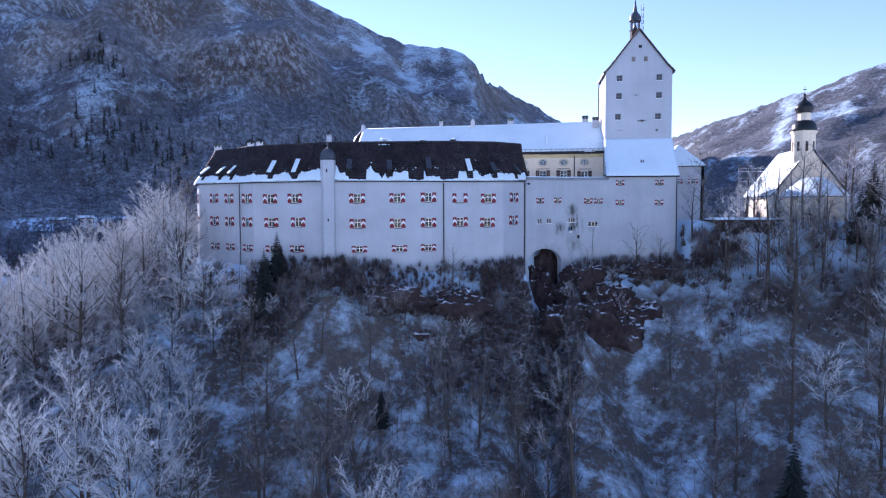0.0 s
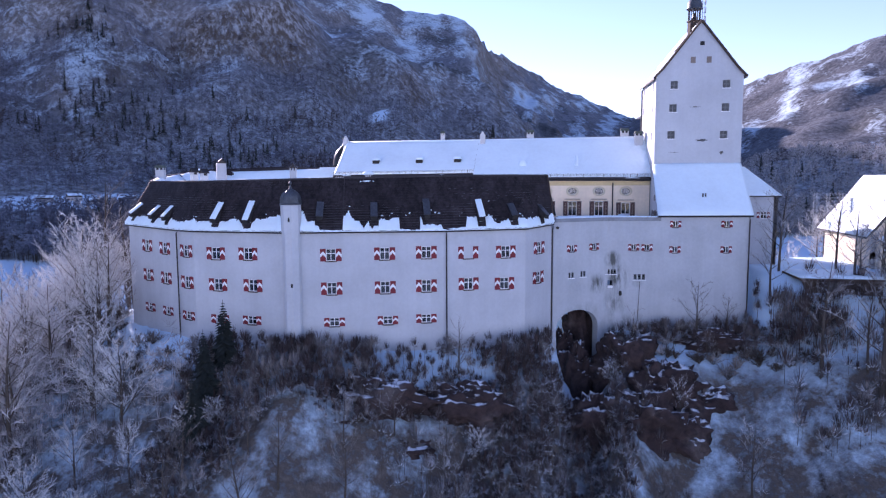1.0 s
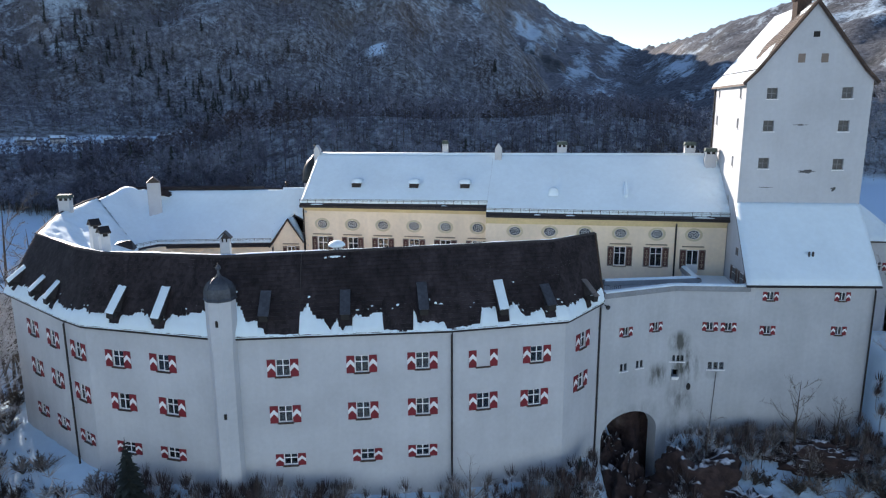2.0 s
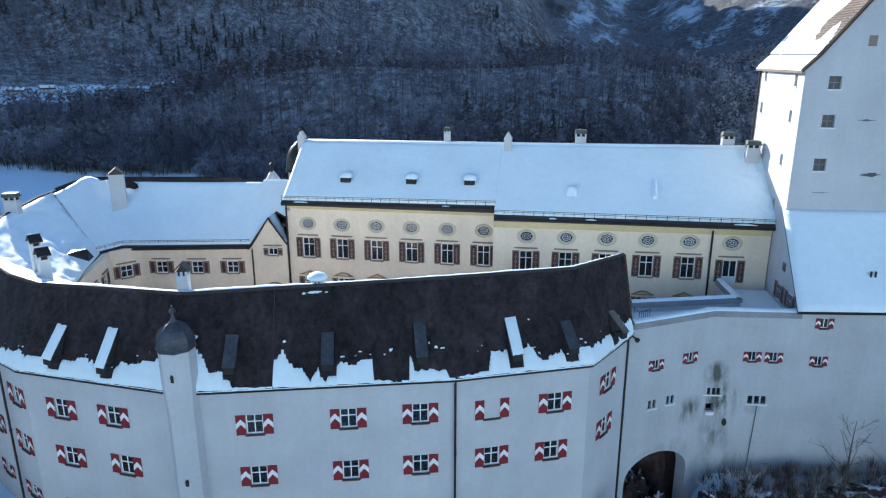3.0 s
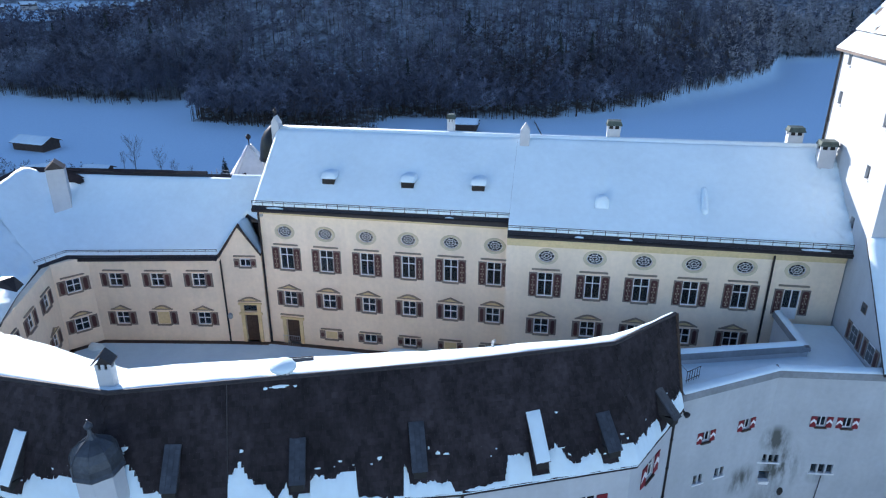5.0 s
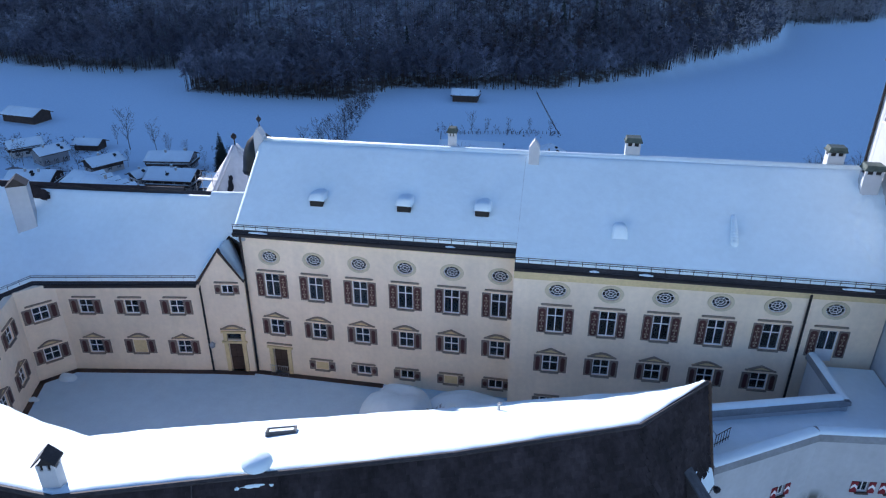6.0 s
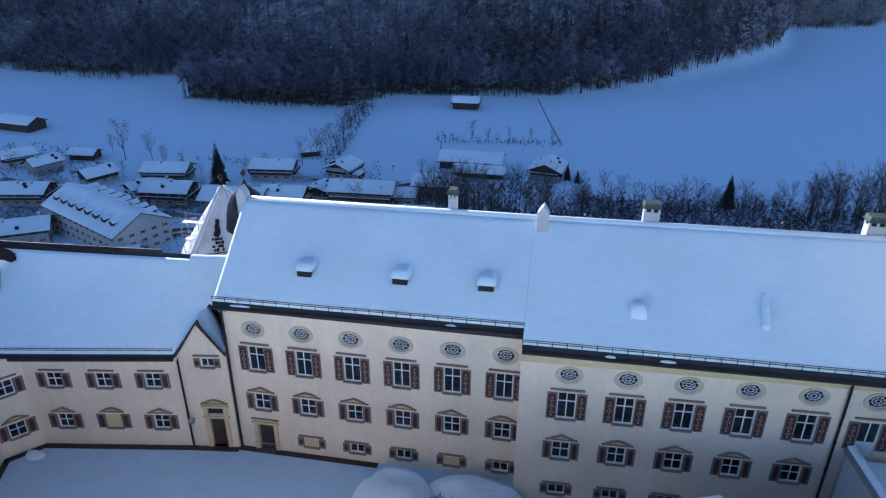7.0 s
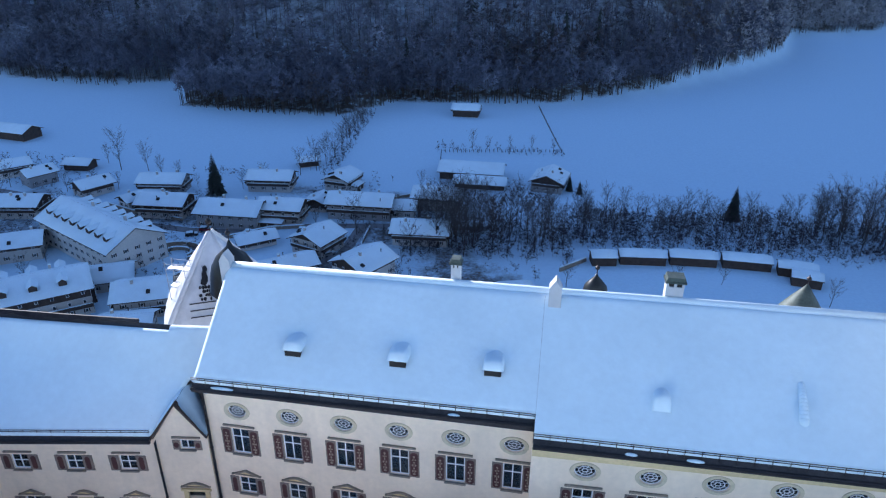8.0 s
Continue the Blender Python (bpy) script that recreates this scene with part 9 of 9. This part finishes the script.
# far woods: thousands of trees, one object for each kind of growth
def far_wood(name, xs, ys, hs, mats, label, fir=False, seed=5, blades=40, fine=0.08, thin=0.02, lumps=0, bole=0.008, low=0.34):
    """Bare trees as slim boles under crowns of twig sprays (in lumps for the tall kind), or firs, all in one mesh."""
    rs = np.random.RandomState(seed)
    n = len(xs)
    zs = ground_height(xs, ys)
    base = np.stack([xs, ys, zs], -1)
    parts_v, parts_f, idx, tips = [], [], [], []
    count = 0

    def put(tri, mi, tip=0.0):
        nonlocal count
        k = len(tri)
        parts_v.append(tri.reshape(-1, 3))
        parts_f.append(np.arange(k * 3).reshape(-1, 3) + count)
        idx.append(np.full(k, mi))
        tips.append(np.tile([-tip, -tip, tip], k))
        count += k * 3
    up = np.array([0, 0, 1.0])
    lean = np.stack([rs.randn(n), rs.randn(n), 0 * hs], -1) * (0.02 * hs)[:, None]
    for turn in (0.0, np.pi / 2):
        d = np.array([np.cos(turn), np.sin(turn), 0])
        w = hs[:, None] * bole * d
        put(np.stack([base - w, base + w, base + lean + hs[:, None] * up * 0.9], 1), 0)
    if fir:
        for k in range(9):
            q = 0.1 + 0.82 * k / 9
            for j in range(6):
                a = rs.rand(n) * 2 * np.pi
                r = hs * 0.17 * (1 - q) * (0.7 + 0.6 * rs.rand(n)) + 0.2
                d = np.stack([np.cos(a), np.sin(a), 0 * a], -1)
                s = np.stack([-np.sin(a), np.cos(a), 0 * a], -1) * (r * 0.45)[:, None]
                p = base + up * (hs * (q + 0.11))[:, None]
                e = base + up * (hs * (q - 0.01))[:, None] + d * r[:, None]
                put(np.stack([p, e - s, e + s], 1), 1)
    elif lumps:
        wide = hs * (0.15 + 0.08 * rs.rand(n)) * (0.34 / max(low, 0.12)) ** 0.6
        for k in range(lumps):
            a, q = rs.rand(n) * 2 * np.pi, (k + rs.rand(n)) / lumps
            off = wide * np.sin(np.pi * np.clip(0.15 + 0.8 * q, 0, 1)) * np.sqrt(rs.rand(n))
            heart = base + lean * q[:, None] + np.stack([np.cos(a) * off, np.sin(a) * off, hs * (low + (0.88 - low) * q)], -1)
            size = hs * (0.14 + 0.06 * rs.rand(n)) * (1.1 - 0.35 * q) * (0.34 / max(low, 0.12)) ** 0.6
            for j in range(blades // lumps):
                d = rs.randn(n, 3)
                d[:, 2] = d[:, 2] * 0.7 + 0.95
                d /= np.linalg.norm(d, axis=1)[:, None]
                s = np.cross(d, rs.randn(n, 3))
                s *= ((thin * hs + fine) / np.maximum(np.linalg.norm(s, axis=1), 1e-6))[:, None]
                p = heart + d * (size * 0.2 * rs.rand(n))[:, None]
                e = heart + d * (size * (0.75 + 0.5 * rs.rand(n)))[:, None]
                put(np.stack([p - s, p + s, e], 1), 1, 0.12)
    else:
        rad = hs * (0.22 + 0.08 * rs.rand(n))
        top_r = hs * (0.35 + 0.06 * rs.rand(n))
        mid = base + up * (hs * 0.60)[:, None]
        for k in range(blades):
            a = rs.rand(n) * 2 * np.pi
            sz = rs.rand(n) * 1.5 - 0.5
            ch = np.sqrt(np.clip(1 - np.clip(sz, -1, 1) ** 2, 0, 1))
            d = np.stack([np.cos(a) * ch * rad, np.sin(a) * ch * rad, np.clip(sz, -1, 1) * top_r], -1)
            e = mid + d * (0.85 + 0.3 * rs.rand(n))[:, None]
            p = mid + d * (0.25 + 0.3 * rs.rand(n))[:, None] - up * (hs * 0.08)[:, None]
            s = np.stack([-np.sin(a), np.cos(a), 1.2 * (rs.rand(n) - 0.5)], -1) * (thin * hs + fine)[:, None]
            e = e + up * (hs * 0.06)[:, None]
            put(np.stack([p - s, p + s, e], 1), 1)
    V, F, I = np.concatenate(parts_v), np.concatenate(parts_f), np.concatenate(idx)
    me = bpy.data.meshes.new(name)
    me.vertices.add(len(V))
    me.vertices.foreach_set("co", V.ravel())
    me.loops.add(F.size)
    me.loops.foreach_set("vertex_index", F.ravel())
    me.polygons.add(len(F))
    me.polygons.foreach_set("loop_start", np.arange(0, F.size, 3))
    for m in mats:
        me.materials.append(m)
    me.polygons.foreach_set("material_index", I)
    me.update()
    tone = np.clip(0.5 + 0.2 * rs.randn(n), 0, 1)
    at = me.attributes.new("tone", "FLOAT", "POINT")
    at.data.foreach_set("value", np.clip(np.repeat(np.tile(tone, len(V) // (3 * n)), 3) + np.concatenate(tips), 0, 1).astype(np.float32))
    ob = new(name, me)
    return tagged(ob, label, "woods", kind="stuff")


rs = np.random.RandomState(77)
fx, fy = [], []
N = 60000
ax = rs.uniform(-47, 32, N)
ar = 380 + 1050 * rs.rand(N) ** 0.85
cx, cy = EYE0[0] + ar * np.sin(np.radians(ax)), EYE0[1] + ar * np.cos(np.radians(ax))
te = cy - field_edge(cx)
cl = (wave(cx, cy, 0.006, 21) > 0.75) & (te > 170)
cl |= strip(cx, cy) > 0.35
cl |= np.exp(-((cx + 350) / 18) ** 2 - ((cy - 1290) / 40) ** 2) > 0.5
ok = (te > 3) & ~cl & (rs.rand(N) < np.where(te < 60, 1.0, 0.8))
cx, cy = cx[ok][:16500], cy[ok][:16500]
# a closer row of slim trees along the edge of the meadows
hx = rs.uniform(-480, 300, 9000)
hy = field_edge(hx) + 2 + 55 * rs.rand(9000) ** 1.4
az_h = np.degrees(np.arctan2(hx - EYE0[0], hy - EYE0[1]))
hx, hy = hx[np.abs(az_h + 7) < 39][:3000], hy[np.abs(az_h + 7) < 39][:3000]
cx, cy = np.concatenate([cx, hx]), np.concatenate([cy, hy])
hs = 14 + 12 * rs.rand(len(cx))
stand = wave(cx, cy, 0.011, 33) + 0.5 * rs.randn(len(cx))
is_fir = (stand > 1.5) & (cy - field_edge(cx) > 30)
is_white = (np.degrees(np.arctan2(cx - EYE0[0], cy - EYE0[1])) + 2.5 * np.random.RandomState(8).randn(len(cx)) > 12) & (cy < 1250)
white = is_white & (rs.rand(len(cx)) < 0.85)
is_fir &= ~white
near_edge = (cy - field_edge(cx) < 130) & (np.hypot(cx + 17, cy - 92) < 720)
brown = (wave(cx, cy, 0.03, 35) + 0.35 * rs.randn(len(cx)) > 0.75) & ~is_fir & ~white
plain = ~is_fir & ~white & ~brown
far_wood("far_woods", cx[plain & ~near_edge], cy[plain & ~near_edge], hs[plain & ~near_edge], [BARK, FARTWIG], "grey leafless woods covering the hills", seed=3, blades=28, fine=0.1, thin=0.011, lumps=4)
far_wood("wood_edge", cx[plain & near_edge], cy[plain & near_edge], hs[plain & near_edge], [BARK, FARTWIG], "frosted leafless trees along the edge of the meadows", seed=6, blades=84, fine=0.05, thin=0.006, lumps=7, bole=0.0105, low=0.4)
far_wood("brown_woods", cx[brown], cy[brown], hs[brown], [BARK, FARBROWN], "stands of brown leafless trees free of frost", seed=7, blades=40, fine=0.08, thin=0.009, lumps=5)
far_wood("frosted_woods", cx[white], cy[white], hs[white], [BARK, FARFROST], "woods white with hoarfrost beyond the meadow", seed=31, blades=42, fine=0.07, thin=0.009, lumps=6)
far_wood("far_firs", cx[is_fir], cy[is_fir], hs[is_fir] * 1.15, [BARK, FIR], "stands of dark firs in the woods", True, 4)

# cliffs below the gatehouse
def crag(at, size, seed, label):
    n, k, v, f = 60, 38, [], []
    for j in range(k + 1):
        t = math.pi * j / k
        for i in range(n):
            a = 2 * math.pi * i / n
            d = Vector((math.sin(t) * math.cos(a), math.sin(t) * math.sin(a), math.cos(t)))
            r = 1 + 0.34 * noise.noise(d * 1.6 + Vector((seed, 0, 0))) + 0.26 * noise.noise(d * 4.2 + Vector((0, seed, 0))) + 0.2 * noise.noise(Vector((d.x * 11, d.y * 11, d.z * 6 + seed)))
            v.append((d.x * r * size[0], d.y * r * size[1], d.z * r * size[2]))
    for j in range(k):
        f += [(j * n + i, (j + 1) * n + i, (j + 1) * n + (i + 1) % n, j * n + (i + 1) % n) for i in range(n)]
    t = thing("rock_outcrop", at, label, "rock", "outcrops below the castle")
    piece("rock", raw("rock", v, f, ROCK, smooth=True), t, WORLD[t])


for k, (x, y, z, sx, sy, sz) in enumerate([(-2.4, 115.6, -13.0, 3.4, 2.0, 6.5), (-4.6, 112.6, -13.6, 1.8, 1.6, 3.8), (-2.6, 110.2, -17.5, 3.0, 2.4, 6.0), (3.2, 109.6, -13.8, 4.8, 3.0, 4.2), (7.2, 107.6, -15.6, 5.0, 3.0, 4.0), (11.5, 107.0, -17.2, 3.6, 2.6, 2.8), (14.0, 112.2, -10.2, 3.8, 1.5, 1.5), (-24, 92.5, -13.2, 6.0, 2.2, 2.4), (-15, 95.0, -14.5, 4.6, 2.2, 2.6), (-38, 89, -16, 4.0, 2.2, 2.6), (-30, 90, -16, 5.0, 2.0, 2.2), (-22, 91.2, -17.8, 4.2, 2.2, 2.0), (0.2, 102.8, -18.6, 4.0, 2.8, 4.2), (4.6, 103.0, -18.2, 4.4, 3.0, 4.2), (8.8, 103.6, -20.0, 3.6, 2.6, 3.2)]):
    crag((x, y, z), (sx, sy, sz), 3.7 * k + 1, "dark brown rock outcrop with patches of snow")
# undergrowth on the castle slope
rs = np.random.RandomState(19)
ux, uy = rs.uniform(-115, 85, 16000), rs.uniform(15, 130, 16000)
ud = poly_distance(ux, uy, FOOT)
open_chute = (ux > 2) & (ux < 48) & (uy < 107) & (rs.rand(16000) < 0.85)
keep = (ud > 1.0) & (ud < 75) & ~open_chute & (wave(ux, uy, 0.12, 41) > -0.7) & ~((ux > -6) & (ux < 0.8) & (uy > 103))
ux, uy = ux[keep][:6500], uy[keep][:6500]
far_wood("undergrowth", ux, uy, rs.uniform(1.2, 4.2, len(ux)) * np.clip(poly_distance(ux, uy, FOOT) / 9, 0.35, 1), [BARK, UNDER], "brown and frosted undergrowth on the snowy slope", seed=8, blades=34, fine=0.012, thin=0.006)
# white growth on the western slope
qx, qy = rs.uniform(-112, -44, 4200), rs.uniform(52, 112, 4200)
qd = poly_distance(qx, qy, FOOT)
keep = (qd > 2.0) & (qd < 62) & (wave(qx, qy, 0.11, 43) + 0.02 * (-60 - qx) > -0.25)
qx, qy = qx[keep][:1500], qy[keep][:1500]
far_wood("frosted_growth", qx, qy, rs.uniform(2.0, 6.5, len(qx)), [BARK, WHITETWIG], "saplings and bushes white with hoarfrost on the slope", seed=18, blades=72, fine=0.012, thin=0.005, lumps=6, low=0.16)
# thicket between the village houses
vx, vy = rs.uniform(-290, 110, 3800), rs.uniform(225, 352, 3800)
keep = (wave(vx, vy, 0.07, 52) > 0.1) & (vx < -20) | ((vx > -55) & (vy > 296) & (vy < 330))
hk = rs.rand(160)
vx, vy = np.concatenate([vx[keep], -114 - 11 * hk + rs.uniform(-4, 4, 160), rs.uniform(-75, -14, 60)]), np.concatenate([vy[keep], 352 + 104 * hk, rs.uniform(396, 404, 60)])
far_wood("village_thicket", vx, vy, rs.uniform(1.2, 4.2, len(vx)), [BARK, BRUSH], "bare shrubs and hedges in the valley", seed=9, blades=32, fine=0.03, thin=0.008, lumps=4, low=0.12)
# dark scrub hanging over the rocks
sx, sy = rs.uniform(-50, 30, 11000), rs.uniform(80, 114, 11000)
sd_ = poly_distance(sx, sy, FOOT)
keep = (sd_ > 1.2) & (sd_ < 17) & ~((sx > 3) & (sd_ > 4.5)) & (wave(sx, sy, 0.22, 61) > -0.15) & ~((sx > -6) & (sx < 1) & (sy > 103))
sx, sy = sx[keep & (sx > -44)][:2300], sy[keep & (sx > -44)][:2300]
ox, oy = rs.uniform(-36, -7, 1400), rs.uniform(88, 104, 1400)
od = poly_distance(ox, oy, FOOT)
ox, oy = ox[(od > 0.9) & (od < 8)][:460], oy[(od > 0.9) & (od < 8)][:460]
sx, sy = np.concatenate([sx, ox]), np.concatenate([sy, oy])
wx = rs.uniform(3.0, 19.5, 200)
wy = np.interp(wx, [0.9, 7.4, 18.4, 20], [113.0, 113.7, 115.1, 115.3]) - rs.uniform(0.5, 3.0, 200)
ex, ey = rs.uniform(20, 54, 240), rs.uniform(98, 112, 240)
sx, sy = np.concatenate([sx, wx, ex]), np.concatenate([sy, wy, ey])
far_wood("dark_scrub", sx, sy, rs.uniform(0.9, 3.0, len(sx)) * np.where((sx > 20) & (sy < 112), 1.7, 1.0), [BARK, SCRUB], "dense dark brown scrub below the castle walls", seed=12, blades=70, fine=0.012, thin=0.007)
# brush under the valley belt
bx = rs.uniform(-66, 125, 1700)
by = 320 + 0.04 * bx + rs.uniform(-22, 9, 1700) - np.where(bx < -10, 12, 0)
far_wood("valley_brush", bx, by, rs.uniform(1.5, 6, 1700), [BARK, BRUSH], "dark brush under the valley trees", seed=14, blades=36, fine=0.03, thin=0.008, lumps=4, low=0.12)
